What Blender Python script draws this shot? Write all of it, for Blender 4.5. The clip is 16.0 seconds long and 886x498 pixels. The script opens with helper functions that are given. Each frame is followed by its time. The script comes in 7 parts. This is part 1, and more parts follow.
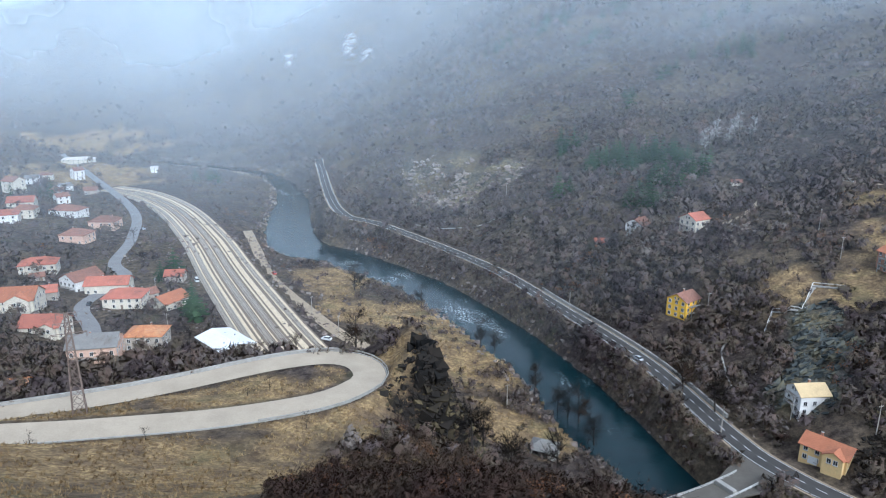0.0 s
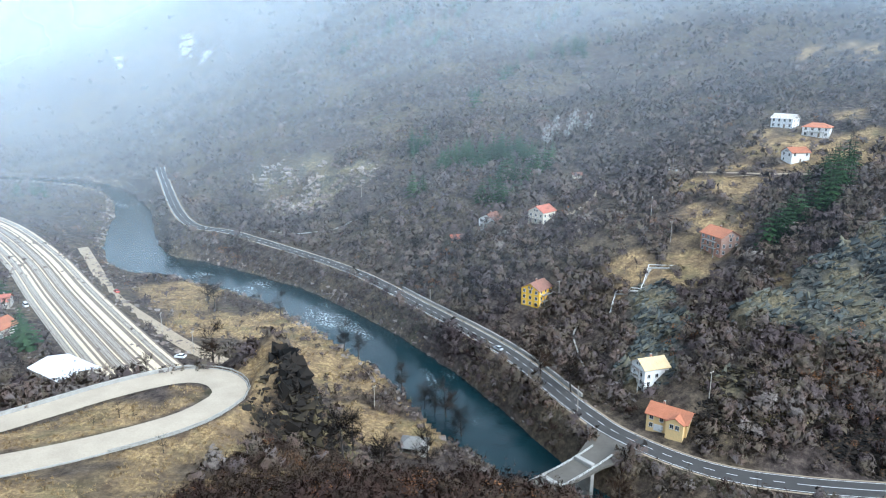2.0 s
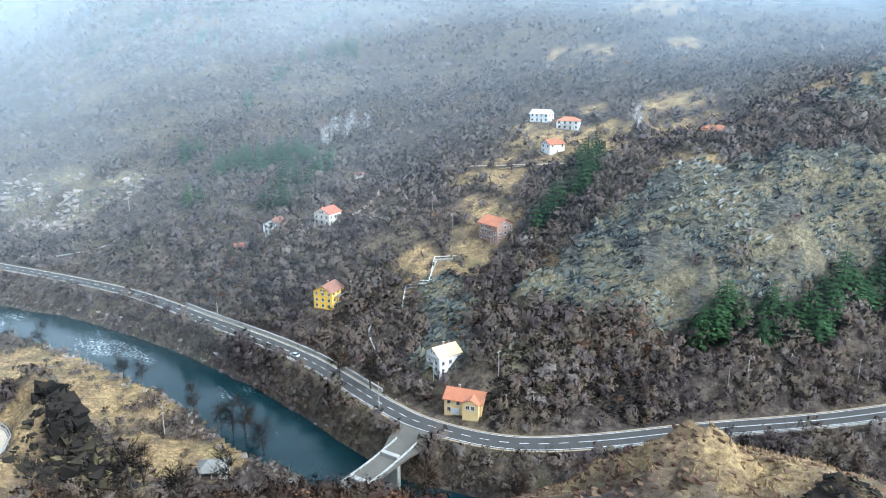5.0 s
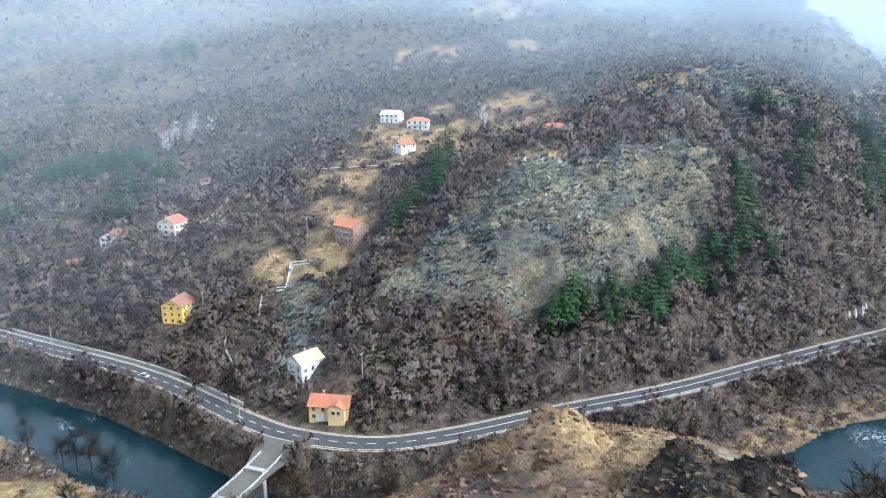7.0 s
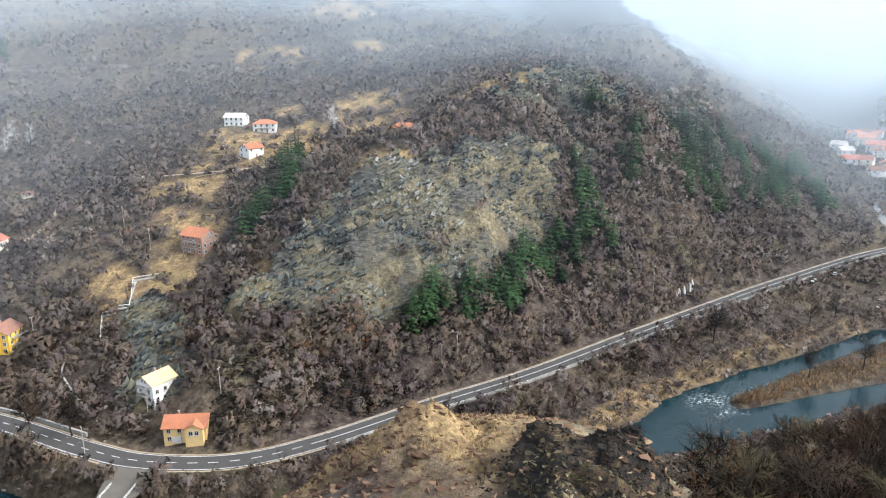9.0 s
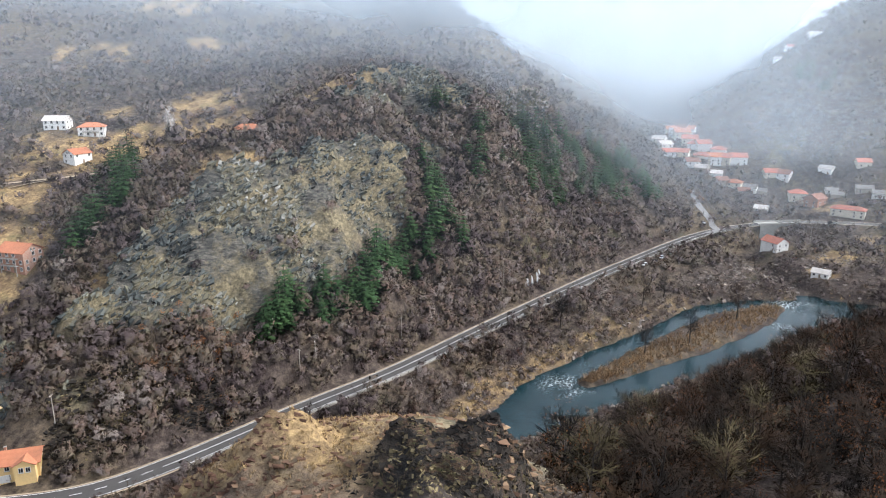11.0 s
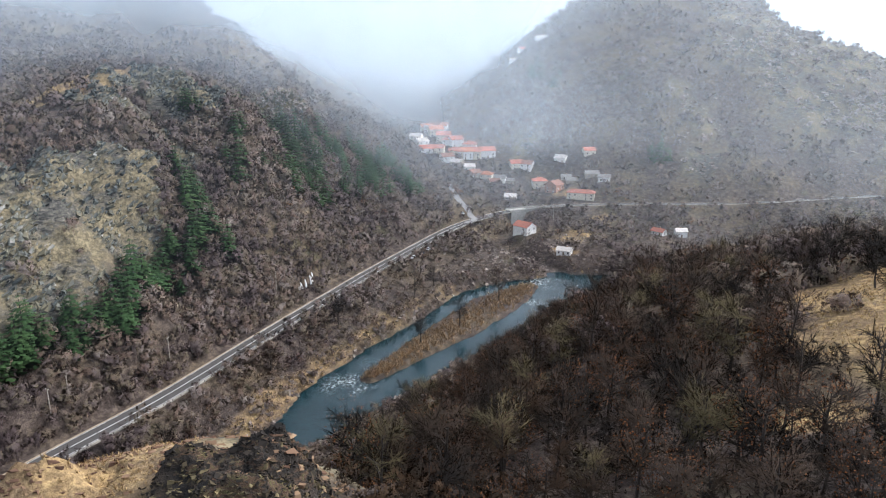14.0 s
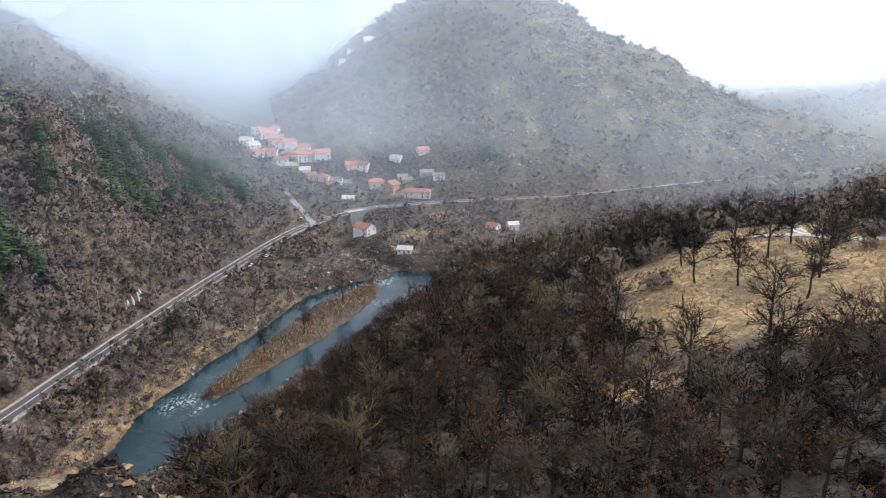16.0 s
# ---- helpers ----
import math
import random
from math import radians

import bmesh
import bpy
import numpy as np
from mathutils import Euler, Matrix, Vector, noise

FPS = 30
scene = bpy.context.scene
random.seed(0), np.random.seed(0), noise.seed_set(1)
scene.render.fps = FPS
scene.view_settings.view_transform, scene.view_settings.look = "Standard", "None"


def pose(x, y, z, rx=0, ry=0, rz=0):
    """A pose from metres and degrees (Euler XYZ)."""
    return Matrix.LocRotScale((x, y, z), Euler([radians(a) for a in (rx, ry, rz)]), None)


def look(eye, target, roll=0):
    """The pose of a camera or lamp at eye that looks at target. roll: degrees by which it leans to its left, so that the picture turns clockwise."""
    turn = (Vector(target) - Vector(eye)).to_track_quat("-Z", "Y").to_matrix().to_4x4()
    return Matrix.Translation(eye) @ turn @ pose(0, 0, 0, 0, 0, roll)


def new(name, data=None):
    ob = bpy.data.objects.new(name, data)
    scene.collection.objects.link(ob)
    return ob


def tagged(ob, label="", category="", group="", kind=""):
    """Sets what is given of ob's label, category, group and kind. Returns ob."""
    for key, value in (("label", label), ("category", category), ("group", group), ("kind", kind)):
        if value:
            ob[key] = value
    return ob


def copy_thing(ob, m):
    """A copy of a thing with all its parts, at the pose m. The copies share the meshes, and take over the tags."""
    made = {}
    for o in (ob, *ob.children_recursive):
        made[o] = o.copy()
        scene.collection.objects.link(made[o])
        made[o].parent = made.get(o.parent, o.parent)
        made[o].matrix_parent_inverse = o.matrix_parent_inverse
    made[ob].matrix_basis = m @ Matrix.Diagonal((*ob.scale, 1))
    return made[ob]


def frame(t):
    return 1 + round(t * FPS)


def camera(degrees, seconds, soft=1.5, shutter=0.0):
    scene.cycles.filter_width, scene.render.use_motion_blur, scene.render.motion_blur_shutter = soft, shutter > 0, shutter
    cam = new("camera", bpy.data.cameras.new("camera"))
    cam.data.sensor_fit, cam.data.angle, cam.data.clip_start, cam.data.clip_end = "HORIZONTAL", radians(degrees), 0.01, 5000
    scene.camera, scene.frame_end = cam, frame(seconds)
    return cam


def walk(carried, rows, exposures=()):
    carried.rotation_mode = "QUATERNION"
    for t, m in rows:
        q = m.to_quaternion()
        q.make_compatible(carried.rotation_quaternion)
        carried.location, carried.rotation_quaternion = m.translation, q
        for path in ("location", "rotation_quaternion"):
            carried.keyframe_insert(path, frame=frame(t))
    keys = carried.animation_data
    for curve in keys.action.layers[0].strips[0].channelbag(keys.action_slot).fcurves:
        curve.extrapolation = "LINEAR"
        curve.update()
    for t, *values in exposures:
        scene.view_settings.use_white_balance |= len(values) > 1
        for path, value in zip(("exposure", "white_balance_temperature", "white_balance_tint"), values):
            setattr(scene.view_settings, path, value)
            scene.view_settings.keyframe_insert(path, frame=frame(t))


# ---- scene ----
EYE = Vector((0.0, 0.0, 121.5))
# seconds, yaw, pitch, roll of a camera that turns where it stands
TURNS = [
    (0.0, 0.0, -15.26, 0.27), (0.5, -2.92, -15.20, 0.20), (1.0, -6.05, -15.18, 0.12), (1.5, -8.94, -15.14, 0.06),
    (2.0, -12.06, -15.14, 0.02), (2.5, -14.97, -15.15, 0.03), (3.0, -18.09, -15.14, -0.01), (3.5, -20.97, -15.13, -0.03),
    (4.0, -24.05, -15.11, -0.06), (6.5, -38.91, -15.05, -0.13), (7.0, -42.10, -15.02, -0.06), (7.5, -44.99, -15.00, -0.10),
    (8.0, -48.14, -15.03, -0.22), (8.5, -51.07, -15.03, -0.21), (9.0, -54.26, -15.01, -0.25), (11.5, -69.88, -15.03, 0.14),
    (12.0, -73.13, -15.01, 0.12), (12.5, -76.22, -14.99, 0.13), (13.0, -79.57, -14.99, 0.07), (13.5, -82.69, -14.98, 0.04),
    (14.0, -86.05, -14.95, 0.01), (14.5, -89.17, -14.92, 0.04), (15.0, -92.61, -14.88, 0.04), (15.5, -95.96, -14.88, 0.03),
    (16.0, -99.55, -14.85, 0.03),
]


def ahead(yaw, pitch):
    y, p = radians(yaw), radians(pitch)
    return Vector((-math.sin(y) * math.cos(p), math.cos(y) * math.cos(p), math.sin(p)))


cam = camera(65.04, 16.0, soft=1.1)
walk(cam, [(t, look(EYE, EYE + 10 * ahead(yaw, pitch), roll)) for t, yaw, pitch, roll in TURNS], [(0.0, 1.05, 5300, 7), (2.0, 1.57, 5300, 3), (4.0, 1.90, 5400, 0), (6.5, 1.90, 5150, 3), (7.0, 1.90, 5400, 4), (7.5, 1.87, 5900, 6), (8.0, 1.87, 6050, 7), (9.0, 1.82, 6150, 8), (12.0, 1.70, 6200, 12), (16.0, 1.63, 6150, 12)])

# ---- light: a bright overcast winter sky with a soft low sun ----
SUN_AZ, SUN_EL = radians(150), radians(38)
world = bpy.data.worlds.new("sky")
scene.world = world
world.use_nodes = True
wt = world.node_tree
sky = wt.nodes.new("ShaderNodeTexSky")
sky.sky_type, sky.sun_disc = "NISHITA", False
sky.sun_elevation, sky.sun_rotation = SUN_EL, SUN_AZ
sky.air_density, sky.dust_density = 1.0, 1.0
pale = wt.nodes.new("ShaderNodeHueSaturation")
pale.inputs["Saturation"].default_value = 0.30
wt.links.new(sky.outputs[0], pale.inputs["Color"])
wt.links.new(pale.outputs[0], wt.nodes["Background"].inputs["Color"])
wt.nodes["Background"].inputs["Strength"].default_value = 0.15
sun = new("sun", bpy.data.lights.new("sun", "SUN"))
sun.data.energy, sun.data.angle, sun.data.color = 1.5, radians(24), (1.0, 0.93, 0.84)
# the sun stands where the sky's rotation names it: from +y clockwise
sun.matrix_world = look((0, 0, 0), (-math.sin(SUN_AZ) * math.cos(SUN_EL), -math.cos(SUN_AZ) * math.cos(SUN_EL), -math.sin(SUN_EL)))

# ---- the lie of the land: ridges, terraces and flats, in metres ----
LANDFORMS = {
    'far slope left': [
        (-1057, 1727, 163), (-876, 1825, 274), (-663, 1913, 351), (-386, 1643, 248), (-196, 1540, 263), (-521, 818, 19), (-424, 822, 14), (-315, 892, 11),
        (-244, 996, 24), (-824, 1316, 42), (-510, 1323, 63), (-213, 1196, 80),
    ],
    'left flats': [
        (-352, 567, 19), (-338, 659, 14), (-277, 460, 19), (-221, 396, 16), (-207, 331, 19), (-170, 325, 15), (-119, 254, 15), (-147, 242, 18),
        (-163, 238, 22), (-109, 335, 12), (-246, 555, 12), (-59, 256, 12), (-289, 730, 8), (-163, 574, 4),
    ],
    'meadow by river': [
        (-73, 381, 4), (-27, 305, 5), (-5, 278, 5), (9, 235, 5), (22, 202, 5), (30, 178, 7), (39, 177, 7), (-28, 200, 30),
    ],
    'slope across, west end': [
        (-74, 630, 24), (-35, 674, 51), (-139, 757, 14), (-94, 805, 36), (-30, 837, 93), (43, 863, 144), (104, 884, 204), (-20, 540, 7),
        (43, 443, 16), (63, 346, 19),
    ],
    'slope across, middle': [
        (-5, 594, 47), (58, 428, 40), (99, 323, 43), (115, 302, 45), (99, 259, 19), (70, 329, 23), (134, 524, 66), (148, 659, 116),
        (248, 799, 189), (437, 745, 190), (235, 516, 90), (192, 319, 66), (234, 281, 70), (166, 355, 53), (162, 240, 43), (134, 250, 38),
        (108, 188, 16), (103, 228, 18),
    ],
    'terrace and knoll': [
        (259, 328, 85), (265, 315, 81), (289, 284, 82), (286, 230, 88), (335, 294, 99), (363, 221, 109), (356, 192, 116), (315, 162, 93),
        (386, 416, 122), (533, 317, 144), (594, 551, 188), (726, 358, 184),
    ],
    'crag face': [
        (146, 190, 38), (169, 167, 36), (184, 150, 30), (211, 135, 32), (240, 130, 42), (220, 204, 77), (238, 182, 80), (263, 161, 84),
        (290, 143, 84), (185, 207, 57), (209, 162, 54), (267, 135, 61), (147, 158, 23), (123, 177, 26), (178, 135, 22),
    ],
    'spur to the fork': [
        (668, 292, 186), (633, 234, 153), (618, 196, 127), (570, 108, 80), (537, 57, 45), (501, 30, 24), (444, 161, 89), (427, 128, 86),
        (421, 97, 47), (414, 61, 24), (331, 136, 39), (315, 101, 22), (258, 134, 31),
    ],
    'valley beyond the fork': [
        (606, 40, 38), (698, 62, 52), (606, -45, 22), (567, -85, 22), (1131, 188, 46), (1669, 252, 95), (770, 100, 42), (850, 100, 40), (930, 70, 46), (1000, 150, 42), (1330, 210, 55), (660, 140, 66), (625, 92, 50), (720, 165, 66), (2236, 521, 244), (2549, 290, 250),
        (2295, 34, 193), (1949, 551, 259), (406, -8, 7), (417, -73, 8), (497, -65, 9), (417, -108, 11),
    ],
    'east mountain': [
        (864, -32, 119), (971, -54, 158), (1044, -139, 219), (1053, -240, 261), (971, -333, 201), (860, -356, 153), (798, -396, 131), (732, -433, 94),
        (659, -495, 65), (618, -544, 43), (783, 8, 82), (698, -81, 86), (707, -174, 113), (670, -212, 76), (572, -204, 34), (585, -107, 30),
        (606, -354, 42), (593, -263, 35), (632, -53, 50),
    ],
    'near hill': [
        (-72, 99, 58), (-49, 108, 51), (-46, 85, 62), (-27, 104, 51), (-16, 127, 43), (-16, 192, 30), (8, 184, 12), (14, 164, 16),
        (13, 150, 22), (14, 131, 36), (-8, 111, 47), (14, 100, 53),
    ],
    'near rocks': [
        (16, 82, 65), (28, 70, 69), (39, 49, 78), (49, 47, 81), (54, 42, 84), (61, 35, 81), (57, 27, 86), (59, 19, 84),
        (39, 28, 89),
    ],
    'oak wood': [
        (124, 0, 59), (90, -34, 73), (50, -46, 88), (169, -46, 66), (151, -76, 74), (104, -74, 84), (143, -97, 84), (126, -112, 86),
        (188, -18, 50), (242, -88, 55), (216, -139, 68), (252, -42, 38), (196, -166, 72),
    ],
    'below the near rocks': [
        (34, 94, 46), (43, 77, 46), (55, 97, 16), (59, 66, 46), (73, 81, 14), (74, 53, 46), (94, 66, 11), (81, 35, 51),
        (108, 47, 14), (93, 24, 51), (130, 34, 16), (169, 45, 4), (153, 22, 32), (186, 26, 8), (176, 0, 32), (223, 0, 5),
        (220, -27, 27), (267, -32, 5), (20, 132, 14), (20, 151, 7), (28, 115, 24), (53, 5, 78), (53, -8, 78), (40, -23, 84),
        (49, 15, 89), (73, 7, 70), (80, -9, 72),
    ],
}

ROAD = [(-128.2, 715.5, 21.6), (-117.5, 665.6, 18.9), (-75.6, 491.4, 16.2), (-39.2, 455, 13.5), (24.3, 371.2, 10.8), (54, 303.8, 10.8), (77, 244.4, 10.8), (87.8, 193.1, 10.8),
        (94.5, 172.8, 10.8), (109.4, 152.6, 10.8), (131, 140.4, 10.8), (168.8, 126.9, 10.8), (210.6, 110.7, 10.8), (266, 94.5, 10.8), (324, 77, 10.8), (383.4, 55.4, 12.2),
        (475.2, 17.6, 13.5), (515.7, -28.4, 16.2), (536, -89.1, 16.2), (540, -189, 17.6), (565.7, -305.1, 20.2), (591.3, -434.7, 21.6), (595.4, -527.9, 24.3), (610.2, -634.5, 27)]
RIVER = [(-405, 864, 16), (-275.4, 806, 16), (-195, 748, 18), (-142, 641.2, 22), (-116, 513, 29), (-97, 452.3, 31), (-62.1, 421.2, 25), (-15, 371.2, 20),
         (20, 310.5, 20), (37, 272, 20), (48.8, 237, 20), (56.8, 209, 20.5), (66, 186, 17.5), (75.6, 162, 16), (91.8, 137.7, 15), (124.2, 113.4, 15), (162, 89.1, 15),
         (203, 66.5, 15.5), (226, 57.5, 23), (263, 40, 33), (307, 13, 40), (347, -7, 44), (372.6, -32.4, 33), (386.1, -70.2, 24.3), (383.4, -128.2, 21.6), (388.8, -216, 21.6), (405, -310.5, 21.6)]
STREAM = [(545.4, -40.5, 9.5), (518.4, -27, 8.8), (494.1, -16.2, 6.8), (465.8, -8.1, 4.7), (429.3, -24.3, 2), (391.5, -45.9, 0.3)]
HAIRPIN = [(-148.5, 118.8, 48.6), (-90.5, 126.9, 47.2), (-70.2, 132.3, 45.9), (-48.6, 139.1, 44.6), (-29.7, 149.2, 43.2), (-21.6, 158, 42.5), (-18.9, 166.1, 41.9), (-23, 175.5, 41.3),
           (-32.4, 179.6, 40.8), (-47.2, 175.5, 40.5), (-70.2, 165.4, 39.2), (-89.1, 158, 38.5), (-148.5, 143.1, 35.1)]
STREET = [(-445.5, 810, 13.5), (-337.5, 658.8, 13.5), (-230.9, 504.9, 13.5), (-194.4, 421.2, 13.5), (-179.6, 364.5, 13.5), (-162, 337.5, 13.5), (-160.7, 293, 14.9), (-143.1, 264.6, 14.9), (-124.2, 229.5, 16.2)]
DIRT = [(-135, 465.8, 6.8), (-113.4, 409.1, 8.1), (-93.2, 357.8, 8.1), (-64.8, 309.2, 8.1), (-39.2, 271.4, 8.1), (-13.5, 249.8, 6.8)]
TRACKS = [(-290.2, 594, 12.2), (-247.1, 565.7, 12.2), (-199.8, 509, 12.2), (-151.2, 426.6, 12.2), (-112.1, 348.3, 12.2), (-75.6, 278.1, 12.2), (-59.4, 248.4, 12.2), (-33.8, 202.5, 12.2)]
SIDE = [(94.5, 175.5, 10.8), (83.7, 167.4, 10.8), (70.2, 159.3, 10.8), (56.7, 152.6, 10.8), (43.2, 144.5, 11.5)]
UPPER = [(191.7, 321.3, 66.8), (233.6, 282.2, 70.2), (263.2, 264.6, 72.9), (303.8, 256.5, 78.3)]


def spline(pts, step=3.0):
    """Points about step metres apart along a smooth line through pts."""
    p = np.array(pts, float)
    p = np.vstack([2 * p[0] - p[1], p, 2 * p[-1] - p[-2]])
    out = []
    for a, b, c, d in zip(p[:-3], p[1:-2], p[2:-1], p[3:]):
        n = max(2, int(np.linalg.norm((c - b)[:2]) / step))
        u = np.linspace(0, 1, n, endpoint=False)[:, None]
        out.append(0.5 * (2 * b + (c - a) * u + (2 * a - 5 * b + 4 * c - d) * u**2 + (3 * b - a - 3 * c + d) * u**3))
    return np.vstack(out + [p[-2:-1]])


def near_line(x, y, line):
    """For each place: the distance to a line of points, and that line's third number there."""
    far, third = np.full(x.shape, 1e9), np.zeros(x.shape)
    for a, b in zip(line[:-1], line[1:]):
        dx, dy = b[0] - a[0], b[1] - a[1]
        u = np.clip(((x - a[0]) * dx + (y - a[1]) * dy) / (dx * dx + dy * dy + 1e-9), 0, 1)
        d = np.hypot(x - a[0] - u * dx, y - a[1] - u * dy)
        closer = d < far
        far[closer], third[closer] = d[closer], (a[2] + u * (b[2] - a[2]))[closer]
    return far, third


def value_noise(x, y, seed=0):
    xi, yi = np.floor(x).astype(np.int64), np.floor(y).astype(np.int64)
    fx, fy = x - xi, y - yi
    fx, fy = fx * fx * (3 - 2 * fx), fy * fy * (3 - 2 * fy)

    def h(i, j):
        n = (i * 374761393 + j * 668265263 + seed * 974634777) & 0x7FFFFFFF
        n = ((n ^ (n >> 13)) * 1274126177) & 0x7FFFFFFF
        return ((n ^ (n >> 16)) & 0xFFFF) / 65535.0

    low = h(xi, yi) * (1 - fx) + h(xi + 1, yi) * fx
    high = h(xi, yi + 1) * (1 - fx) + h(xi + 1, yi + 1) * fx
    return low * (1 - fy) + high * fy


def fbm(x, y, size, octaves=4, seed=0):
    total, scale, norm = 0, 1.0, 0.0
    for k in range(octaves):
        total, norm = total + scale * (value_noise(x / size * 2**k + 17.3 * k, y / size * 2**k - 9.1 * k, seed + k) - 0.5), norm + scale
        scale *= 0.5
    return total / norm * 2


def smooth(a, b, v):
    u = np.clip((v - a) / (b - a), 0, 1)
    return u * u * (3 - 2 * u)


LINES = {name: spline(pts) for name, pts in (("road", ROAD), ("river", RIVER), ("hairpin", HAIRPIN), ("street", STREET),
                                              ("dirt", DIRT), ("tracks", TRACKS), ("side", SIDE), ("upper", UPPER), ("stream", STREAM))}
knots = [p for pts in LANDFORMS.values() for p in pts]
knots += [tuple(p) for p in np.array(ROAD)] + [tuple(p) for p in HAIRPIN] + [tuple(p) for p in STREET] + [tuple(p) for p in TRACKS[:-1]] + [tuple(p) for p in UPPER]
knots += [(p[0], p[1], 1.0) for p in RIVER]
# the hill under and behind the camera, and the high ground all round
knots += [(0, 0, 92), (18.9, 16.2, 91.8), (-40.5, 27, 89.1), (-81, -27, 113.4), (0, -81, 113.4), (67.5, -121.5, 99.9), (-162, 54, 83.7), (-270, -135, 162), (0, -337.5, 175.5), (270, -351, 121.5), (-270, 162, 54)]
knots += [(2160 * math.sin(a), 2160 * math.cos(a), 445) for a in (0.15, 0.5, 0.85, 1.15)] + [(1215 * math.sin(a), 1215 * math.cos(a), 317) for a in (0.35, 0.7, 0.95)]
knots += [(2565 * math.sin(a), 2565 * math.cos(a), 324) for a in (2.9, 3.5, 4.1, 4.7, 5.3)] + [(4700 * math.sin(a), 4700 * math.cos(a), 400) for a in (0, 0.6, 1.1, 3.0, 4.0, 5.0, 5.7)] + [(2025 * math.sin(a), 2025 * math.cos(a), 27) for a in (1.95, 2.2)]
knots += [(d * math.sin(radians(a)), d * math.cos(radians(a)), z) for a, d, z in ((112, 1250, 90), (118, 1050, 60), (125, 1000, 20), (131, 930, 8), (125, 1500, 10), (133, 1300, 5), (118, 1500, 40))]
knots = np.array(knots, float)
SOFT = 11.0
spread = np.hypot(knots[:, None, 0] - knots[None, :, 0], knots[:, None, 1] - knots[None, :, 1])
basis = -np.sqrt(spread**2 + SOFT**2)
n_k = len(knots)
system = np.zeros((n_k + 1, n_k + 1))
system[:n_k, :n_k], system[n_k, :n_k], system[:n_k, n_k] = basis + 2.0 * np.eye(n_k), 1, 1
weights = np.linalg.solve(system, np.r_[knots[:, 2], 0])


def base_height(x, y):
    z = np.full(x.shape, weights[-1])
    for (kx, ky, _), w in zip(knots, weights):
        z -= w * np.sqrt((x - kx) ** 2 + (y - ky) ** 2 + SOFT**2)
    return z


# places that lie open: x, y, radius
GRASS = [(-40.5, 108, 35.1), (-67.5, 105.3, 40.5), (-45.9, 151.2, 12.2), (-62.1, 148.5, 10.8), (-16.2, 172.8, 16.2), (-78.3, 132.3, 27), (-108, 101.2, 40.5), (0, 276.8, 32.4), (-27, 313.2, 35.1), (13.5, 240.3, 21.6), (-60.8, 371.2, 29.7), (27, 202.5, 18.9), (340.2, 216, 24.3), (361.8, 205.2, 21.6), (324, 226.8, 16.2), (237.6, 186.3, 16.2), (222.8, 202.5, 13.5), (264.6, 299.7, 40.5), (303.8, 276.8, 35.1), (202.5, 290.2, 27)]
GRASS += [(213, 152, 7), (226, 170, 7), (236, 158, 6), (246, 152, 6), (228, 150, 5), (255, 150, 6), (240, 168, 6), (222, 158, 5), (324, 200, 16), (337, 192, 12), (130, -66, 14), (109, -61, 14), (96, -64, 12), (48, 38, 16), (40, 46, 14), (56, 34, 10), (178.2, 270, 24.3), (155.2, 243, 18.9), (135, 251.1, 16.2), (104, -74.2, 21.6), (128.2, -97.2, 27), (148.5, -101.2, 24.3)]
GRASS += [(48.6, 40.5, 18.9), (-20, 118, 22), (-90, 92, 40), (-130, 96, 45), (-10, 140, 12), (-22, 137, 16), (-32, 125, 18), (-20, 152, 14), (-36, 140, 14), (-13, 174, 12), (-6, 161, 9), (-36, 101, 25), (-52, 118, 22), (-71, 113, 25), (-351, 648, 81), (-513, 945, 121.5), (405, 445.5, 40.5), (445.5, 391.5, 33.8), (470, -60, 18), (567, -60, 14), (505, -80, 12), (430, -45, 10), (567, 513, 54), (334.8, 294.3, 27)]
ROCK = [(198, 156, 16), (221, 146, 14), (246, 141, 16), (263, 147, 16), (275, 146, 12), (252, 162, 18), (218, 160, 18), (181, 158, 14), (158, 193, 14), (168.8, 189, 21.6), (189, 189, 27), (209.2, 175.5, 32.4), (232.2, 159.3, 35.1), (256.5, 141.8, 27), (202.5, 155.2, 21.6), (216, 193.1, 21.6), (276.8, 145.8, 18.9), (324, 172.8, 29.7), (348.3, 186.3, 16.2), (353.7, 164.7, 27), (429.3, 129.6, 18.9), (445.5, 151.2, 16.2), (118.8, 202.5, 14.9), (126.9, 216, 12.2), (135, 232.2, 10.8), (128.2, 172.8, 7), (4.1, 151.2, 10.8), (5.4, 164.7, 10.8), (0, 178.2, 9.5), (10.8, 137.7, 10.8), (58, 22, 13), (64, 16, 8), (36, 60, 9), (28, 72, 11), (52, 30, 6)]
ROCK = [p for p in ROCK if not (145 < p[0] < 290 and 125 < p[1] < 205)]
GRASS = [p for p in GRASS if not (205 < p[0] < 260 and 145 < p[1] < 190)]
ROCK += [(362, 176, 15), (370, 164, 18), (380, 152, 16), (357, 184, 9), (448, 138, 16), (454, 128, 13), (-9, 172, 6), (-4, 164, 8), (0, 156, 8)]
GRASS += [(84, -41, 7), (168, 204, 5), (180, 204, 5), (194, 204, 5), (206, 202, 5), (219, 199, 5), (300, 335, 14), (322, 305, 14), (292, 295, 12), (328, 270, 12), (250, 340, 10), (350, 208, 22), (340, 224, 20), (360, 196, 14), (-12, 180, 6), (226, 196, 6), (234, 190, 7)]
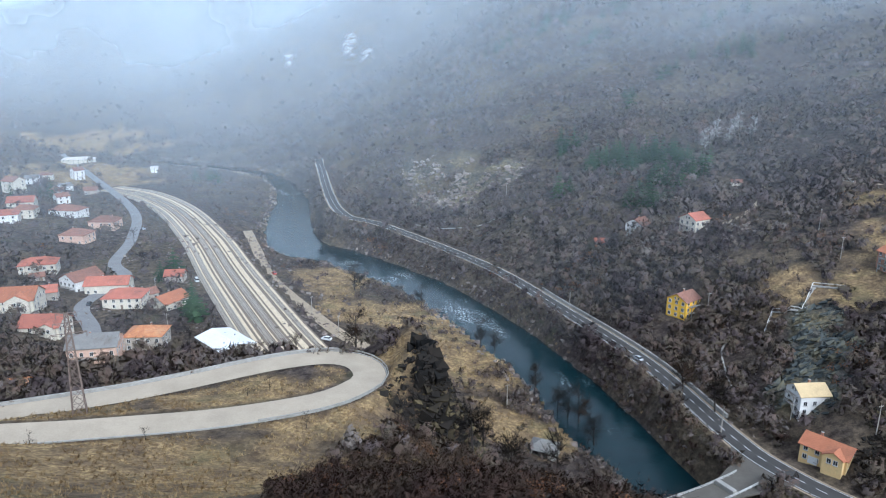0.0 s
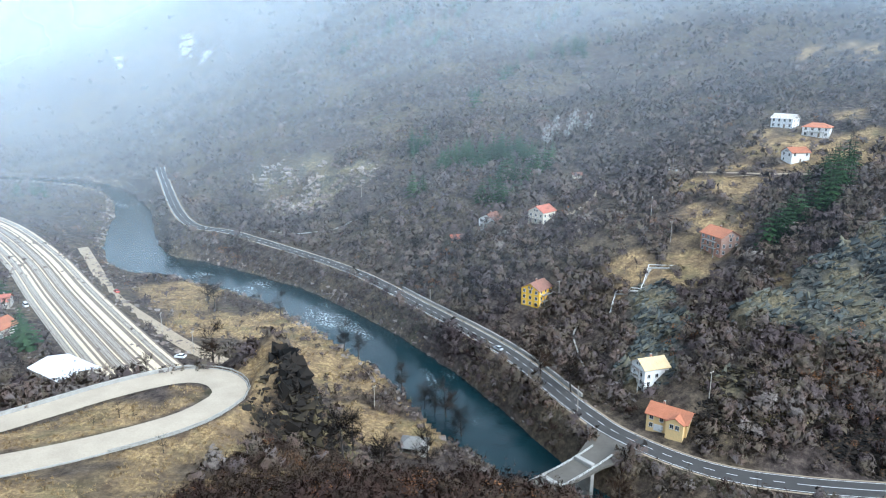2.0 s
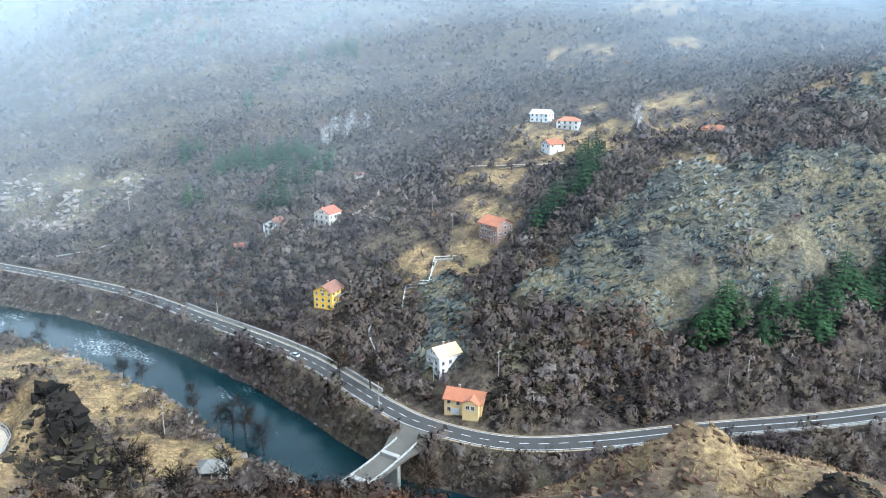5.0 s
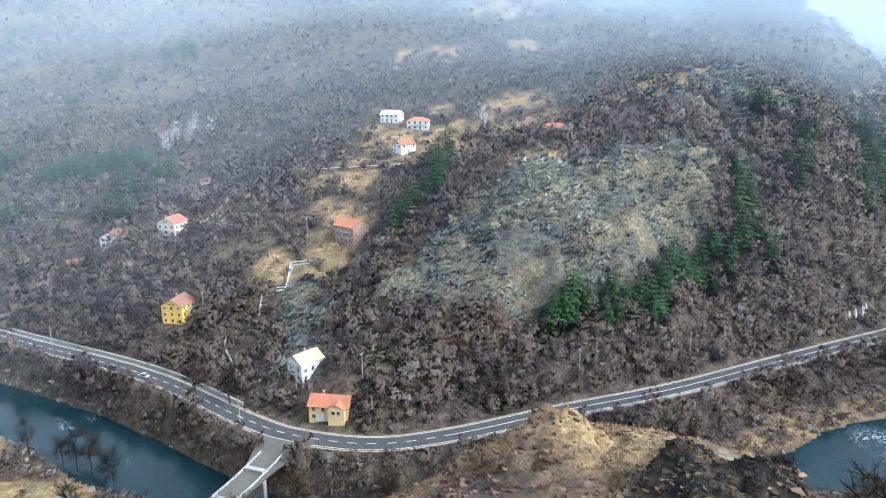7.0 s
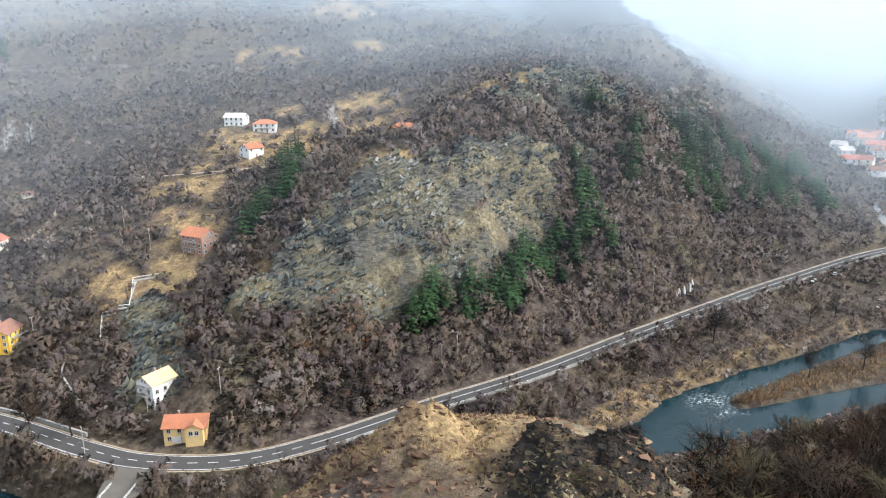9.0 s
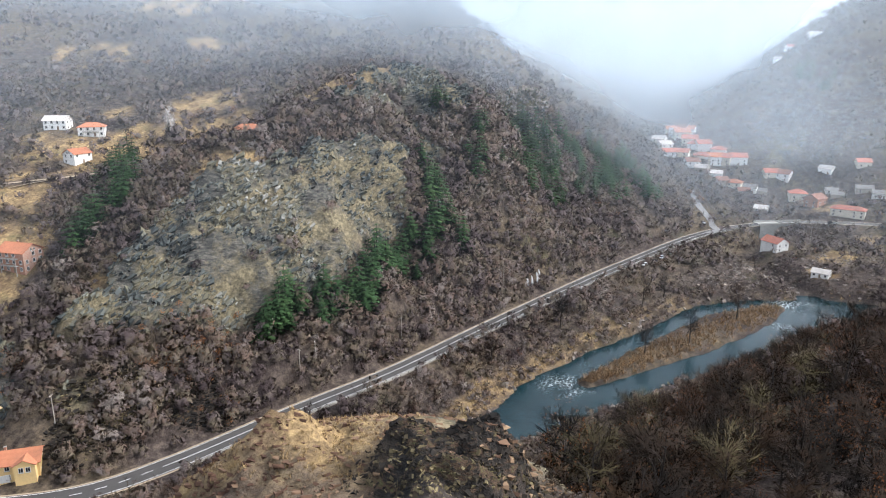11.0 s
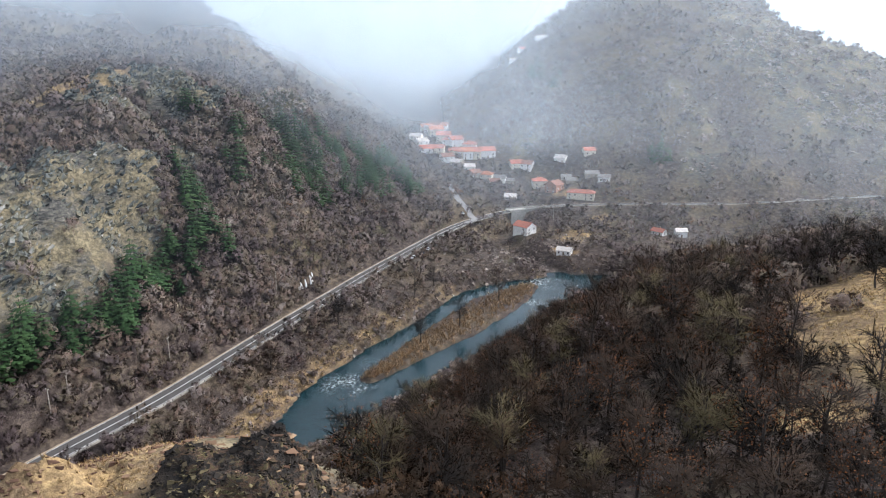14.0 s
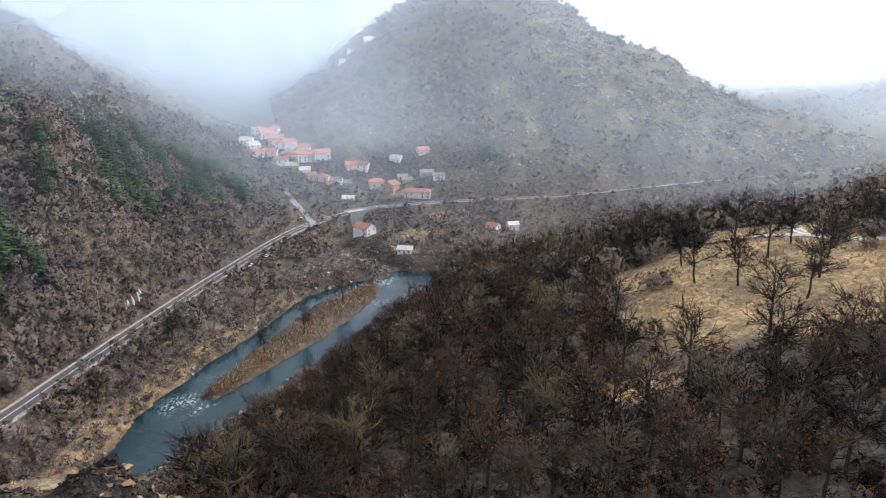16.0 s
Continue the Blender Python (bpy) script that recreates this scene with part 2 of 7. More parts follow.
ROCK += [(-285, 1320, 9), (-283, 1298, 8), (-171, 1330, 9), (-170, 1304, 9), (-172, 1278, 8), (-168, 1250, 8), (-131, 1231, 8), (-135, 1214, 7), (702, -378, 74.2), (769.5, -364.5, 81), (837, -324, 81), (648, -459, 67.5), (648, -378, 60.8), (675, -290.2, 54), (607.5, -513, 54), (756, -270, 54), (594, -175.5, 18.9), (634.5, -186.3, 21.6), (675, -189, 24.3), (648, -27, 24.3), (27, 540, 35.1), (-6.8, 567, 29.7), (0, 513, 24.3)]


# the worn grass strip between river and road
BANK_PATH = np.array([(150, 103, 0.3), (168, 94, 0.5), (189, 84.5, 0.65), (212, 81, 0.7), (236, 76, 0.65), (262, 67.5, 0.55), (295, 54, 0.5), (330, 39, 0.45), (360, 20, 0.4)], float)


def inside(x, y, corners):
    """Metres inside a many-cornered plot, negative outside it."""
    c = np.array(corners, float)
    n = len(c)
    ring = np.c_[np.vstack([c, c[:1]]), np.zeros(n + 1)]
    d = near_line(x, y, ring)[0]
    odd = np.zeros(x.shape, bool)
    for (ax, ay), (bx, by) in zip(c, np.roll(c, -1, axis=0)):
        odd ^= ((ay > y) != (by > y)) & (x < (bx - ax) * (y - ay) / (by - ay + 1e-9) + ax)
    return np.where(odd, d, -d)


def facets(x, y, planes, reach, rim=1.0):
    """A hill cut by planes: each falls by its slope along its heading from a point on its upper edge; steep past its reach."""
    z = planes[0][4] - rim * np.maximum(np.hypot(x - planes[0][0], y - planes[0][1]) - reach, 0)
    for px, py, heading, slope, top in planes:
        h = radians(heading)
        z = np.minimum(z, top - slope * ((x - px) * math.cos(h) + (y - py) * math.sin(h)))
    return z


# x, y, heading of the fall, slope, height of the upper edge
BEND_CRAG = [(-8, 178, 0, 0.0, 48.8), (-6.5, 176, 184, 0.8, 48.6), (-8, 187, 90, 1.0, 48.8), (-4.5, 172, 16, 2.3, 48.8), (-7, 166, -98, 1.5, 48.8)]
KNOB = [(366, 185, 0, 0.0, 117.3), (357, 203, 122, 0.32, 117.3), (369, 180, -68, 0.52, 117.3), (366, 185, 207, 0.75, 117.3), (380, 200, 30, 0.45, 117.3)]
SPUR_ROCK = [(450, 138, 0, 0.0, 99.5), (447, 147, 107, 0.9, 98.5), (449, 138, 197, 2.2, 99.5), (453, 127, -73, 1.5, 98.5), (462, 140, 17, 0.3, 99.5)]
# crests of the near outcrop: the grassy knoll and the black rock beside it
KNOLL = np.array([(33.5, 46.5, 80), (36.1, 44.1, 83), (39.3, 41.3, 86.2), (42.2, 38.3, 89.2), (44.5, 35.6, 91.1), (45.8, 34, 91.6), (47.3, 31.9, 90.6), (48.7, 29.7, 89.6), (50.1, 27.3, 88.4)])
BLACK_CREST = np.array([(43.4, 25, 90.5), (43.9, 23.9, 92.0), (44.8, 22.2, 93.7), (45.3, 21.1, 94.4), (46.2, 19.1, 93.9), (47, 17.2, 93.6), (47.5, 15.5, 93.0), (48, 13.9, 91.7), (48.4, 12.6, 89.5), (48.8, 11, 86)])
CRAG_FACE = [(143, 195), (168, 201), (193, 201), (211, 199), (229, 195), (236, 178), (257, 167), (273, 153), (286, 141), (270, 131), (251, 135), (213, 137), (186, 149), (158, 174)]
CLEARING = [(150, -66), (153, -87), (160, -103), (136, -108), (113, -101), (98, -96), (72, -78), (80, -66), (90, -62), (102, -58), (118, -56), (135, -58)]


def crest(x, y, line, radius):
    """Ground that leans gently from a crest to the near side and drops behind it."""
    d, top = near_line(x, y, line)
    return top - d * np.where(np.hypot(x, y) < radius, 0.26, 1.5)


def cover(x, y, places, seed):
    c = np.zeros(x.shape)
    rough = fbm(x, y, 18.0, 5, seed) * np.interp(np.hypot(x, y), [150, 230], [0.75, 1.25])
    for px, py, r in places:
        c = np.maximum(c, 1.35 - np.hypot(x - px, y - py) / r)
    return smooth(0.2, 0.95, c + rough * np.clip(c * 3, 0, 1))


def land(x, y, fine=True):
    """The ground's height, with the cover of grass and of rock."""
    x, y = np.asarray(x, float), np.asarray(y, float)
    z = base_height(x, y)
    d0 = np.hypot(x, y)
    grass, rock = cover(x, y, GRASS, 3), cover(x, y, ROCK, 5)
    edge = fbm(x, y, 16, 4, 7)
    face = smooth(-1.5, 2.5, inside(x, y, CRAG_FACE) + 5 * edge)
    rock = np.maximum(rock, face)
    grass = np.maximum(grass * (1 - face), smooth(-2, 3, inside(x, y, CLEARING) + 6 * edge))
    z = z + 3.0 * face - 10 * np.exp(-(((x - 2) / 9) ** 2) - ((y - 150) / 8) ** 2)
    crop = np.maximum(crest(x, y, KNOLL, 57), crest(x, y, BLACK_CREST, 50))
    outcrop = smooth(-1.5, 0.5, crop - z)
    z = np.maximum(z, crop)
    z = np.maximum(z, np.maximum(facets(x, y, KNOB, 40, 1.6), facets(x, y, SPUR_ROCK, 14, 2.0)))
    if fine:
        z = z + fbm(x, y, 80, 3, 11) * np.clip(d0 / 270, 0.15, 3.0) * 2.2
        z = z + fbm(x, y, 12, 3, 21) * 0.9 * (1 - 0.7 * grass)
        ledge = np.abs(fbm(x * 0.8 + y * 0.6 + 2 * z, x * 0.35 - y * 0.45, 9, 3, 31))
        z = z + rock * (fbm(x, y, 7, 4, 41) * 2.6 + (0.5 - ledge) * 4.2) * np.clip(d0 / 160, 0.3, 2.2)
        rock = rock * (1 - 0.75 * grass)
        beds = 1 - 2 * np.abs(fbm(x * 0.5 + y * 0.9, x * 1.6 - y * 0.5, 5.0, 3, 101))
        z = z + outcrop * (fbm(x, y, 4.0, 4, 103) * 1.9 + beds * 0.9 - 0.5)
    d, zz = near_line(x, y, LINES["river"][:, :3])
    bank = zz / 2 + fbm(x, y, 14, 3, 51) * 2.2
    z = np.where(d < bank + 34, np.maximum(z, 0.9) * smooth(bank, bank + 9, d) + (1 - smooth(bank, bank + 9, d)) * (-1.6 - 0.0 * d), z)
    z = np.where(d > bank + 3, np.maximum(z, 0.5), z)
    brook, level = near_line(x, y, LINES["stream"])
    z = np.where(brook < 15, z * smooth(3.4, 14, brook) + (1 - smooth(3.4, 14, brook)) * np.minimum(z, level - 1.5), z)
    # the island with reeds between two arms of the river
    di, half = near_line(x, y, np.array([(251, 46.5, 2.5), (280, 31.5, 7), (308, 15, 10), (343, -3, 12), (373, -21, 5.4)], float))
    z = np.maximum(z, np.where(di < half + 4, 1.1 - 2.7 * smooth(half - 1, half + 4, di + fbm(x, y, 7, 2, 61) * 2), -9))
    d, most = near_line(x, y, BANK_PATH)
    grass = np.maximum(grass, most * (1 - smooth(1.0, 7.5, d + 6 * fbm(x, y, 9, 4, 83))))
    for name, wide, soft in (("road", 5.0, 11), ("side", 4.6, 7), ("hairpin", 5.2, 6), ("street", 3.8, 6), ("dirt", 3.6, 6), ("tracks", 15.5, 6), ("upper", 2.6, 5)):
        line = LINES[name][::2]
        d, zz = near_line(x, y, line)
        k = 1 - smooth(wide, wide + soft, d)
        if name == "side":
            over, width = near_line(x, y, LINES["river"])
            k = k * smooth(0.42, 0.62, over / np.maximum(width, 1))
        if name == "road":
            k = k * smooth(4.8, 7, brook)
        z = z * (1 - k) + (zz - 0.12) * k
        grass, rock = grass * (smooth(wide - 0.5, wide + 1.5, d) if name in ("hairpin", "dirt", "street") else 1 - k), rock * (1 - k)
    d = near_line(x, y, LINES["hairpin"][::2])[0]
    crag = facets(x, y, BEND_CRAG, 24, 3.0) + fbm(x, y, 6, 4, 111) * 2.2 + np.abs(fbm(x + y, x - y, 4, 2, 113)) * 1.6 - 0.6
    z = np.where(d > 5.0, np.maximum(z, z + (crag - z) * smooth(5.0, 6.5, d)), z)
    return z, grass, rock


# black schist: the near outcrop and the cliff below the bend
BLACK = [(44, 20, 6), (46, 17, 7), (48, 13, 6), (42, 16, 6), (49, 18, 5), (40, 20, 5), (140, 163, 9), (128, 158, 6), (156, 146, 8), (136, 170, 7), (148, 152, 7), (119, 166, 6), (126, 175, 6), (0, 152, 8), (-4, 160, 8), (1, 164, 9), (0, 172, 7), (4, 156, 8), (-3, 176, 4), (-9, 157, 6), (8, 146, 6)]


def darkness(x, y):
    return cover(np.asarray(x, float), np.asarray(y, float), BLACK, 8)

# ---- materials ----


def material(name):
    m = bpy.data.materials.new(name)
    m.use_nodes = True
    nt = m.node_tree
    return m, nt, nt.nodes["Principled BSDF"]


def noise_node(nt, scale, detail=4.0, rough=0.6, coords="Object", stretch=None):
    tc = nt.nodes.new("ShaderNodeTexCoord")
    n = nt.nodes.new("ShaderNodeTexNoise")
    n.inputs["Scale"].default_value, n.inputs["Detail"].default_value, n.inputs["Roughness"].default_value = scale, detail, rough
    if stretch:
        mp = nt.nodes.new("ShaderNodeMapping")
        mp.inputs["Scale"].default_value, mp.inputs["Rotation"].default_value = stretch[:3], stretch[3:] if len(stretch) > 3 else (0, 0, 0)
        nt.links.new(tc.outputs[coords], mp.inputs["Vector"])
        nt.links.new(mp.outputs[0], n.inputs["Vector"])
    else:
        nt.links.new(tc.outputs[coords], n.inputs["Vector"])
    return n.outputs["Fac"]


def ramp(nt, fac, stops):
    r = nt.nodes.new("ShaderNodeValToRGB")
    e = r.color_ramp.elements
    while len(e) < len(stops):
        e.new(0.5)
    for el, (pos, col) in zip(e, stops):
        el.position, el.color = pos, (*col, 1) if len(col) == 3 else col
    nt.links.new(fac, r.inputs["Fac"])
    return r.outputs["Color"]


def mix(nt, fac, a, b, mode="MIX"):
    n = nt.nodes.new("ShaderNodeMix")
    n.data_type, n.blend_type = "RGBA", mode
    for sock, v in ((n.inputs[0], fac), (n.inputs[6], a), (n.inputs[7], b)):
        if hasattr(v, "is_output"):
            nt.links.new(v, sock)
        elif isinstance(v, (int, float)):
            sock.default_value = v
        else:
            sock.default_value = (*v, 1)
    return n.outputs[2]


def bump(nt, bsdf, height, strength=0.4, dist=0.1):
    b = nt.nodes.new("ShaderNodeBump")
    b.inputs["Strength"].default_value, b.inputs["Distance"].default_value = strength, dist
    nt.links.new(height, b.inputs["Height"])
    nt.links.new(b.outputs[0], bsdf.inputs["Normal"])


def surface(name, light, dark, scale=2.0, rough=0.85, fine=12.0, relief=0.3, dist=0.05, metal=0.0, stretch=None, per_object=0.0):
    """A weathered surface: two tones at a coarse scale, grain at a fine one."""
    m, nt, b = material(name)
    big = noise_node(nt, scale, 5, 0.62, stretch=stretch)
    small = noise_node(nt, fine, 4, 0.7)
    col = ramp(nt, big, [(0.32, dark), (0.68, light)])
    col = mix(nt, 0.35, col, ramp(nt, small, [(0.25, tuple(c * 0.6 for c in dark)), (0.75, tuple(min(1, c * 1.15) for c in light))]))
    if per_object:
        oi = nt.nodes.new("ShaderNodeObjectInfo")
        hv = nt.nodes.new("ShaderNodeHueSaturation")
        mr = nt.nodes.new("ShaderNodeMapRange")
        mr.inputs["To Min"].default_value, mr.inputs["To Max"].default_value = 1 - per_object, 1 + per_object
        nt.links.new(oi.outputs["Random"], mr.inputs["Value"])
        nt.links.new(mr.outputs[0], hv.inputs["Value"])
        nt.links.new(col, hv.inputs["Color"])
        col = hv.outputs[0]
    nt.links.new(col, b.inputs["Base Color"])
    b.inputs["Roughness"].default_value, b.inputs["Metallic"].default_value = rough, metal
    if relief:
        bump(nt, b, small, relief, dist)
    return m


def ground_material():
    m, nt, b = material("hillside_ground")
    at = {}
    for k in ("grass", "rock", "dark"):
        a = nt.nodes.new("ShaderNodeAttribute")
        a.attribute_name = k
        at[k] = a.outputs["Fac"]
    broad, mid, fine = noise_node(nt, 0.018, 5), noise_node(nt, 0.16, 6, 0.65), noise_node(nt, 1.3, 6, 0.7)
    brushy = noise_node(nt, 0.34, 8, 0.78)
    # leaf litter, with shaded gaps and paler crowns painted in at tree size
    litter_gaps = ramp(nt, brushy, [(0.36, (0.018, 0.014, 0.013)), (0.5, (0.06, 0.047, 0.041)), (0.64, (0.13, 0.104, 0.086))])
    litter_gaps = mix(nt, ramp(nt, broad, [(0.47, (0, 0, 0)), (0.6, (0.75, 0.75, 0.75))]), litter_gaps, ramp(nt, brushy, [(0.36, (0.035, 0.027, 0.02)), (0.5, (0.10, 0.078, 0.05)), (0.64, (0.19, 0.145, 0.085))]))
    moss = ramp(nt, noise_node(nt, 0.05, 5, 0.6), [(0.60, (0, 0, 0)), (0.72, (0.55, 0.55, 0.55))])
    litter_gaps = mix(nt, moss, litter_gaps, (0.075, 0.078, 0.035))
    straw = ramp(nt, noise_node(nt, 0.8, 8, 0.78), [(0.34, (0.085, 0.056, 0.032)), (0.48, (0.26, 0.18, 0.09)), (0.64, (0.56, 0.40, 0.19))])
    straw = mix(nt, ramp(nt, mid, [(0.42, (0, 0, 0)), (0.6, (0.8, 0.8, 0.8))]), straw, ramp(nt, brushy, [(0.38, (0.05, 0.032, 0.022)), (0.62, (0.20, 0.14, 0.085))]))
    straw = mix(nt, ramp(nt, noise_node(nt, 0.07, 4), [(0.52, (0, 0, 0)), (0.68, (0.45, 0.45, 0.45))]), straw, (0.12, 0.12, 0.055))
    strata = noise_node(nt, 0.5, 7, 0.75, stretch=(1.0, 0.45, 2.2, 0.5, 0.3, 0.6))
    stone = ramp(nt, strata, [(0.36, (0.014, 0.015, 0.015)), (0.47, (0.052, 0.052, 0.047)), (0.58, (0.105, 0.098, 0.083)), (0.72, (0.25, 0.23, 0.19))])
    stone = mix(nt, ramp(nt, noise_node(nt, 0.06, 7, 0.72), [(0.44, (0, 0, 0)), (0.56, (0.85, 0.85, 0.85))]), stone, ramp(nt, noise_node(nt, 0.7, 7, 0.75), [(0.36, (0.045, 0.039, 0.025)), (0.5, (0.145, 0.122, 0.072)), (0.64, (0.28, 0.23, 0.14))]))
    col = mix(nt, at["grass"], litter_gaps, straw)
    col = mix(nt, at["rock"], col, stone)
    slate = ramp(nt, strata, [(0.40, (0.008, 0.008, 0.008)), (0.50, (0.026, 0.023, 0.02)), (0.57, (0.075, 0.047, 0.03)), (0.63, (0.07, 0.068, 0.03)), (0.74, (0.22, 0.175, 0.09))])
    col = mix(nt, at["dark"], col, slate)
    nt.links.new(col, b.inputs["Base Color"])
    b.inputs["Roughness"].default_value = 0.95
    b.inputs["Specular IOR Level"].default_value = 0.15
    bump(nt, b, mix(nt, at["rock"], fine, strata), 0.9, 0.6)
    return m


def water_material():
    m, nt, b = material("river_water")
    rip = noise_node(nt, 0.9, 5, 0.65, stretch=(1, 1, 1))
    at = nt.nodes.new("ShaderNodeAttribute")
    at.attribute_name = "foam"
    f = nt.nodes.new("ShaderNodeMath")
    f.operation = "MULTIPLY"
    nt.links.new(at.outputs["Fac"], f.inputs[0])
    nt.links.new(ramp(nt, noise_node(nt, 0.8, 6, 0.75), [(0.52, (0, 0, 0)), (0.62, (1, 1, 1))]), f.inputs[1])
    deep = mix(nt, noise_node(nt, 0.05, 3), (0.004, 0.014, 0.018), (0.009, 0.027, 0.032))
    nt.links.new(mix(nt, f.outputs[0], deep, (0.75, 0.8, 0.8)), b.inputs["Base Color"])
    rr = nt.nodes.new("ShaderNodeMapRange")
    rr.inputs["To Min"].default_value, rr.inputs["To Max"].default_value = 0.07, 0.8
    nt.links.new(f.outputs[0], rr.inputs["Value"])
    nt.links.new(rr.outputs[0], b.inputs["Roughness"])
    b.inputs["IOR"].default_value = 1.33
    b.inputs["Specular IOR Level"].default_value = 0.32
    bump(nt, b, rip, 0.22, 0.2)
    return m


GROUND, WATER = ground_material(), water_material()
ASPHALT = surface("worn_asphalt", (0.062, 0.058, 0.055), (0.04, 0.038, 0.036), 0.25, 0.95, 6, 0.15)
PALE_ASPHALT = surface("pale_dusty_asphalt", (0.46, 0.385, 0.285), (0.33, 0.275, 0.205), 0.12, 0.95, 3, 0.15)
DIRT_M = surface("pale_dirt", (0.40, 0.32, 0.22), (0.27, 0.21, 0.14), 0.4, 0.95, 5, 0.4)
CONCRETE = surface("weathered_concrete", (0.40, 0.385, 0.35), (0.24, 0.23, 0.205), 0.8, 0.9, 7, 0.3)
LINE_PAINT = surface("road_paint", (0.75, 0.75, 0.73), (0.55, 0.55, 0.53), 2, 0.7, 12, 0.0)
STEEL = surface("galvanised_steel", (0.55, 0.56, 0.57), (0.38, 0.39, 0.40), 1.5, 0.45, 9, 0.0, metal=0.7)

# ---- the large structure: ground, river, roads ----


def mesh_ob(name, verts, faces, mat, parent=None, label="", category="", kind="", group="", shade=True):
    me = bpy.data.meshes.new(name)
    verts, faces = np.asarray(verts, np.float32), np.asarray(faces, np.int32)
    n, k = faces.shape
    me.vertices.add(len(verts))
    me.vertices.foreach_set("co", verts.ravel())
    me.loops.add(n * k)
    me.loops.foreach_set("vertex_index", faces.ravel())
    me.polygons.add(n)
    me.polygons.foreach_set("loop_start", np.arange(0, n * k, k, dtype=np.int32))
    me.polygons.foreach_set("use_smooth", np.full(n, shade))
    me.materials.append(mat)
    me.update(calc_edges=True)
    ob = new(name, me)
    if parent:
        ob.parent = parent
    return tagged(ob, label, category, group, kind)


def build_ground():
    az = np.radians(np.r_[np.arange(-140, 40, 0.45), np.arange(40, 220, 2.5)])
    rad = np.r_[np.geomspace(2, 40, 30), np.geomspace(40, 85, 110)[1:], np.geomspace(85, 570, 215)[1:], np.geomspace(570, 4800, 70)[1:]]
    a, r = np.meshgrid(az, rad)
    x, y = -np.sin(a) * r, np.cos(a) * r
    z, grass, rock = land(x.ravel(), y.ravel())
    n_a, n_r = len(az), len(rad)
    verts = np.vstack([np.c_[x.ravel(), y.ravel(), z], [[0, 0, float(land(np.array([0.0]), np.array([0.0]))[0][0])]]])
    i, j = np.meshgrid(np.arange(n_r - 1), np.arange(n_a), indexing="ij")
    i, j = i.ravel(), j.ravel()
    jn = (j + 1) % n_a
    quads = np.c_[i * n_a + j, (i + 1) * n_a + j, (i + 1) * n_a + jn, i * n_a + jn][:, ::-1]
    hub = len(verts) - 1
    first = np.arange(0, n_a - 1, 2)
    cap = np.c_[np.full(len(first), hub), (first + 2) % n_a, first + 1, first][:, ::-1]
    faces = np.vstack([quads, cap[:, ::-1]])
    ob = mesh_ob("ground", verts, faces, GROUND, label="brown winter hillsides with dry grass and grey rock", category="ground", kind="structure")
    for name, data in (("grass", grass), ("rock", rock), ("dark", darkness(x.ravel(), y.ravel()))):
        ob.data.attributes.new(name, "FLOAT", "POINT").data.foreach_set("value", np.r_[data, 0].astype(np.float32))
    return ob


def ribbon(name, line, half, mat, lift=0.0, shift=0.0, parent=None, thick=0.0, cross=1, **tags):
    """A strip along a line, shift metres to the right of it, thick metres deep."""
    p = np.asarray(line, float)
    d = np.gradient(p[:, :2], axis=0)
    d /= np.linalg.norm(d, axis=1)[:, None] + 1e-9
    side = np.c_[d[:, 1], -d[:, 0]]
    rows = []
    w = half if np.ndim(half) else np.full(len(p), half)
    cols = np.linspace(-1, 1, cross + 1)
    for c in cols:
        rows.append(np.c_[p[:, :2] + side * (shift + c * w)[:, None], p[:, 2] + lift])
    n = len(p)
    verts = np.vstack(rows)
    faces = [(k * n + i, (k + 1) * n + i, (k + 1) * n + i + 1, k * n + i + 1) for k in range(cross) for i in range(n - 1)]
    if thick:
        m = len(verts)
        verts = np.vstack([verts, verts - (0, 0, thick)])
        last = cross * n
        faces += [(m + i, i, i + 1, m + i + 1) for i in range(n - 1)] + [(last + i, m + last + i, m + last + i + 1, last + i + 1) for i in range(n - 1)]
        faces += [(m, m + last, last, 0), (n - 1, last + n - 1, m + last + n - 1, m + n - 1)]
    return mesh_ob(name, verts, faces, mat, parent, shade=False, **tags)


def dashes(name, line, half, mat, lift, on, off, parent):
    p = np.asarray(line, float)
    s = np.r_[0, np.cumsum(np.linalg.norm(np.diff(p[:, :2], axis=0), axis=1))]
    verts, faces = [], []
    for a in np.arange(0, s[-1] - on, on + off):
        q = np.array([[np.interp(a + k, s, p[:, c]) for c in range(3)] for k in (0, on)])
        d = (q[1] - q[0])[:2]
        d /= np.linalg.norm(d)
        side = np.r_[d[1], -d[0], 0] * half
        b = len(verts)
        verts += [q[0] - side + (0, 0, lift), q[0] + side + (0, 0, lift), q[1] + side + (0, 0, lift), q[1] - side + (0, 0, lift)]
        faces.append((b, b + 1, b + 2, b + 3))
    return mesh_ob(name, verts, faces, mat, parent, shade=False)


ground = build_ground()

wl = spline(RIVER, 2.0)
river = ribbon("water", np.c_[wl[:, :2], np.zeros(len(wl))], wl[:, 2] / 2 + 11, WATER, 0.0, cross=22, label="dark teal mountain river with white rapids", category="river", kind="structure")
co = np.zeros(len(river.data.vertices) * 3)
river.data.vertices.foreach_get("co", co)
co = co.reshape(-1, 3)
foam = np.zeros(len(co))
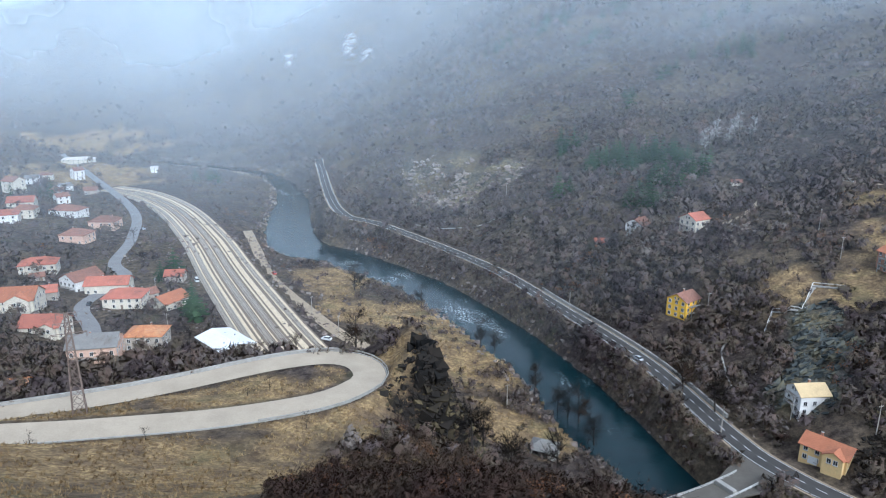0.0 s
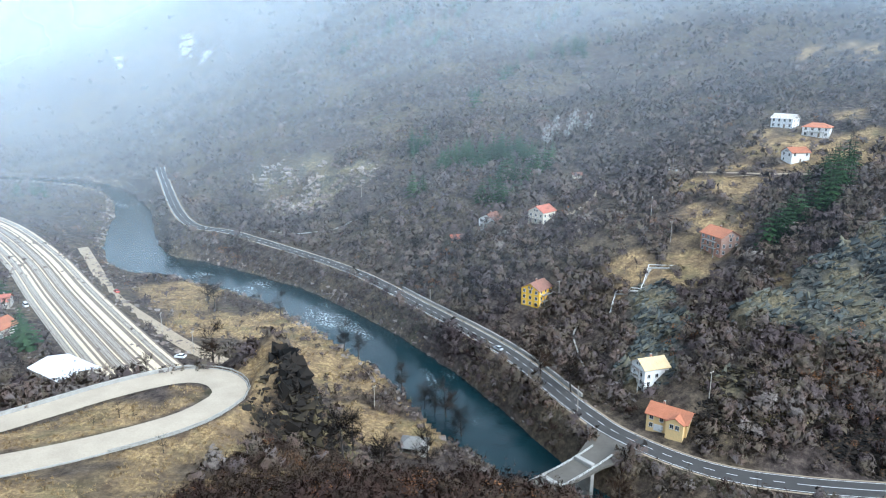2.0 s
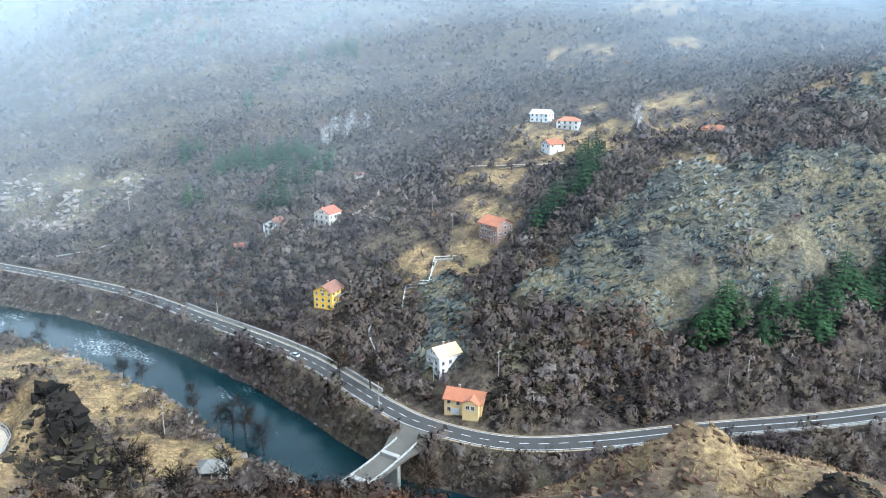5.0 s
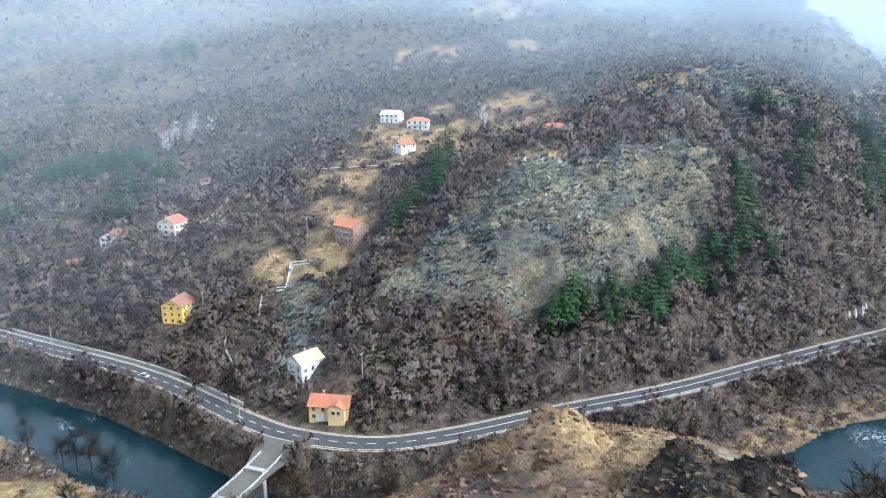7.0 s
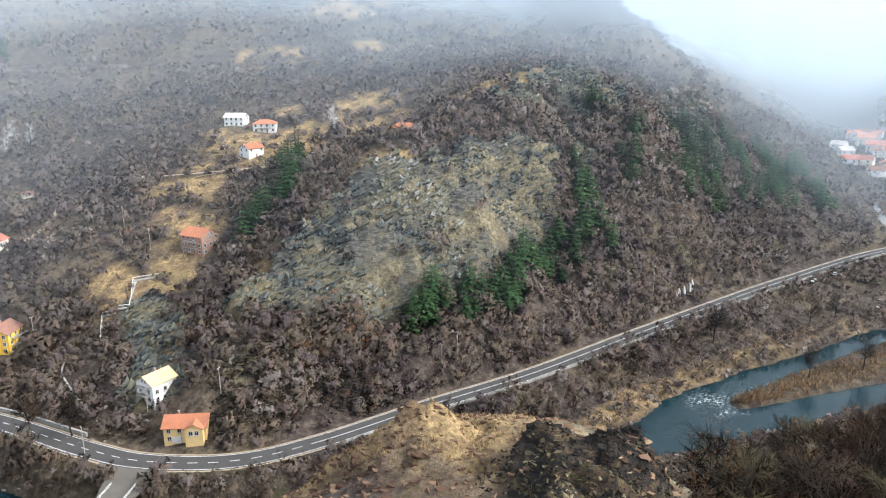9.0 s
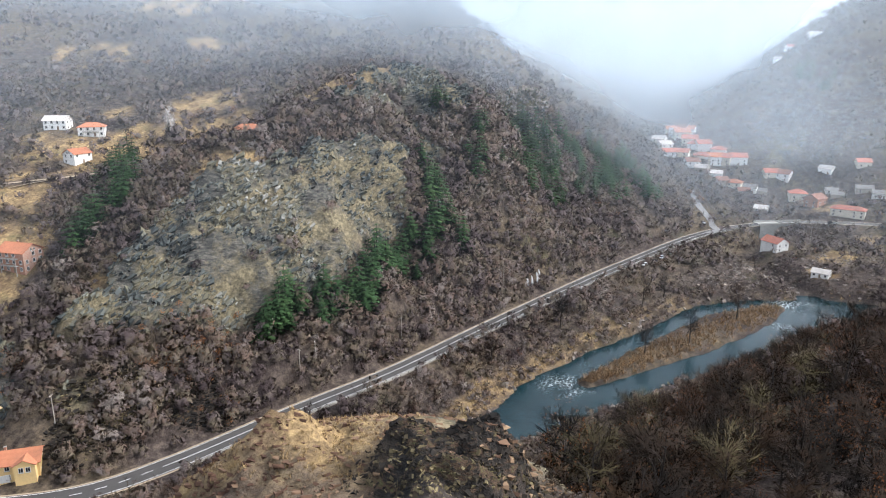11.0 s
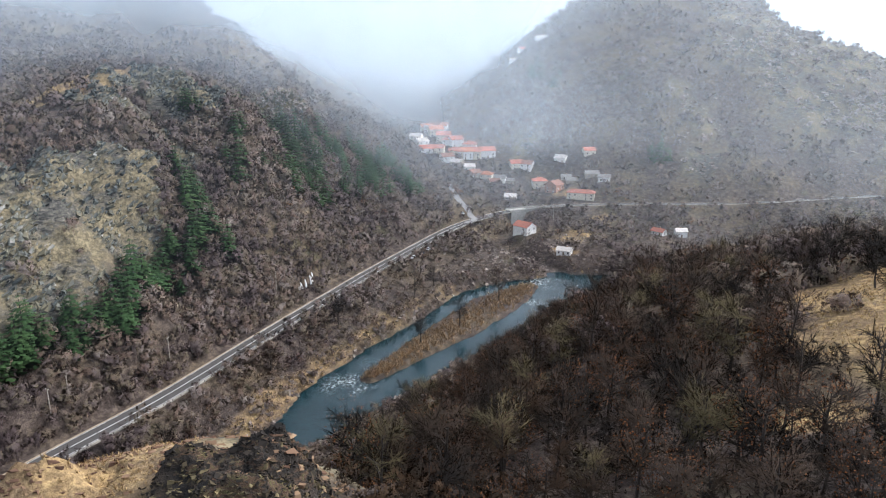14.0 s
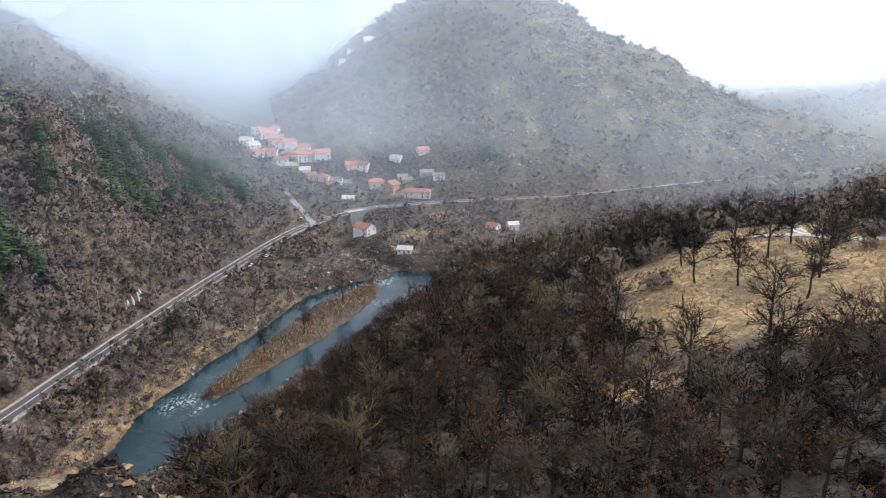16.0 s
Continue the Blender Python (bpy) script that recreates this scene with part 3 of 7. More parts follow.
for fx, fy, fr in ((8.1, 328.1, 16), (14, 316, 14), (24, 300, 9), (60, 212, 4), (-29.7, 382.1, 13.5), (-54, 411.8, 12.2), (-148.5, 645.3, 17.6), (-216, 739.8, 21.6), (48.6, 248.4, 8.1), (55.4, 232.2, 5.4), (245.7, 54, 9.5), (264.6, 43.2, 8.1), (290.2, 27, 6.8), (310.5, 18.9, 6.8), (383.4, -31.1, 10.8), (332.1, 2.7, 6.8), (351, -24.3, 6.8)):
    foam = np.maximum(foam, 1.25 - np.hypot(co[:, 0] - fx, co[:, 1] - fy) / fr)
# the white water runs in streaks along the stream
rows = len(wl)
down, across = np.tile(np.arange(rows) * 2.0, 23), np.repeat(np.linspace(-1, 1, 23), rows) * np.tile(wl[:, 2] / 2 + 11, 23)
foam = foam * smooth(-0.12, 0.22, fbm(down / 3.2, across, 4.5, 3, 131))
river.data.attributes.new("foam", "FLOAT", "POINT").data.foreach_set("value", np.clip(foam, 0, 1).astype(np.float32))

L = LINES["road"]
road = ribbon("road", L, 3.9, ASPHALT, 0.06, label="two-lane grey asphalt valley road", category="road", kind="structure")
for shift in (-3.45, 3.45):
    ribbon("edge_line", L, 0.10, LINE_PAINT, 0.075, shift, road)
dashes("centre_line", L, 0.11, LINE_PAINT, 0.075, 3.0, 3.0, road)
ribbon("verge", L, 0.3, DIRT_M, 0.03, -4.25, road)
ribbon("verge", L, 0.35, DIRT_M, 0.03, 4.3, road)

STREET_ASPHALT = surface("grey_street_asphalt", (0.25, 0.245, 0.24), (0.17, 0.165, 0.16), 0.2, 0.9, 4, 0.15)
H = LINES["hairpin"]
hairpin = ribbon("road", H, 4.3, PALE_ASPHALT, 0.07, cross=2, label="pale dusty asphalt road bending round a hairpin", category="road", kind="structure")
ribbon("road", LINES["street"], 3.3, STREET_ASPHALT, 0.06, label="narrow grey village street", category="road", kind="structure")
ribbon("road", LINES["dirt"], 3.1, DIRT_M, 0.05, label="pale dirt road beside the railway", category="road", kind="structure")
ribbon("road", LINES["upper"], 1.8, DIRT_M, 0.05, label="narrow pale lane along the slope", category="road", kind="structure")
flare = np.interp(np.arange(len(LINES["side"])), [0, 1, 3, 6, 9], [13, 11, 7.0, 4.6, 3.6])
side = ribbon("road", LINES["side"], flare, surface("tan_side_road", (0.125, 0.112, 0.093), (0.08, 0.072, 0.06), 0.2, 0.95, 4, 0.15), 0.045, thick=0.7, label="pale side road crossing the river on a bridge", category="road", kind="structure")

# ---- houses ----
def wall_paint(name, light, dark):
    return surface(name, light, dark, 0.35, 0.9, 3.5, 0.2, 0.03, per_object=0.07)


WHITE_WALL = wall_paint("white_render", (0.80, 0.79, 0.76), (0.62, 0.61, 0.58))
CREAM_WALL = wall_paint("cream_render", (0.68, 0.62, 0.50), (0.50, 0.46, 0.38))
PEACH_WALL = wall_paint("peach_render", (0.66, 0.45, 0.34), (0.52, 0.36, 0.28))
OCHRE_WALL = wall_paint("ochre_render", (0.78, 0.56, 0.25), (0.62, 0.45, 0.22))
YELLOW_WALL = wall_paint("yellow_render", (0.95, 0.56, 0.05), (0.80, 0.46, 0.04))
STONE_WALL = wall_paint("rubble_stone_wall", (0.48, 0.43, 0.36), (0.26, 0.23, 0.20))


def brick_wall():
    m, nt, b = material("bare_brick")
    tc, br = nt.nodes.new("ShaderNodeTexCoord"), nt.nodes.new("ShaderNodeTexBrick")
    mp = nt.nodes.new("ShaderNodeMapping")
    mp.inputs["Rotation"].default_value = (radians(90), 0, 0)
    nt.links.new(tc.outputs["Object"], mp.inputs["Vector"])
    nt.links.new(mp.outputs[0], br.inputs["Vector"])
    br.inputs["Color1"].default_value, br.inputs["Color2"].default_value, br.inputs["Mortar"].default_value = (0.40, 0.17, 0.10, 1), (0.30, 0.12, 0.07, 1), (0.42, 0.38, 0.33, 1)
    br.inputs["Scale"].default_value = 2.0
    nt.links.new(mix(nt, noise_node(nt, 0.5, 4), br.outputs["Color"], (0.34, 0.18, 0.12)), b.inputs["Base Color"])
    b.inputs["Roughness"].default_value = 0.92
    return m


BRICK_WALL = brick_wall()


def tile_roof(name, light, dark, stain=(0.10, 0.07, 0.055)):
    """Rows of clay tiles seen from afar: courses across the slope, streaks and patches."""
    m, nt, b = material(name)
    tc = nt.nodes.new("ShaderNodeTexCoord")
    w = nt.nodes.new("ShaderNodeTexWave")
    w.bands_direction = "X"
    w.inputs["Scale"].default_value, w.inputs["Distortion"].default_value = 1.3, 0.4
    nt.links.new(tc.outputs["Object"], w.inputs["Vector"])
    base = ramp(nt, noise_node(nt, 0.55, 6, 0.7), [(0.3, dark), (0.7, light)])
    base = mix(nt, ramp(nt, noise_node(nt, 0.25, 4), [(0.52, (0, 0, 0)), (0.68, (0.6, 0.6, 0.6))]), base, stain)
    base = mix(nt, 0.3, base, mix(nt, w.outputs["Fac"], tuple(0.45 * c for c in dark), light))
    oi, hv, mr = nt.nodes.new("ShaderNodeObjectInfo"), nt.nodes.new("ShaderNodeHueSaturation"), nt.nodes.new("ShaderNodeMapRange")
    mr.inputs["To Min"].default_value, mr.inputs["To Max"].default_value = 0.8, 1.15
    nt.links.new(oi.outputs["Random"], mr.inputs["Value"])
    nt.links.new(mr.outputs[0], hv.inputs["Value"])
    nt.links.new(base, hv.inputs["Color"])
    nt.links.new(hv.outputs[0], b.inputs["Base Color"])
    b.inputs["Roughness"].default_value = 0.9
    bump(nt, b, w.outputs["Fac"], 0.5, 0.06)
    return m


TILE = tile_roof("weathered_clay_tile", (0.30, 0.145, 0.10), (0.17, 0.085, 0.062))
RED_TILE = tile_roof("red_clay_tile", (0.50, 0.17, 0.11), (0.33, 0.115, 0.078))
ORANGE_TILE = tile_roof("orange_clay_tile", (0.50, 0.19, 0.095), (0.34, 0.125, 0.065), (0.2, 0.1, 0.06))
STRAW_TILE = tile_roof("pale_ochre_tile", (0.66, 0.50, 0.27), (0.48, 0.36, 0.20), (0.3, 0.22, 0.13))
PALE_TILE = tile_roof("pale_cement_tile", (0.62, 0.58, 0.53), (0.45, 0.41, 0.37), (0.3, 0.26, 0.23))
SLATE = tile_roof("grey_slate", (0.26, 0.25, 0.23), (0.17, 0.165, 0.155))
RUST_ROOF = tile_roof("rusty_sheet_roof", (0.55, 0.25, 0.10), (0.30, 0.11, 0.06), (0.5, 0.32, 0.18))
WOOD = surface("weathered_wood", (0.24, 0.18, 0.13), (0.13, 0.10, 0.075), 1.5, 0.85, 10, 0.3)
WHITE_FRAME = surface("painted_frame", (0.78, 0.77, 0.74), (0.62, 0.61, 0.58), 2, 0.6, 8, 0.0)


def glass_material():
    m, nt, b = material("dark_window_glass")
    nt.links.new(mix(nt, noise_node(nt, 1.5, 2), (0.012, 0.014, 0.016), (0.04, 0.045, 0.05)), b.inputs["Base Color"])
    b.inputs["Roughness"].default_value = 0.08
    return m


GLASS = glass_material()


def box_data(name, sx, sy, sz, mat, z0=0.0, bevel=0.0):
    bm = bmesh.new()
    bmesh.ops.create_cube(bm, size=1, matrix=Matrix.Translation((0, 0, z0 + sz / 2)) @ Matrix.Diagonal((sx, sy, sz, 1)))
    if bevel:
        bmesh.ops.bevel(bm, geom=bm.edges[:], offset=bevel, segments=1, affect="EDGES")
    me = bpy.data.meshes.new(name)
    bm.to_mesh(me)
    bm.free()
    me.materials.append(mat)
    return me


def part(name, data, parent, m=None, label=""):
    ob = new(name, data)
    ob.parent = parent
    if m is not None:
        ob.matrix_basis = m
    return tagged(ob, label)


def poly_data(name, verts, faces, mat):
    me = bpy.data.meshes.new(name)
    me.from_pydata([tuple(map(float, v)) for v in verts], [], [tuple(f) for f in faces])
    me.materials.append(mat)
    me.update()
    return me


def frame_data(w, h):
    t, d = 0.11, 0.06
    v, f = [], []
    for y in (-d, 0.02):
        v += [(-w / 2 - t, y, -t), (w / 2 + t, y, -t), (w / 2 + t, y, h + t), (-w / 2 - t, y, h + t), (-w / 2, y, 0), (w / 2, y, 0), (w / 2, y, h), (-w / 2, y, h)]
    for k in range(4):
        n = (k + 1) % 4
        f += [(k, n, 4 + n, 4 + k), (8 + n, 8 + k, 12 + k, 12 + n), (n, k, 8 + k, 8 + n), (4 + k, 4 + n, 12 + n, 12 + k)]
    b = len(v)
    for x in (-0.035, 0.035):
        v += [(x, -d * 0.9, 0), (x, 0, 0), (x, 0, h), (x, -d * 0.9, h)]
    f += [(b, b + 4, b + 7, b + 3), (b, b + 3, b + 2, b + 1), (b + 4, b + 5, b + 6, b + 7)]
    return poly_data("frame", v, f, WHITE_FRAME)


WIN_FRAME, WIN_PANE = frame_data(1.05, 1.3), box_data("pane", 1.05, 0.03, 1.3, GLASS)
WIN_SILL = box_data("sill", 1.4, 0.22, 0.08, CONCRETE)
DOOR_PANEL = box_data("panel", 1.0, 0.06, 2.1, WOOD, bevel=0.015)
STACK, STACK_CAP = box_data("stack", 0.55, 0.55, 1.5, BRICK_WALL), box_data("cap", 0.75, 0.75, 0.1, CONCRETE, 1.5)


def roof_slabs(w, d, rise, over, thick, mat, hip):
    """A roof over a w by d plan with its ridge along x."""
    a, b = w / 2 + over, d / 2 + over
    drop = -over * rise / (d / 2)
    r = (w / 2 - d / 2 * 0.85) if hip else a
    r = max(r, 0.4)
    top = [(-a, -b, drop), (a, -b, drop), (a, b, drop), (-a, b, drop), (-r, 0, rise), (r, 0, rise)]
    low = [(x, y, z - thick) for x, y, z in top]
    faces = [(0, 1, 5, 4), (2, 3, 4, 5)]
    under = [(6 + 4, 6 + 5, 6 + 1, 6), (6 + 5, 6 + 4, 6 + 3, 6 + 2)]
    if hip:
        faces += [(1, 2, 5), (3, 0, 4)]
        under += [(11, 8, 7), (10, 6, 9)]
    edge = [(0, 1), (1, 2), (2, 3), (3, 0)] if hip else [(0, 1), (1, 5), (5, 2), (2, 3), (3, 4), (4, 0)]
    rim = [(p + 6, q + 6, q, p) for p, q in edge]
    return poly_data("roof", top + low, faces + under + rim, mat)


def wall_shell(w, d, h, rise, mat, hip, base=3.0):
    x, y = w / 2, d / 2
    v = [(-x, -y, -base), (x, -y, -base), (x, y, -base), (-x, y, -base), (-x, -y, h), (x, -y, h), (x, y, h), (-x, y, h)]
    f = [(0, 1, 5, 4), (2, 3, 7, 6)]
    if hip:
        f += [(1, 2, 6, 5), (3, 0, 4, 7), (4, 5, 6, 7)]
    else:
        v += [(-x, 0, h + rise), (x, 0, h + rise)]
        f += [(1, 2, 6, 9, 5), (3, 0, 4, 8, 7), (4, 5, 9, 8), (7, 8, 9, 6)]
    return poly_data("wall", v, f, mat)


def window(root, m):
    o = part("window", WIN_FRAME, root, m)
    part("pane", WIN_PANE, o, Matrix.Translation((0, -0.012, 0)))
    part("sill", WIN_SILL, o, Matrix.Translation((0, -0.1, -0.2)))


def house(x, y, rz, w, d, storeys, roof, walls, tiles, label, extra):
    rng = random.Random(int(x * 7 + y * 13))
    root = new("house")
    c, s_ = math.cos(radians(rz)), math.sin(radians(rz))
    cx = np.array([x + px * c - py * s_ for px in (-w / 2, 0, w / 2) for py in (-d / 2, 0, d / 2)])
    cy = np.array([y + px * s_ + py * c for px in (-w / 2, 0, w / 2) for py in (-d / 2, 0, d / 2)])
    z = float(np.sort(land(cx, cy)[0])[1])
    root.matrix_basis = pose(x, y, z, 0, 0, rz)
    tagged(root, label, "house")
    hip, h = roof == "hip", 2.6 * storeys
    rise = d / 2 * (0.42 if hip else 0.55)
    part("wall", wall_shell(w, d, h, rise, walls, hip), root)
    part("roof", roof_slabs(w, d, rise, 0.55, 0.18, tiles, hip), root, Matrix.Translation((0, 0, h + 0.14)))
    if w > 7:
        st = part("chimney", STACK, root, Matrix.Translation((rng.uniform(-0.25, 0.25) * w, d * 0.16, h + rise * 0.55)))
        part("cap", STACK_CAP, st)
    far = math.hypot(x, y) > 450
    gap = 4.2 if far else 2.9
    faces = ((0, -d / 2, w, 0), (w / 2, 0, d, 90), (-w / 2, 0, d, -90))
    for fx, fy, length, turn in faces:
        n = max(1, int(length / gap))
        for floor in range(max(1, int(storeys + 0.45))):
            for k in range(n):
                u = (k + 0.5) / n * length - length / 2
                zz = floor * 2.6 + 0.9
                if rng.random() < 0.16 or zz + 1.35 > h:
                    continue
                m = pose(fx, fy, zz, 0, 0, turn) @ Matrix.Translation((u, 0, 0))
                if floor == 0 and turn == 0 and k == n // 2:
                    door = part("door", DOOR_PANEL, root, pose(fx, fy, 0, 0, 0, turn) @ Matrix.Translation((u, -0.03, 0.02)))
                    continue
                window(root, m)
        if not hip and turn and not far and storeys > 1:
            for s in (-0.7, 0.7):
                window(root, pose(fx, fy, h + 0.1, 0, 0, turn) @ Matrix.Translation((s, 0, 0)) @ Matrix.Diagonal((0.7, 1, 0.7, 1)))
    if extra == "cross":
        cw = w * 0.42
        cx = w * 0.24
        part("wing_wall", wall_shell(2.6, cw, h, cw / 2 * 0.55, walls, False), root, pose(cx, -d / 2 - 0.2, 0, 0, 0, 90))
        part("wing_roof", roof_slabs(d / 2 + 2.6, cw, cw / 2 * 0.55, 0.4, 0.16, tiles, False), root, pose(cx, -d / 4 - 0.1, h + 0.16, 0, 0, 90))
        for s in (-0.85, 0.85):
            window(root, pose(cx + s, -d / 2 - 1.5, h - 2.0))
        part("garage_door", box_data("garage_door", 2.6, 0.08, 2.2, WHITE_FRAME), root, pose(-w * 0.2, -d / 2 - 0.05, 0.0), "white garage door")
    if extra in ("balcony", "porch"):
        side = pose(-w / 2 - 0.75, 0, 0, 0, 0, -90) if roof == "gable" and extra == "porch" else pose(0, -d / 2 - 0.75, 0)
        span = (d if roof == "gable" and extra == "porch" else w) * 0.62
        for floor in range(1, max(2, int(storeys + 0.4))):
            bal = part("balcony", box_data("slab", span, 1.5, 0.16, CONCRETE), root, side @ Matrix.Translation((0, 0, floor * 2.75 - 0.1)))
            part("railing", box_data("railing", span, 0.05, 0.07, WOOD), bal, Matrix.Translation((0, -0.7, 0.95)))
            for k in range(int(span / 0.6) + 1):
                part("baluster", BALUSTER, bal, Matrix.Translation((-span / 2 + 0.05 + k * 0.6, -0.7, 0.15)))
        for s in (-1, 1):
            part("post", box_data("post", 0.2, 0.2, max(2.6, (int(storeys + 0.4) - 1) * 2.75) + 2.5, CONCRETE, -2.5), root, side @ Matrix.Translation((s * (span / 2 - 0.2), -0.6, 0)))
    return root


BALUSTER = box_data("baluster", 0.06, 0.06, 0.85, WOOD)

# x, y, turn, width, depth, storeys, roof, wall, tiles, label, extra
SLOPE_HOUSES = [
    (109, 174, -50, 12.5, 8, 2, 'gable', OCHRE_WALL, ORANGE_TILE, 'yellow rendered roadside house with an orange tile roof', 'cross'),
    (112, 194, 5, 9, 8, 2.6, 'gable', WHITE_WALL, STRAW_TILE, 'tall white house with a pale ochre roof on the slope', 'porch'),
    (99, 270, 38, 10, 9, 3, 'gable', YELLOW_WALL, TILE, 'bright yellow three-storey house with a tile roof', 'balcony'),
    (170, 248, -82, 12, 9.5, 3, 'gable', BRICK_WALL, ORANGE_TILE, 'unfinished red brick house with open balconies', 'balcony'),
    (97, 336, 46, 9.5, 9, 2, 'gable', WHITE_WALL, TILE, 'white gabled house with a terracotta roof', 'porch'),
    (116, 313, 32, 9.5, 9, 2.3, 'gable', CREAM_WALL, RED_TILE, 'cream gabled house with a red roof and side shed', 'porch'),
    (267, 342, -63, 12, 8, 2, 'gable', WHITE_WALL, PALE_TILE, 'long white house with a pale roof', ''),
    (273, 324, -48, 13, 9, 2, 'hip', WHITE_WALL, ORANGE_TILE, 'white house with a hipped orange roof and veranda', 'porch'),
    (244, 302, -1, 10, 8, 2, 'gable', WHITE_WALL, ORANGE_TILE, 'white gabled house below the terrace', ''),
    (267, 215, -57, 13, 9, 1.5, 'hip', STONE_WALL, ORANGE_TILE, 'low stone house with a broad orange hipped roof', ''),
    (82, 347, -3, 7, 5, 1, 'gable', BRICK_WALL, RED_TILE, 'small red shed among the bushes', ''),
    (163, 383, -13, 5, 4, 1, 'gable', CREAM_WALL, TILE, 'little cream hut by the lane', ''),
    (468, -24, -135, 10, 8, 2, 'gable', WHITE_WALL, RED_TILE, 'white house with a bright red roof by the river', ''),
]
BRIDGE_HOUSES = [
    (552, -72, -103, 17, 8, 2, 'hip', CREAM_WALL, RED_TILE, 'long cream roadside house with a red roof', ''),
    (578, -53, -35, 10, 9, 2.5, 'gable', BRICK_WALL, TILE, 'brick house with a gable towards the road', ''),
    (597, -42, -84, 10, 9, 2.5, 'hip', CREAM_WALL, RED_TILE, 'cream house with a hipped red roof', ''),
    (473, -116, -134, 7, 5, 1, 'gable', WHITE_WALL, RED_TILE, 'small white cottage with a red roof', ''),
    (475, -131, -85, 6, 5, 1.5, 'gable', WHITE_WALL, PALE_TILE, 'small white cottage with a pale roof', ''),
    (435, -138, -43, 8, 6, 1.3, 'gable', WHITE_WALL, ORANGE_TILE, 'white cottage with a gabled orange roof', ''),
    (590, 4, -100, 9, 8, 2, 'hip', CREAM_WALL, ORANGE_TILE, 'cream village house with a tiled roof', ''),
    (583, -3, -75, 7, 6, 1, 'gable', STONE_WALL, TILE, 'stone outbuilding with a tiled roof', ''),
    (595, -15, -86, 8, 6, 1.2, 'gable', STONE_WALL, SLATE, 'low outbuilding with a grey roof', ''),
    (622, -22, -72, 9, 8, 2, 'gable', CREAM_WALL, RED_TILE, 'village house with a red roof', ''),
    (621, -32, -113, 9, 8, 2, 'gable', WHITE_WALL, TILE, 'white village house with a tiled roof', ''),
    (639, 4, -75, 11, 9, 2.5, 'gable', WHITE_WALL, RED_TILE, 'white village house with a red roof', ''),
    (636, 15, -104, 11, 9, 2.5, 'gable', CREAM_WALL, RED_TILE, 'cream village house with a red roof', ''),
]
EAST_HOUSES = [
    (634, 24, -78, 11, 9, 2.5, 'gable', WHITE_WALL, ORANGE_TILE, 'white village house with an orange roof', ''),
    (633, 32, -87, 11, 9, 2.5, 'hip', CREAM_WALL, RED_TILE, 'village house with a hipped red roof', ''),
    (653, 20, -93, 10, 9, 2.5, 'hip', WHITE_WALL, RED_TILE, 'village house with a hipped red roof', ''),
    (662, 34, -62, 10, 9, 2.5, 'gable', WHITE_WALL, RED_TILE, 'white village house with a tiled roof', ''),
    (675, 46, -86, 11, 9, 2.5, 'gable', CREAM_WALL, RED_TILE, 'village house with a red roof', ''),
    (691, 55, -73, 11, 9, 2.5, 'gable', CREAM_WALL, ORANGE_TILE, 'village house with an orange roof', ''),
    (713, 61, -95, 11, 9, 2.5, 'hip', WHITE_WALL, ORANGE_TILE, 'village house with an orange roof', ''),
    (649, 65, -54, 9, 8, 2, 'gable', WHITE_WALL, PALE_TILE, 'white village house with a pale roof', ''),
    (670, 72, -104, 9, 8, 2, 'gable', WHITE_WALL, PALE_TILE, 'white village house with a pale roof', ''),
    (590, -69, -97, 8, 6, 1, 'gable', STONE_WALL, SLATE, 'low grey shed on the terrace', ''),
    (580, -94, -99, 8, 6, 1.3, 'gable', WHITE_WALL, SLATE, 'white shed with a grey roof', ''),
    (590, -85, -88, 9, 6, 1.3, 'gable', STONE_WALL, SLATE, 'low grey shed on the terrace', ''),
    (622, -86, -78, 8, 7, 1.5, 'gable', CREAM_WALL, RED_TILE, 'small house high on the slope', ''),
]
WEST_HOUSES = [
    (621, -62, -116, 8, 7, 1.5, 'gable', WHITE_WALL, PALE_TILE, 'white hut on the slope', ''),
    (679, 153, -67, 12, 9, 2, 'gable', WHITE_WALL, PALE_TILE, 'far white house in the mist', ''),
    (698, 134, -89, 12, 9, 2, 'gable', WHITE_WALL, RED_TILE, 'far house in the mist', ''),
    (711, 123, -60, 12, 9, 2, 'gable', WHITE_WALL, PALE_TILE, 'far white house in the mist', ''),
    (693, 139, -79, 12, 9, 2, 'gable', WHITE_WALL, PALE_TILE, 'far white house in the mist', ''),
    (922, -28, -92, 14, 10, 2, 'gable', WHITE_WALL, PALE_TILE, 'far white house on the ridge', ''),
    (937, -40, -72, 14, 10, 2, 'gable', WHITE_WALL, RED_TILE, 'far house on the ridge', ''),
    (921, -61, -114, 14, 10, 2, 'gable', WHITE_WALL, PALE_TILE, 'far white house on the ridge', ''),
    (-329, 526, -18, 12, 11, 4, 'gable', CREAM_WALL, TILE, 'tall cream apartment block', ''),
    (-356, 616, 15, 12, 9, 2, 'hip', CREAM_WALL, TILE, 'cream village house with a tiled roof', ''),
    (-338, 637, 53, 9, 9, 3.5, 'gable', WHITE_WALL, TILE, 'tall narrow white house with a tiled roof', ''),
    (-385, 732, 20, 32, 10, 2, 'hip', CREAM_WALL, PALE_TILE, 'long low cream building', ''),
    (-255, 463, -9, 15, 10, 2, 'hip', WHITE_WALL, TILE, 'large white house with a hipped brown roof', ''),
]
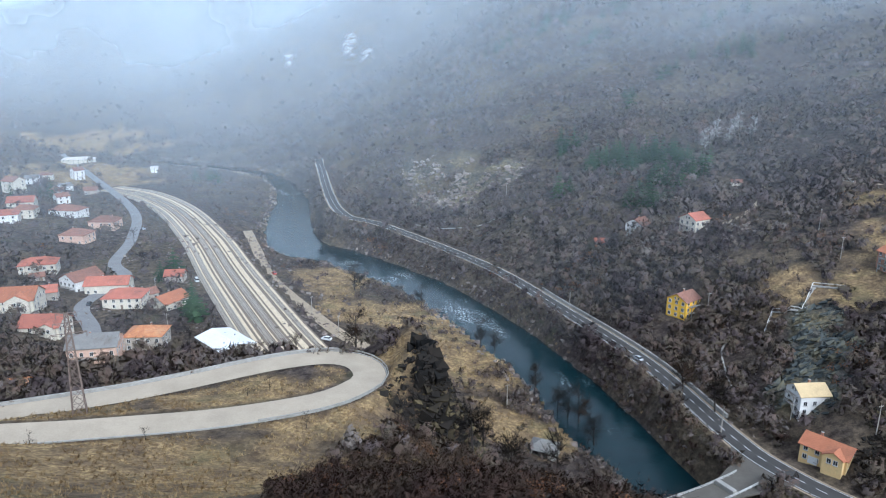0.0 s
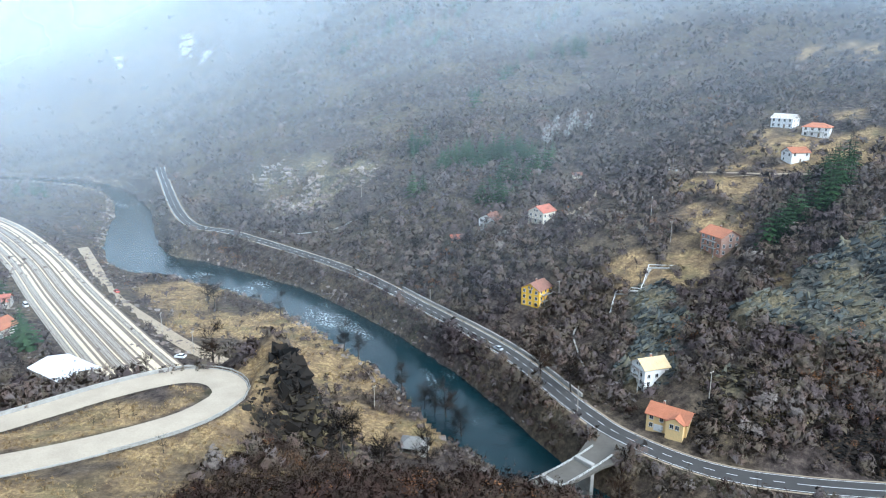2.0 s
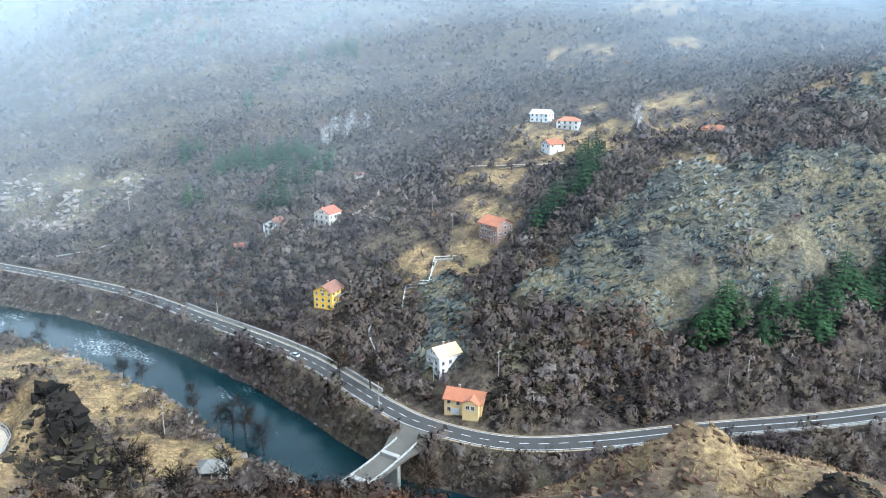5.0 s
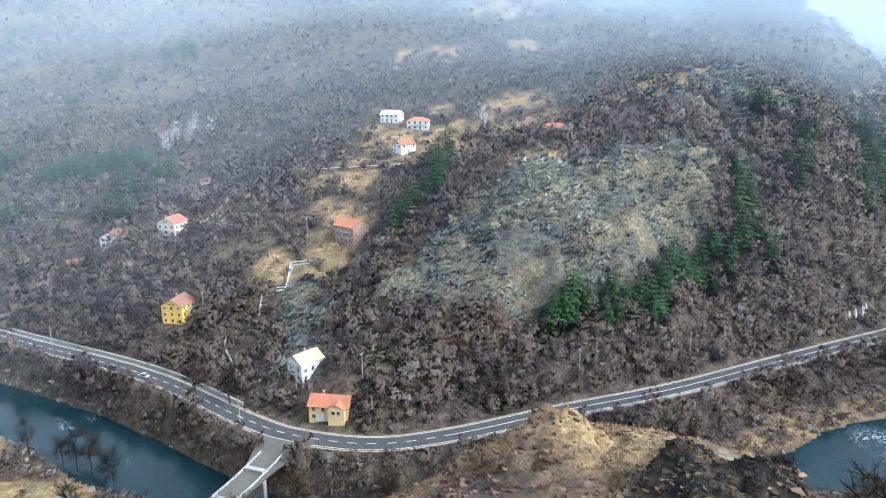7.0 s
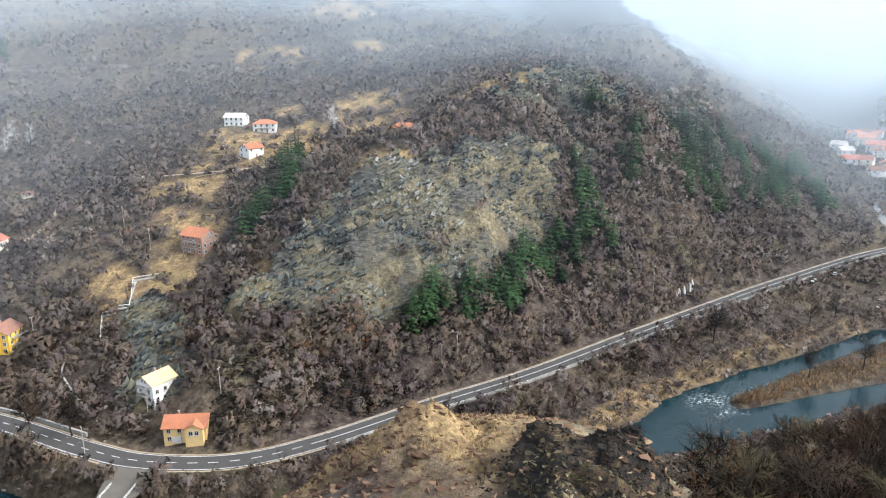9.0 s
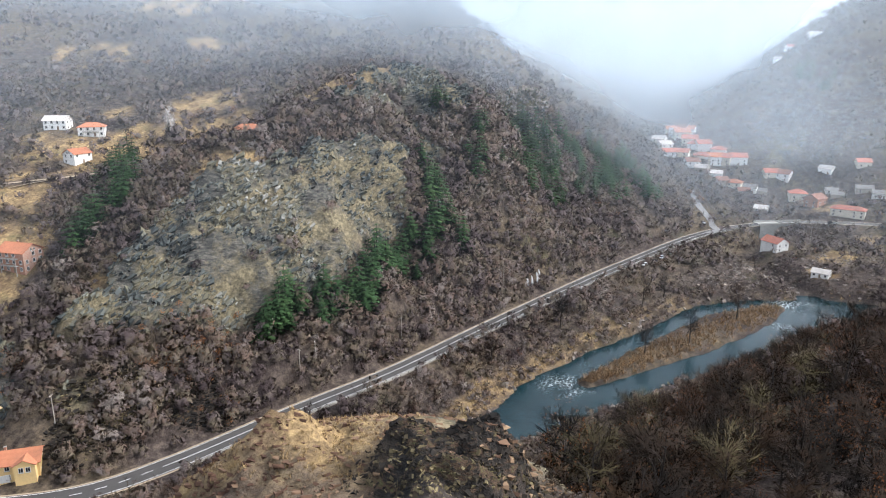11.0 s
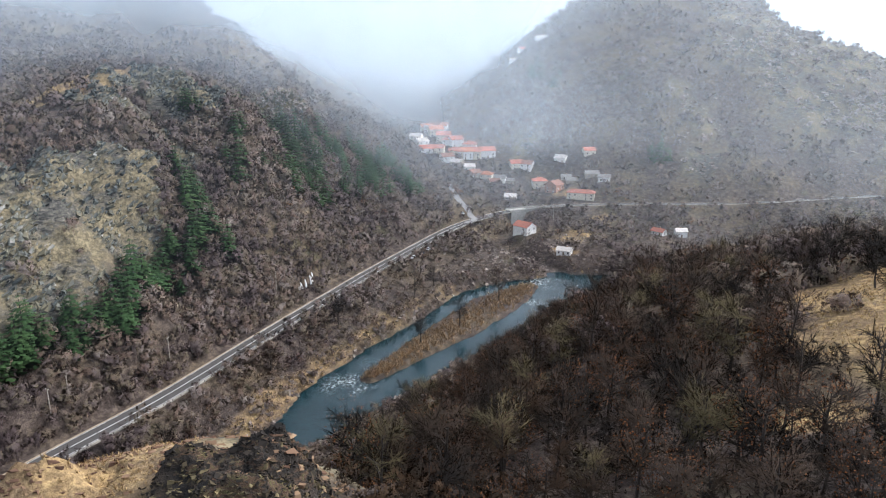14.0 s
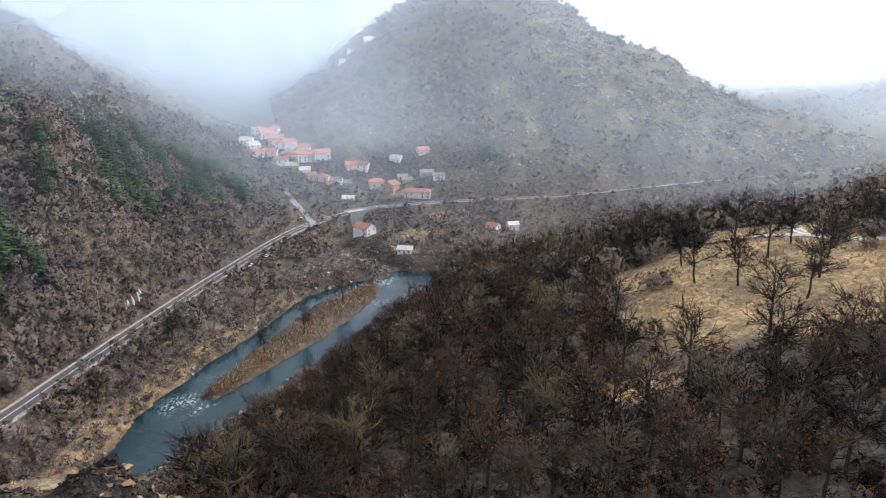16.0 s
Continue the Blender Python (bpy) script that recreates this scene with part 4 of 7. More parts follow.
STREET_HOUSES = [
    (-220, 405, -4, 11, 10, 2, 'hip', PEACH_WALL, TILE, 'peach house with a hipped brown roof', ''),
    (-221, 443, 2, 12, 10, 2, 'hip', PEACH_WALL, TILE, 'peach house with a brown roof', ''),
    (-282, 436, 23, 12, 9, 2, 'hip', WHITE_WALL, RED_TILE, 'white house with a red hipped roof', ''),
    (-278, 452, 12, 10, 9, 2, 'hip', CREAM_WALL, TILE, 'village house with a brown roof', ''),
    (-292, 473, 17, 12, 9, 2, 'gable', CREAM_WALL, RED_TILE, 'village house with a red roof', ''),
    (-310, 563, 49, 9, 8, 1.5, 'gable', WHITE_WALL, SLATE, 'small house with a grey roof', ''),
    (-285, 554, 17, 10, 8, 1.5, 'gable', STONE_WALL, TILE, 'low stone house with a brown roof', ''),
    (-305, 540, 19, 10, 8, 1.5, 'gable', STONE_WALL, TILE, 'low stone house with a brown roof', ''),
    (-338, 566, 21, 10, 8, 2, 'gable', WHITE_WALL, SLATE, 'white house with a grey roof', ''),
    (-282, 505, 49, 9, 8, 2, 'gable', WHITE_WALL, TILE, 'white gabled house with a tiled roof', ''),
    (-202, 333, 19, 12, 9, 2, 'hip', CREAM_WALL, RED_TILE, 'cream house with an arched doorway', ''),
    (-181, 275, 11, 16, 11, 2.5, 'gable', CREAM_WALL, ORANGE_TILE, 'large house with a bright orange roof', 'cross'),
    (-177, 294, 23, 9, 8, 1.8, 'gable', STONE_WALL, RED_TILE, 'low house with a red roof', ''),
]
RAIL_HOUSES = [
    (-173, 317, 63, 11, 9, 2, 'gable', WHITE_WALL, TILE, 'white house with a brown gabled roof', 'porch'),
    (-159, 315, 9, 14, 8, 1.6, 'gable', CREAM_WALL, RED_TILE, 'long low house with a red roof', ''),
    (-143, 297, 6, 12, 10, 1.8, 'hip', CREAM_WALL, RED_TILE, 'house with a broad faded red roof', ''),
    (-124, 298, 63, 10, 8, 1.4, 'gable', CREAM_WALL, ORANGE_TILE, 'low house with an orange roof', ''),
    (-135, 335, 7, 9, 8, 1.5, 'gable', STONE_WALL, RED_TILE, 'stone house with a red roof', ''),
    (-138, 306, 44, 9, 7, 1.3, 'gable', STONE_WALL, TILE, 'stone shed with a brown roof', ''),
    (-154, 252, 3, 11, 9, 1.8, 'gable', CREAM_WALL, RED_TILE, 'cream house with a faded red roof', 'cross'),
    (-126, 234, 12, 12, 9, 2.2, 'gable', PEACH_WALL, SLATE, 'peach house with a grey slate roof and balconies', 'balcony'),
    (-113, 248, 4, 10, 8.5, 2, 'hip', STONE_WALL, RUST_ROOF, 'half-plastered stone house with a rusty roof', ''),
    (-126, 189, 14, 5, 4, 1, 'gable', STONE_WALL, RUST_ROOF, 'low shed with a rusty roof', ''),
    (-294, 703, 23, 7, 6, 2, 'gable', WHITE_WALL, PALE_TILE, 'far white house with a pale roof', ''),
    (-194, 317, 32, 6, 5, 1, 'gable', STONE_WALL, TILE, 'small stone shed with a tiled roof', ''),
]
UPPER_HOUSES = [
    (626, 59, -75, 9, 8, 2, 'gable', WHITE_WALL, RED_TILE, 'white hillside house with a red roof', ''),
    (636, 49, -96, 10, 8, 2, 'gable', CREAM_WALL, RED_TILE, 'cream hillside house with a red roof', ''),
    (616, 39, -66, 9, 8, 2, 'gable', WHITE_WALL, TILE, 'white house at the village edge', ''),
    (610, 30, -112, 8, 7, 1.5, 'gable', STONE_WALL, PALE_TILE, 'stone barn with a pale roof', ''),
    (606, 19, -83, 8, 6, 1.3, 'gable', WHITE_WALL, PALE_TILE, 'white barn with a pale roof', ''),
    (588, 14, -59, 8, 7, 1.5, 'gable', STONE_WALL, TILE, 'stone barn with a brown roof', ''),
    (593, -8, -101, 8, 7, 1.5, 'gable', WHITE_WALL, SLATE, 'white barn with a grey roof', ''),
    (542, -16, -102, 7, 6, 1, 'gable', STONE_WALL, PALE_TILE, 'low stone shed with a pale roof', ''),
    (709, 50, -96, 9, 8, 2, 'gable', WHITE_WALL, ORANGE_TILE, 'white hillside house with an orange roof', ''),
    (718, 66, -73, 10, 8, 2, 'gable', CREAM_WALL, ORANGE_TILE, 'cream hillside house with an orange roof', ''),
    (664, 41, -92, 9, 8, 2, 'hip', WHITE_WALL, RED_TILE, 'white hillside house with a hipped roof', ''),
    (600, -65, -86, 7, 5, 1, 'gable', WHITE_WALL, SLATE, 'white hut with a grey roof', ''),
    (424, -47, -111, 7, 5, 1, 'gable', WHITE_WALL, PALE_TILE, 'pale hut in the gardens', ''),
]
HOUSES = UPPER_HOUSES + SLOPE_HOUSES + BRIDGE_HOUSES + EAST_HOUSES + WEST_HOUSES + STREET_HOUSES + RAIL_HOUSES
# west and east village houses are scaled up to fit the camera's view
HOUSES = [(r[0], r[1], r[2], r[3] * 1.38, r[4] * 1.3, r[5] * 1.15, *r[6:]) if r[0] < -110 and r[1] < 480 and r[3] > 9 else r for r in HOUSES]
HOUSES = [(r[0], r[1], r[2], r[3] * 1.25, r[4] * 1.22, r[5] * 1.12, *r[6:]) if 400 < r[0] < 760 else r for r in HOUSES]
for row in HOUSES:
    house(*row)

# ---- woods and brush ----


def plant_material(name, tones, rough=0.95, single=False, spray=0.0, gaps=0.12):
    """Tones that vary from plant to plant, from patch to patch and a little from twig to twig."""
    m, nt, b = material(name)
    geo = nt.nodes.new("ShaderNodeNewGeometry")
    if single:
        oi = nt.nodes.new("ShaderNodeObjectInfo")
        own = oi.outputs["Random"]
    else:
        at = nt.nodes.new("ShaderNodeAttribute")
        at.attribute_name = "tint"
        own = at.outputs["Fac"]

    def add(v, k, w=None):
        n = nt.nodes.new("ShaderNodeMath")
        n.operation = "MULTIPLY_ADD"
        nt.links.new(v, n.inputs[0])
        n.inputs[1].default_value = k
        if w is None:
            n.inputs[2].default_value = 0.0
        else:
            nt.links.new(w, n.inputs[2])
        return n.outputs[0]

    f = add(noise_node(nt, 0.03, 5, 0.62), 0.72)
    f = add(own, 0.22, f)
    f = add(geo.outputs["Random Per Island"], 0.06, f)
    lo, hi = 0.35, 0.66
    stops = [(lo + (hi - lo) * k / (len(tones) - 1), t) for k, t in enumerate(tones)]
    nt.links.new(ramp(nt, f, stops), b.inputs["Base Color"])
    b.inputs["Roughness"].default_value = rough
    b.inputs["Specular IOR Level"].default_value = 0.1
    if spray:  # fine forking twigs with air between them
        tc, vo, cut = nt.nodes.new("ShaderNodeTexCoord"), nt.nodes.new("ShaderNodeTexVoronoi"), nt.nodes.new("ShaderNodeMath")
        vo.feature = "DISTANCE_TO_EDGE"
        vo.inputs["Scale"].default_value = spray
        cut.operation = "LESS_THAN"
        cut.inputs[1].default_value = gaps
        nt.links.new(tc.outputs["Object"], vo.inputs["Vector"])
        nt.links.new(vo.outputs["Distance"], cut.inputs[0])
        nt.links.new(cut.outputs[0], b.inputs["Alpha"])
    return m


TWIGS = plant_material("bare_twigs", [(0.042, 0.032, 0.033), (0.07, 0.053, 0.052), (0.10, 0.08, 0.078), (0.108, 0.091, 0.064), (0.125, 0.086, 0.07), (0.135, 0.114, 0.106), (0.185, 0.158, 0.138)], spray=2.5, gaps=0.13)
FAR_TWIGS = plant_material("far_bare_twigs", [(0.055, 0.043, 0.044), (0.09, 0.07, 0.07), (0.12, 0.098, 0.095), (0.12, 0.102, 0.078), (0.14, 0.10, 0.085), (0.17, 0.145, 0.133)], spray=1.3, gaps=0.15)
# Tones below real bark put the oak wood's shade into the twig colour.
DARK_TWIGS = plant_material("shade_dark_twigs", [(0.004, 0.0033, 0.003), (0.008, 0.006, 0.005), (0.013, 0.0098, 0.0075), (0.03, 0.016, 0.009), (0.017, 0.0135, 0.01), (0.06, 0.034, 0.017)], single=True)
WOOD_TWIGS = plant_material("shaded_wood_twigs", [(0.004, 0.0033, 0.003), (0.009, 0.0066, 0.0055), (0.016, 0.011, 0.0085), (0.015, 0.0115, 0.008), (0.036, 0.02, 0.0105), (0.05, 0.032, 0.019)], spray=4.0)
RED_TWIGS = plant_material("red_brown_twigs", [(0.02, 0.013, 0.012), (0.04, 0.024, 0.02), (0.062, 0.038, 0.029), (0.055, 0.042, 0.03), (0.10, 0.066, 0.044)], spray=4.5, gaps=0.11)
RUSSET = plant_material("russet_leaves", [(0.13, 0.05, 0.02), (0.24, 0.105, 0.04), (0.18, 0.095, 0.045)])
NEEDLES = plant_material("pine_needles", [(0.014, 0.032, 0.012), (0.026, 0.055, 0.02), (0.05, 0.085, 0.03)], single=True)
BARK = surface("dark_bark", (0.05, 0.041, 0.035), (0.022, 0.018, 0.015), 2.0, 0.95, 9, 0.5)
OLIVE_TWIGS = plant_material("olive_twigs", [(0.045, 0.038, 0.02), (0.07, 0.058, 0.03), (0.09, 0.074, 0.042)], single=True)
BROWN_TWIGS = plant_material("brown_twigs", [(0.02, 0.0145, 0.011), (0.034, 0.024, 0.018), (0.048, 0.034, 0.025)], single=True)
STRAW = plant_material("dry_grass_tufts", [(0.20, 0.13, 0.065), (0.36, 0.25, 0.12), (0.46, 0.36, 0.19)])


def blades(rng, base, tip, width, mid=None):
    """Thin triangles from base to tip; round a crown's middle they lie flat to its surface."""
    d = tip - base
    away = rng.normal(size=d.shape)
    if mid is not None:
        away = base * 0.5 + tip * 0.5 - mid
        away = away / (np.linalg.norm(away, axis=1)[:, None] + 1e-9) + rng.normal(0, 0.25, d.shape)
    side = np.cross(d, away)
    side *= (width / (np.linalg.norm(side, axis=1) + 1e-9))[:, None]
    v = np.stack([base - side / 2, base + side / 2, tip], 1)
    return v.reshape(-1, 3)


def bare_plant(rng, n, height, spread, width, trunk=True):
    """A cheap leafless tree or bush: a stem, some limbs and a haze of twigs. Triangles only."""
    parts = []
    n_limb = max(4, n // 9)
    low = 0.25 if trunk else 0.02
    lb = np.c_[rng.normal(0, 0.05, (n_limb, 2)) * spread, rng.uniform(low, 0.6, n_limb) * height]
    ang = rng.uniform(0, 6.283, n_limb)
    reach = spread * rng.uniform(0.45, 0.95, n_limb)
    lt = lb + np.c_[np.cos(ang) * reach, np.sin(ang) * reach, rng.uniform(0.2, 0.55, n_limb) * height]
    lt[:, 2] = np.minimum(lt[:, 2], height)
    parts.append(blades(rng, lb, lt, np.full(n_limb, width * 0.8)))
    if trunk:
        for k in range(2):
            parts.append(blades(rng, np.zeros((1, 3)) - (0, 0, 0.4), np.array([[0, 0, height * 0.8]]), np.array([width * 0.9])))
    pick = rng.integers(0, n_limb, n)
    u = rng.uniform(0.3, 1.0, n)[:, None]
    tb = lb[pick] * (1 - u) + lt[pick] * u
    way = rng.normal(size=(n, 3)) + (0, 0, 0.7)
    way[:, :2] += lt[pick][:, :2] / max(spread, 0.1) * 0.8
    way /= np.linalg.norm(way, axis=1)[:, None]
    ln = rng.uniform(0.14, 0.34, n)[:, None] * (height * 0.5 + spread * 0.5)
    parts.append(blades(rng, tb, tb + way * ln, np.full(n, width) * rng.uniform(0.6, 1.3, n), np.array([0, 0, height * 0.42])))
    return np.vstack(parts)


def puff(rng, n, height, spread, width, trunk=True, length=1.0):
    """A rounded leafless crown seen from afar: twigs that fan out from a few limbs to an uneven dome."""
    way = rng.normal(size=(n, 3)) + (0, 0, 0.45)
    way /= np.linalg.norm(way, axis=1)[:, None]
    lump = 1 + 0.22 * np.sin(3 * np.arctan2(way[:, 1], way[:, 0]) + rng.uniform(0, 6)) + rng.normal(0, 0.12, n)
    mid = np.array([0, 0, height * (0.58 if trunk else 0.4)])
    tip = mid + way * lump[:, None] * (spread, spread, height * 0.44)
    tip = mid + (tip - mid) * rng.uniform(0.6, 1.0, n)[:, None]
    tip[:, 2] = np.maximum(tip[:, 2], 0.08 * height)
    around = rng.normal(size=(n, 3)) + (0, 0, 0.35)
    d = way * 0.55 + around / np.linalg.norm(around, axis=1)[:, None] * 0.85
    base = tip - d * rng.uniform(0.25, 0.55, n)[:, None] * spread * length
    v = [blades(rng, base, tip, width * rng.uniform(0.5, 1.4, n), mid)]
    stem = np.array([[0, 0, -0.4]])
    v.append(blades(rng, stem, np.array([[0, 0, height * 0.7]]), np.array([min(0.35, width * 0.7)])))
    return np.vstack(v)


def leaf_clump(rng, n, height, spread, size):
    """A bush that kept its dry leaves: small leaf triangles in a ragged shape."""
    c = rng.normal(size=(n, 3))
    c *= (rng.uniform(0.3, 1, n) ** 0.4 / np.linalg.norm(c, axis=1))[:, None]
    c = c * (spread, spread, height * 0.5) + (0, 0, height * 0.55)
    a = rng.normal(size=(n, 3))
    a *= (size / np.linalg.norm(a, axis=1))[:, None]
    return blades(rng, c, c + a, np.full(n, size * 0.9), np.array([0, 0, height * 0.45]))


def outward(t, up=0.8):
    """Directions out of a crown's middle, and its triangles wound to face that way."""
    mid = np.array([0, 0, 0.42 * t[:, 2].max()])
    half = np.maximum(np.abs(t - mid).max(axis=0), 0.05)
    n = (t - mid) / half + (0, 0, up)
    n /= np.linalg.norm(n, axis=1)[:, None] + 1e-9
    v, m = t.reshape(-1, 3, 3).copy(), n.reshape(-1, 3, 3).copy()
    flip = (np.cross(v[:, 1] - v[:, 0], v[:, 2] - v[:, 0]) * m.sum(axis=1)).sum(axis=1) < 0
    v[flip], m[flip] = v[flip][:, ::-1], m[flip][:, ::-1]
    return v.reshape(-1, 3), m.reshape(-1, 3)


def soften(me, normals):
    me.polygons.foreach_set("use_smooth", np.ones(len(me.polygons), bool))
    me.attributes.new("custom_normal", "FLOAT_VECTOR", "POINT").data.foreach_set("vector", np.asarray(normals, np.float32).ravel())
    me.update()


def scatter(name, places, templates, scales, mat, rng, label, category, soft=True, heading=None):
    """One mesh of many plants: each place takes a turned and scaled template and a tint of its own."""
    parts, tints, faces_out = [], [], []
    which = rng.integers(0, len(templates), len(places))
    turn = rng.uniform(0, 6.283, len(places)) if heading is None else radians(heading) + rng.normal(0, 0.6, len(places))
    tone = np.clip(rng.normal(0.5, 0.22, len(places)), 0, 1)
    for k, t in enumerate(templates):
        sel = np.nonzero(which == k)[0]
        if not len(sel):
            continue
        c, s = np.cos(turn[sel])[:, None], np.sin(turn[sel])[:, None]
        if soft:
            t, n = outward(t)
            faces_out.append(np.stack([n[None, :, 0] * c - n[None, :, 1] * s, n[None, :, 0] * s + n[None, :, 1] * c, np.repeat(n[None, :, 2], len(sel), 0)], -1).reshape(-1, 3))
        sc = scales[sel][:, None]
        x = (t[None, :, 0] * c - t[None, :, 1] * s) * sc + places[sel, 0][:, None]
        y = (t[None, :, 0] * s + t[None, :, 1] * c) * sc + places[sel, 1][:, None]
        z = t[None, :, 2] * sc + places[sel, 2][:, None]
        parts.append(np.stack([x, y, z], -1).reshape(-1, 3))
        tints.append(np.repeat(tone[sel], len(t)))
    if not parts:
        return None
    v = np.vstack(parts)
    ob = mesh_ob(name, v, np.arange(len(v)).reshape(-1, 3), mat, label=label, category=category, kind="stuff", shade=False)
    ob.data.attributes.new("tint", "FLOAT", "POINT").data.foreach_set("value", np.concatenate(tints).astype(np.float32))
    if soft:
        soften(ob.data, np.vstack(faces_out))
    return ob


CLEAR = [("road", 6.5), ("side", 5.5), ("hairpin", 5.2), ("street", 6.0), ("dirt", 4.0), ("tracks", 17.0), ("upper", 3.5)]
HOUSE_SPOTS = [(row[0], row[1], max(row[3], row[4]) * 0.62 + (3.5 if 60 < row[0] < 300 else 1.0)) for row in HOUSES]  # kept clear of plants


def open_ground(x, y, grass_most=0.5, rock_most=0.5):
    """Where woods may stand: off roads, river, grass, rock and houses. Also gives the height."""
    z, grass, rock = land(x, y)
    ok = (z > 0.4) & (grass < grass_most) & (rock < rock_most)
    for name, wide in CLEAR:
        d, _ = near_line(x, y, LINES[name][::3])
        ok &= d > wide
    d, w = near_line(x, y, LINES["river"][::3])
    ok &= d > w / 2 + 1.2
    for hx, hy, hr in HOUSE_SPOTS + [(-45, 151, 32), (-80, 140, 34), (-22, 160, 18), (-60, 108, 30), (-100, 120, 30), (-50, 105, 22), (259, 208, 8), (160, 240, 7), (-4, 170, 8), (0, 160, 9), (-8, 181, 6), (3, 152, 6), (-84, 250, 16), (352, 205, 15), (341, 222, 13), (362, 192, 9), (231, 193, 6), (84, -41, 6), (449, 136, 12), (366, 172, 12), (377, 158, 11), (345, 199, 12), (333, 212, 11), (300, 330, 9), (322, 300, 9), (292, 297, 8), (252, 320, 8)]:
        ok &= np.hypot(x - hx, y - hy) > hr
    ok &= (inside(x, y, CLEARING) < 0) | (fbm(x, y, 7, 2, 97) > 0.45)
    return ok, z


def ring_points(rng, n, r0, r1, az0=-136, az1=37):
    r = np.sqrt(rng.uniform(r0**2, r1**2, n))
    a = np.radians(rng.uniform(az0, az1, n))
    return -np.sin(a) * r, np.cos(a) * r


def steep_more(rng, x, y, r0, r1):
    ex, ey = ring_points(rng, 12500 if r0 < 300 else 12500, r0, r1, -88, -8)
    z = base_height(ex, ey)
    steep = np.hypot(base_height(ex + 3, ey) - z, base_height(ex, ey + 3) - z) / 3
    more = rng.uniform(0, 1, len(ex)) < np.clip((steep - 0.35) * 1.3, 0, 0.8)
    return np.r_[x, ex[more]], np.r_[y, ey[more]]


def plant_woods():
    rng = np.random.default_rng(7)
    bands = ((13500, 124, 340, 42, 5.6, 3.0, 1.6, 1.25), (15000, 340, 580, 30, 6.4, 3.5, 1.8, 1.3), (11000, 580, 1080, 20, 8.0, 5.2, 3.4, 1.4), (3800, 1080, 2300, 14, 13, 10, 7.0, 1.5))
    for n, r0, r1, twigs, h, sp, w, long in bands:
        x, y = ring_points(rng, n, r0, r1)
        if r1 < 600:  # steep ground holds more trees over the same plan
            x, y = steep_more(rng, x, y, r0, r1)
            n = len(x)
        thick = fbm(x, y, 45, 3, 71)
        ok, z = open_ground(x, y, 0.5 + 0.6 * (rng.uniform(size=n) < 0.45), 0.5 + 0.6 * (rng.uniform(size=n) < 0.025))
        ok &= (thick > -0.42) | (rng.uniform(size=n) < 0.5)
        # the village flats, the meadow and the gardens by the fork hold few bushes
        ok &= ~((z < 19) & (x < np.interp(y, [150, 200, 310, 420, 520, 800], [80, 50, 5, -80, -125, -400])) & (y > 150) & (y < 700) & (rng.uniform(size=n) < np.where(x < -60, 0.72, 0.75)))
        ok &= ~((x > 378) & (x < 635) & (y < 40) & (y > -160) & (z < 35) & (rng.uniform(size=n) < 0.3))
        pts = np.c_[x, y, z][ok]
        small = rng.uniform(size=len(pts)) < 0.6
        low = pts[:, 2] < 7
        sc = rng.uniform(0.6, 1.35, len(pts)) * np.where(low, 0.6, 1.0)
        trees = [puff(rng, twigs, h * 1.1, sp, w, True, long) for _ in range(6)] + [bare_plant(rng, int(twigs * 0.8), h * 1.1, sp, w * 0.4) for _ in range(2)]
        bushes = [puff(rng, int(twigs * 0.75), h * 0.6, sp * 0.9, w, False, long) for _ in range(8)]
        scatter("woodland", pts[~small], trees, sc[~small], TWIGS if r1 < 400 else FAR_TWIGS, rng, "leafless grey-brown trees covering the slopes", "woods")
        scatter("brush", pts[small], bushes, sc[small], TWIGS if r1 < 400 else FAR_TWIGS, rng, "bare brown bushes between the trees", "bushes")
        if r0 < 560:
            pick = pts[(fbm(pts[:, 0], pts[:, 1], 25, 2, 81) > 0.45) & (rng.uniform(size=len(pts)) < 0.4)]
            leafy = [leaf_clump(rng, 40, h * 0.7, sp * 0.8, 0.4 if r0 < 270 else 0.65) for _ in range(4)]
            scatter("leafy_brush", pick, leafy, rng.uniform(0.5, 1.0, len(pick)), RUSSET, rng, "bushes with dry russet leaves", "bushes")


def plant_grass():
    """Tufts of dry grass on the open ground near the road bend and on the near rocks."""
    rng = np.random.default_rng(9)
    tufts = []
    for _ in range(8):
        k = 7
        a = rng.uniform(0, 6.283, k)
        tip = np.c_[np.cos(a) * rng.uniform(0.1, 0.5, k), np.sin(a) * rng.uniform(0.1, 0.5, k), rng.uniform(0.25, 0.6, k)]
        tufts.append(blades(rng, np.c_[rng.normal(0, 0.12, (k, 2)), np.zeros(k)], tip, np.full(k, 0.09)))
    for n, r0, r1, az0, az1, size in ((9000, 86, 176, -14, 37, 1.1), (9000, 38, 80, -85, -20, 0.62), (5000, 160, 300, -80, -55, 1.5), (5000, 176, 390, -12, 20, 1.9), (3500, 95, 182, -135, -110, 1.1)):
        x, y = ring_points(rng, n, r0, r1, az0, az1)
        z, grass, rock = land(x, y)
        ok = (grass > 0.35) & (z > 0.8) & (fbm(x, y, 6, 2, 91) > -0.35)
        for name, wide in CLEAR:
            ok &= near_line(x, y, LINES[name][::3])[0] > wide - 0.6
        pts = np.c_[x, y, z - 0.03][ok]
        scatter("dry_grass", pts, tufts, rng.uniform(0.5, 1.4, len(pts)) * size, STRAW, rng, "tufts of dry straw-coloured grass", "grass")


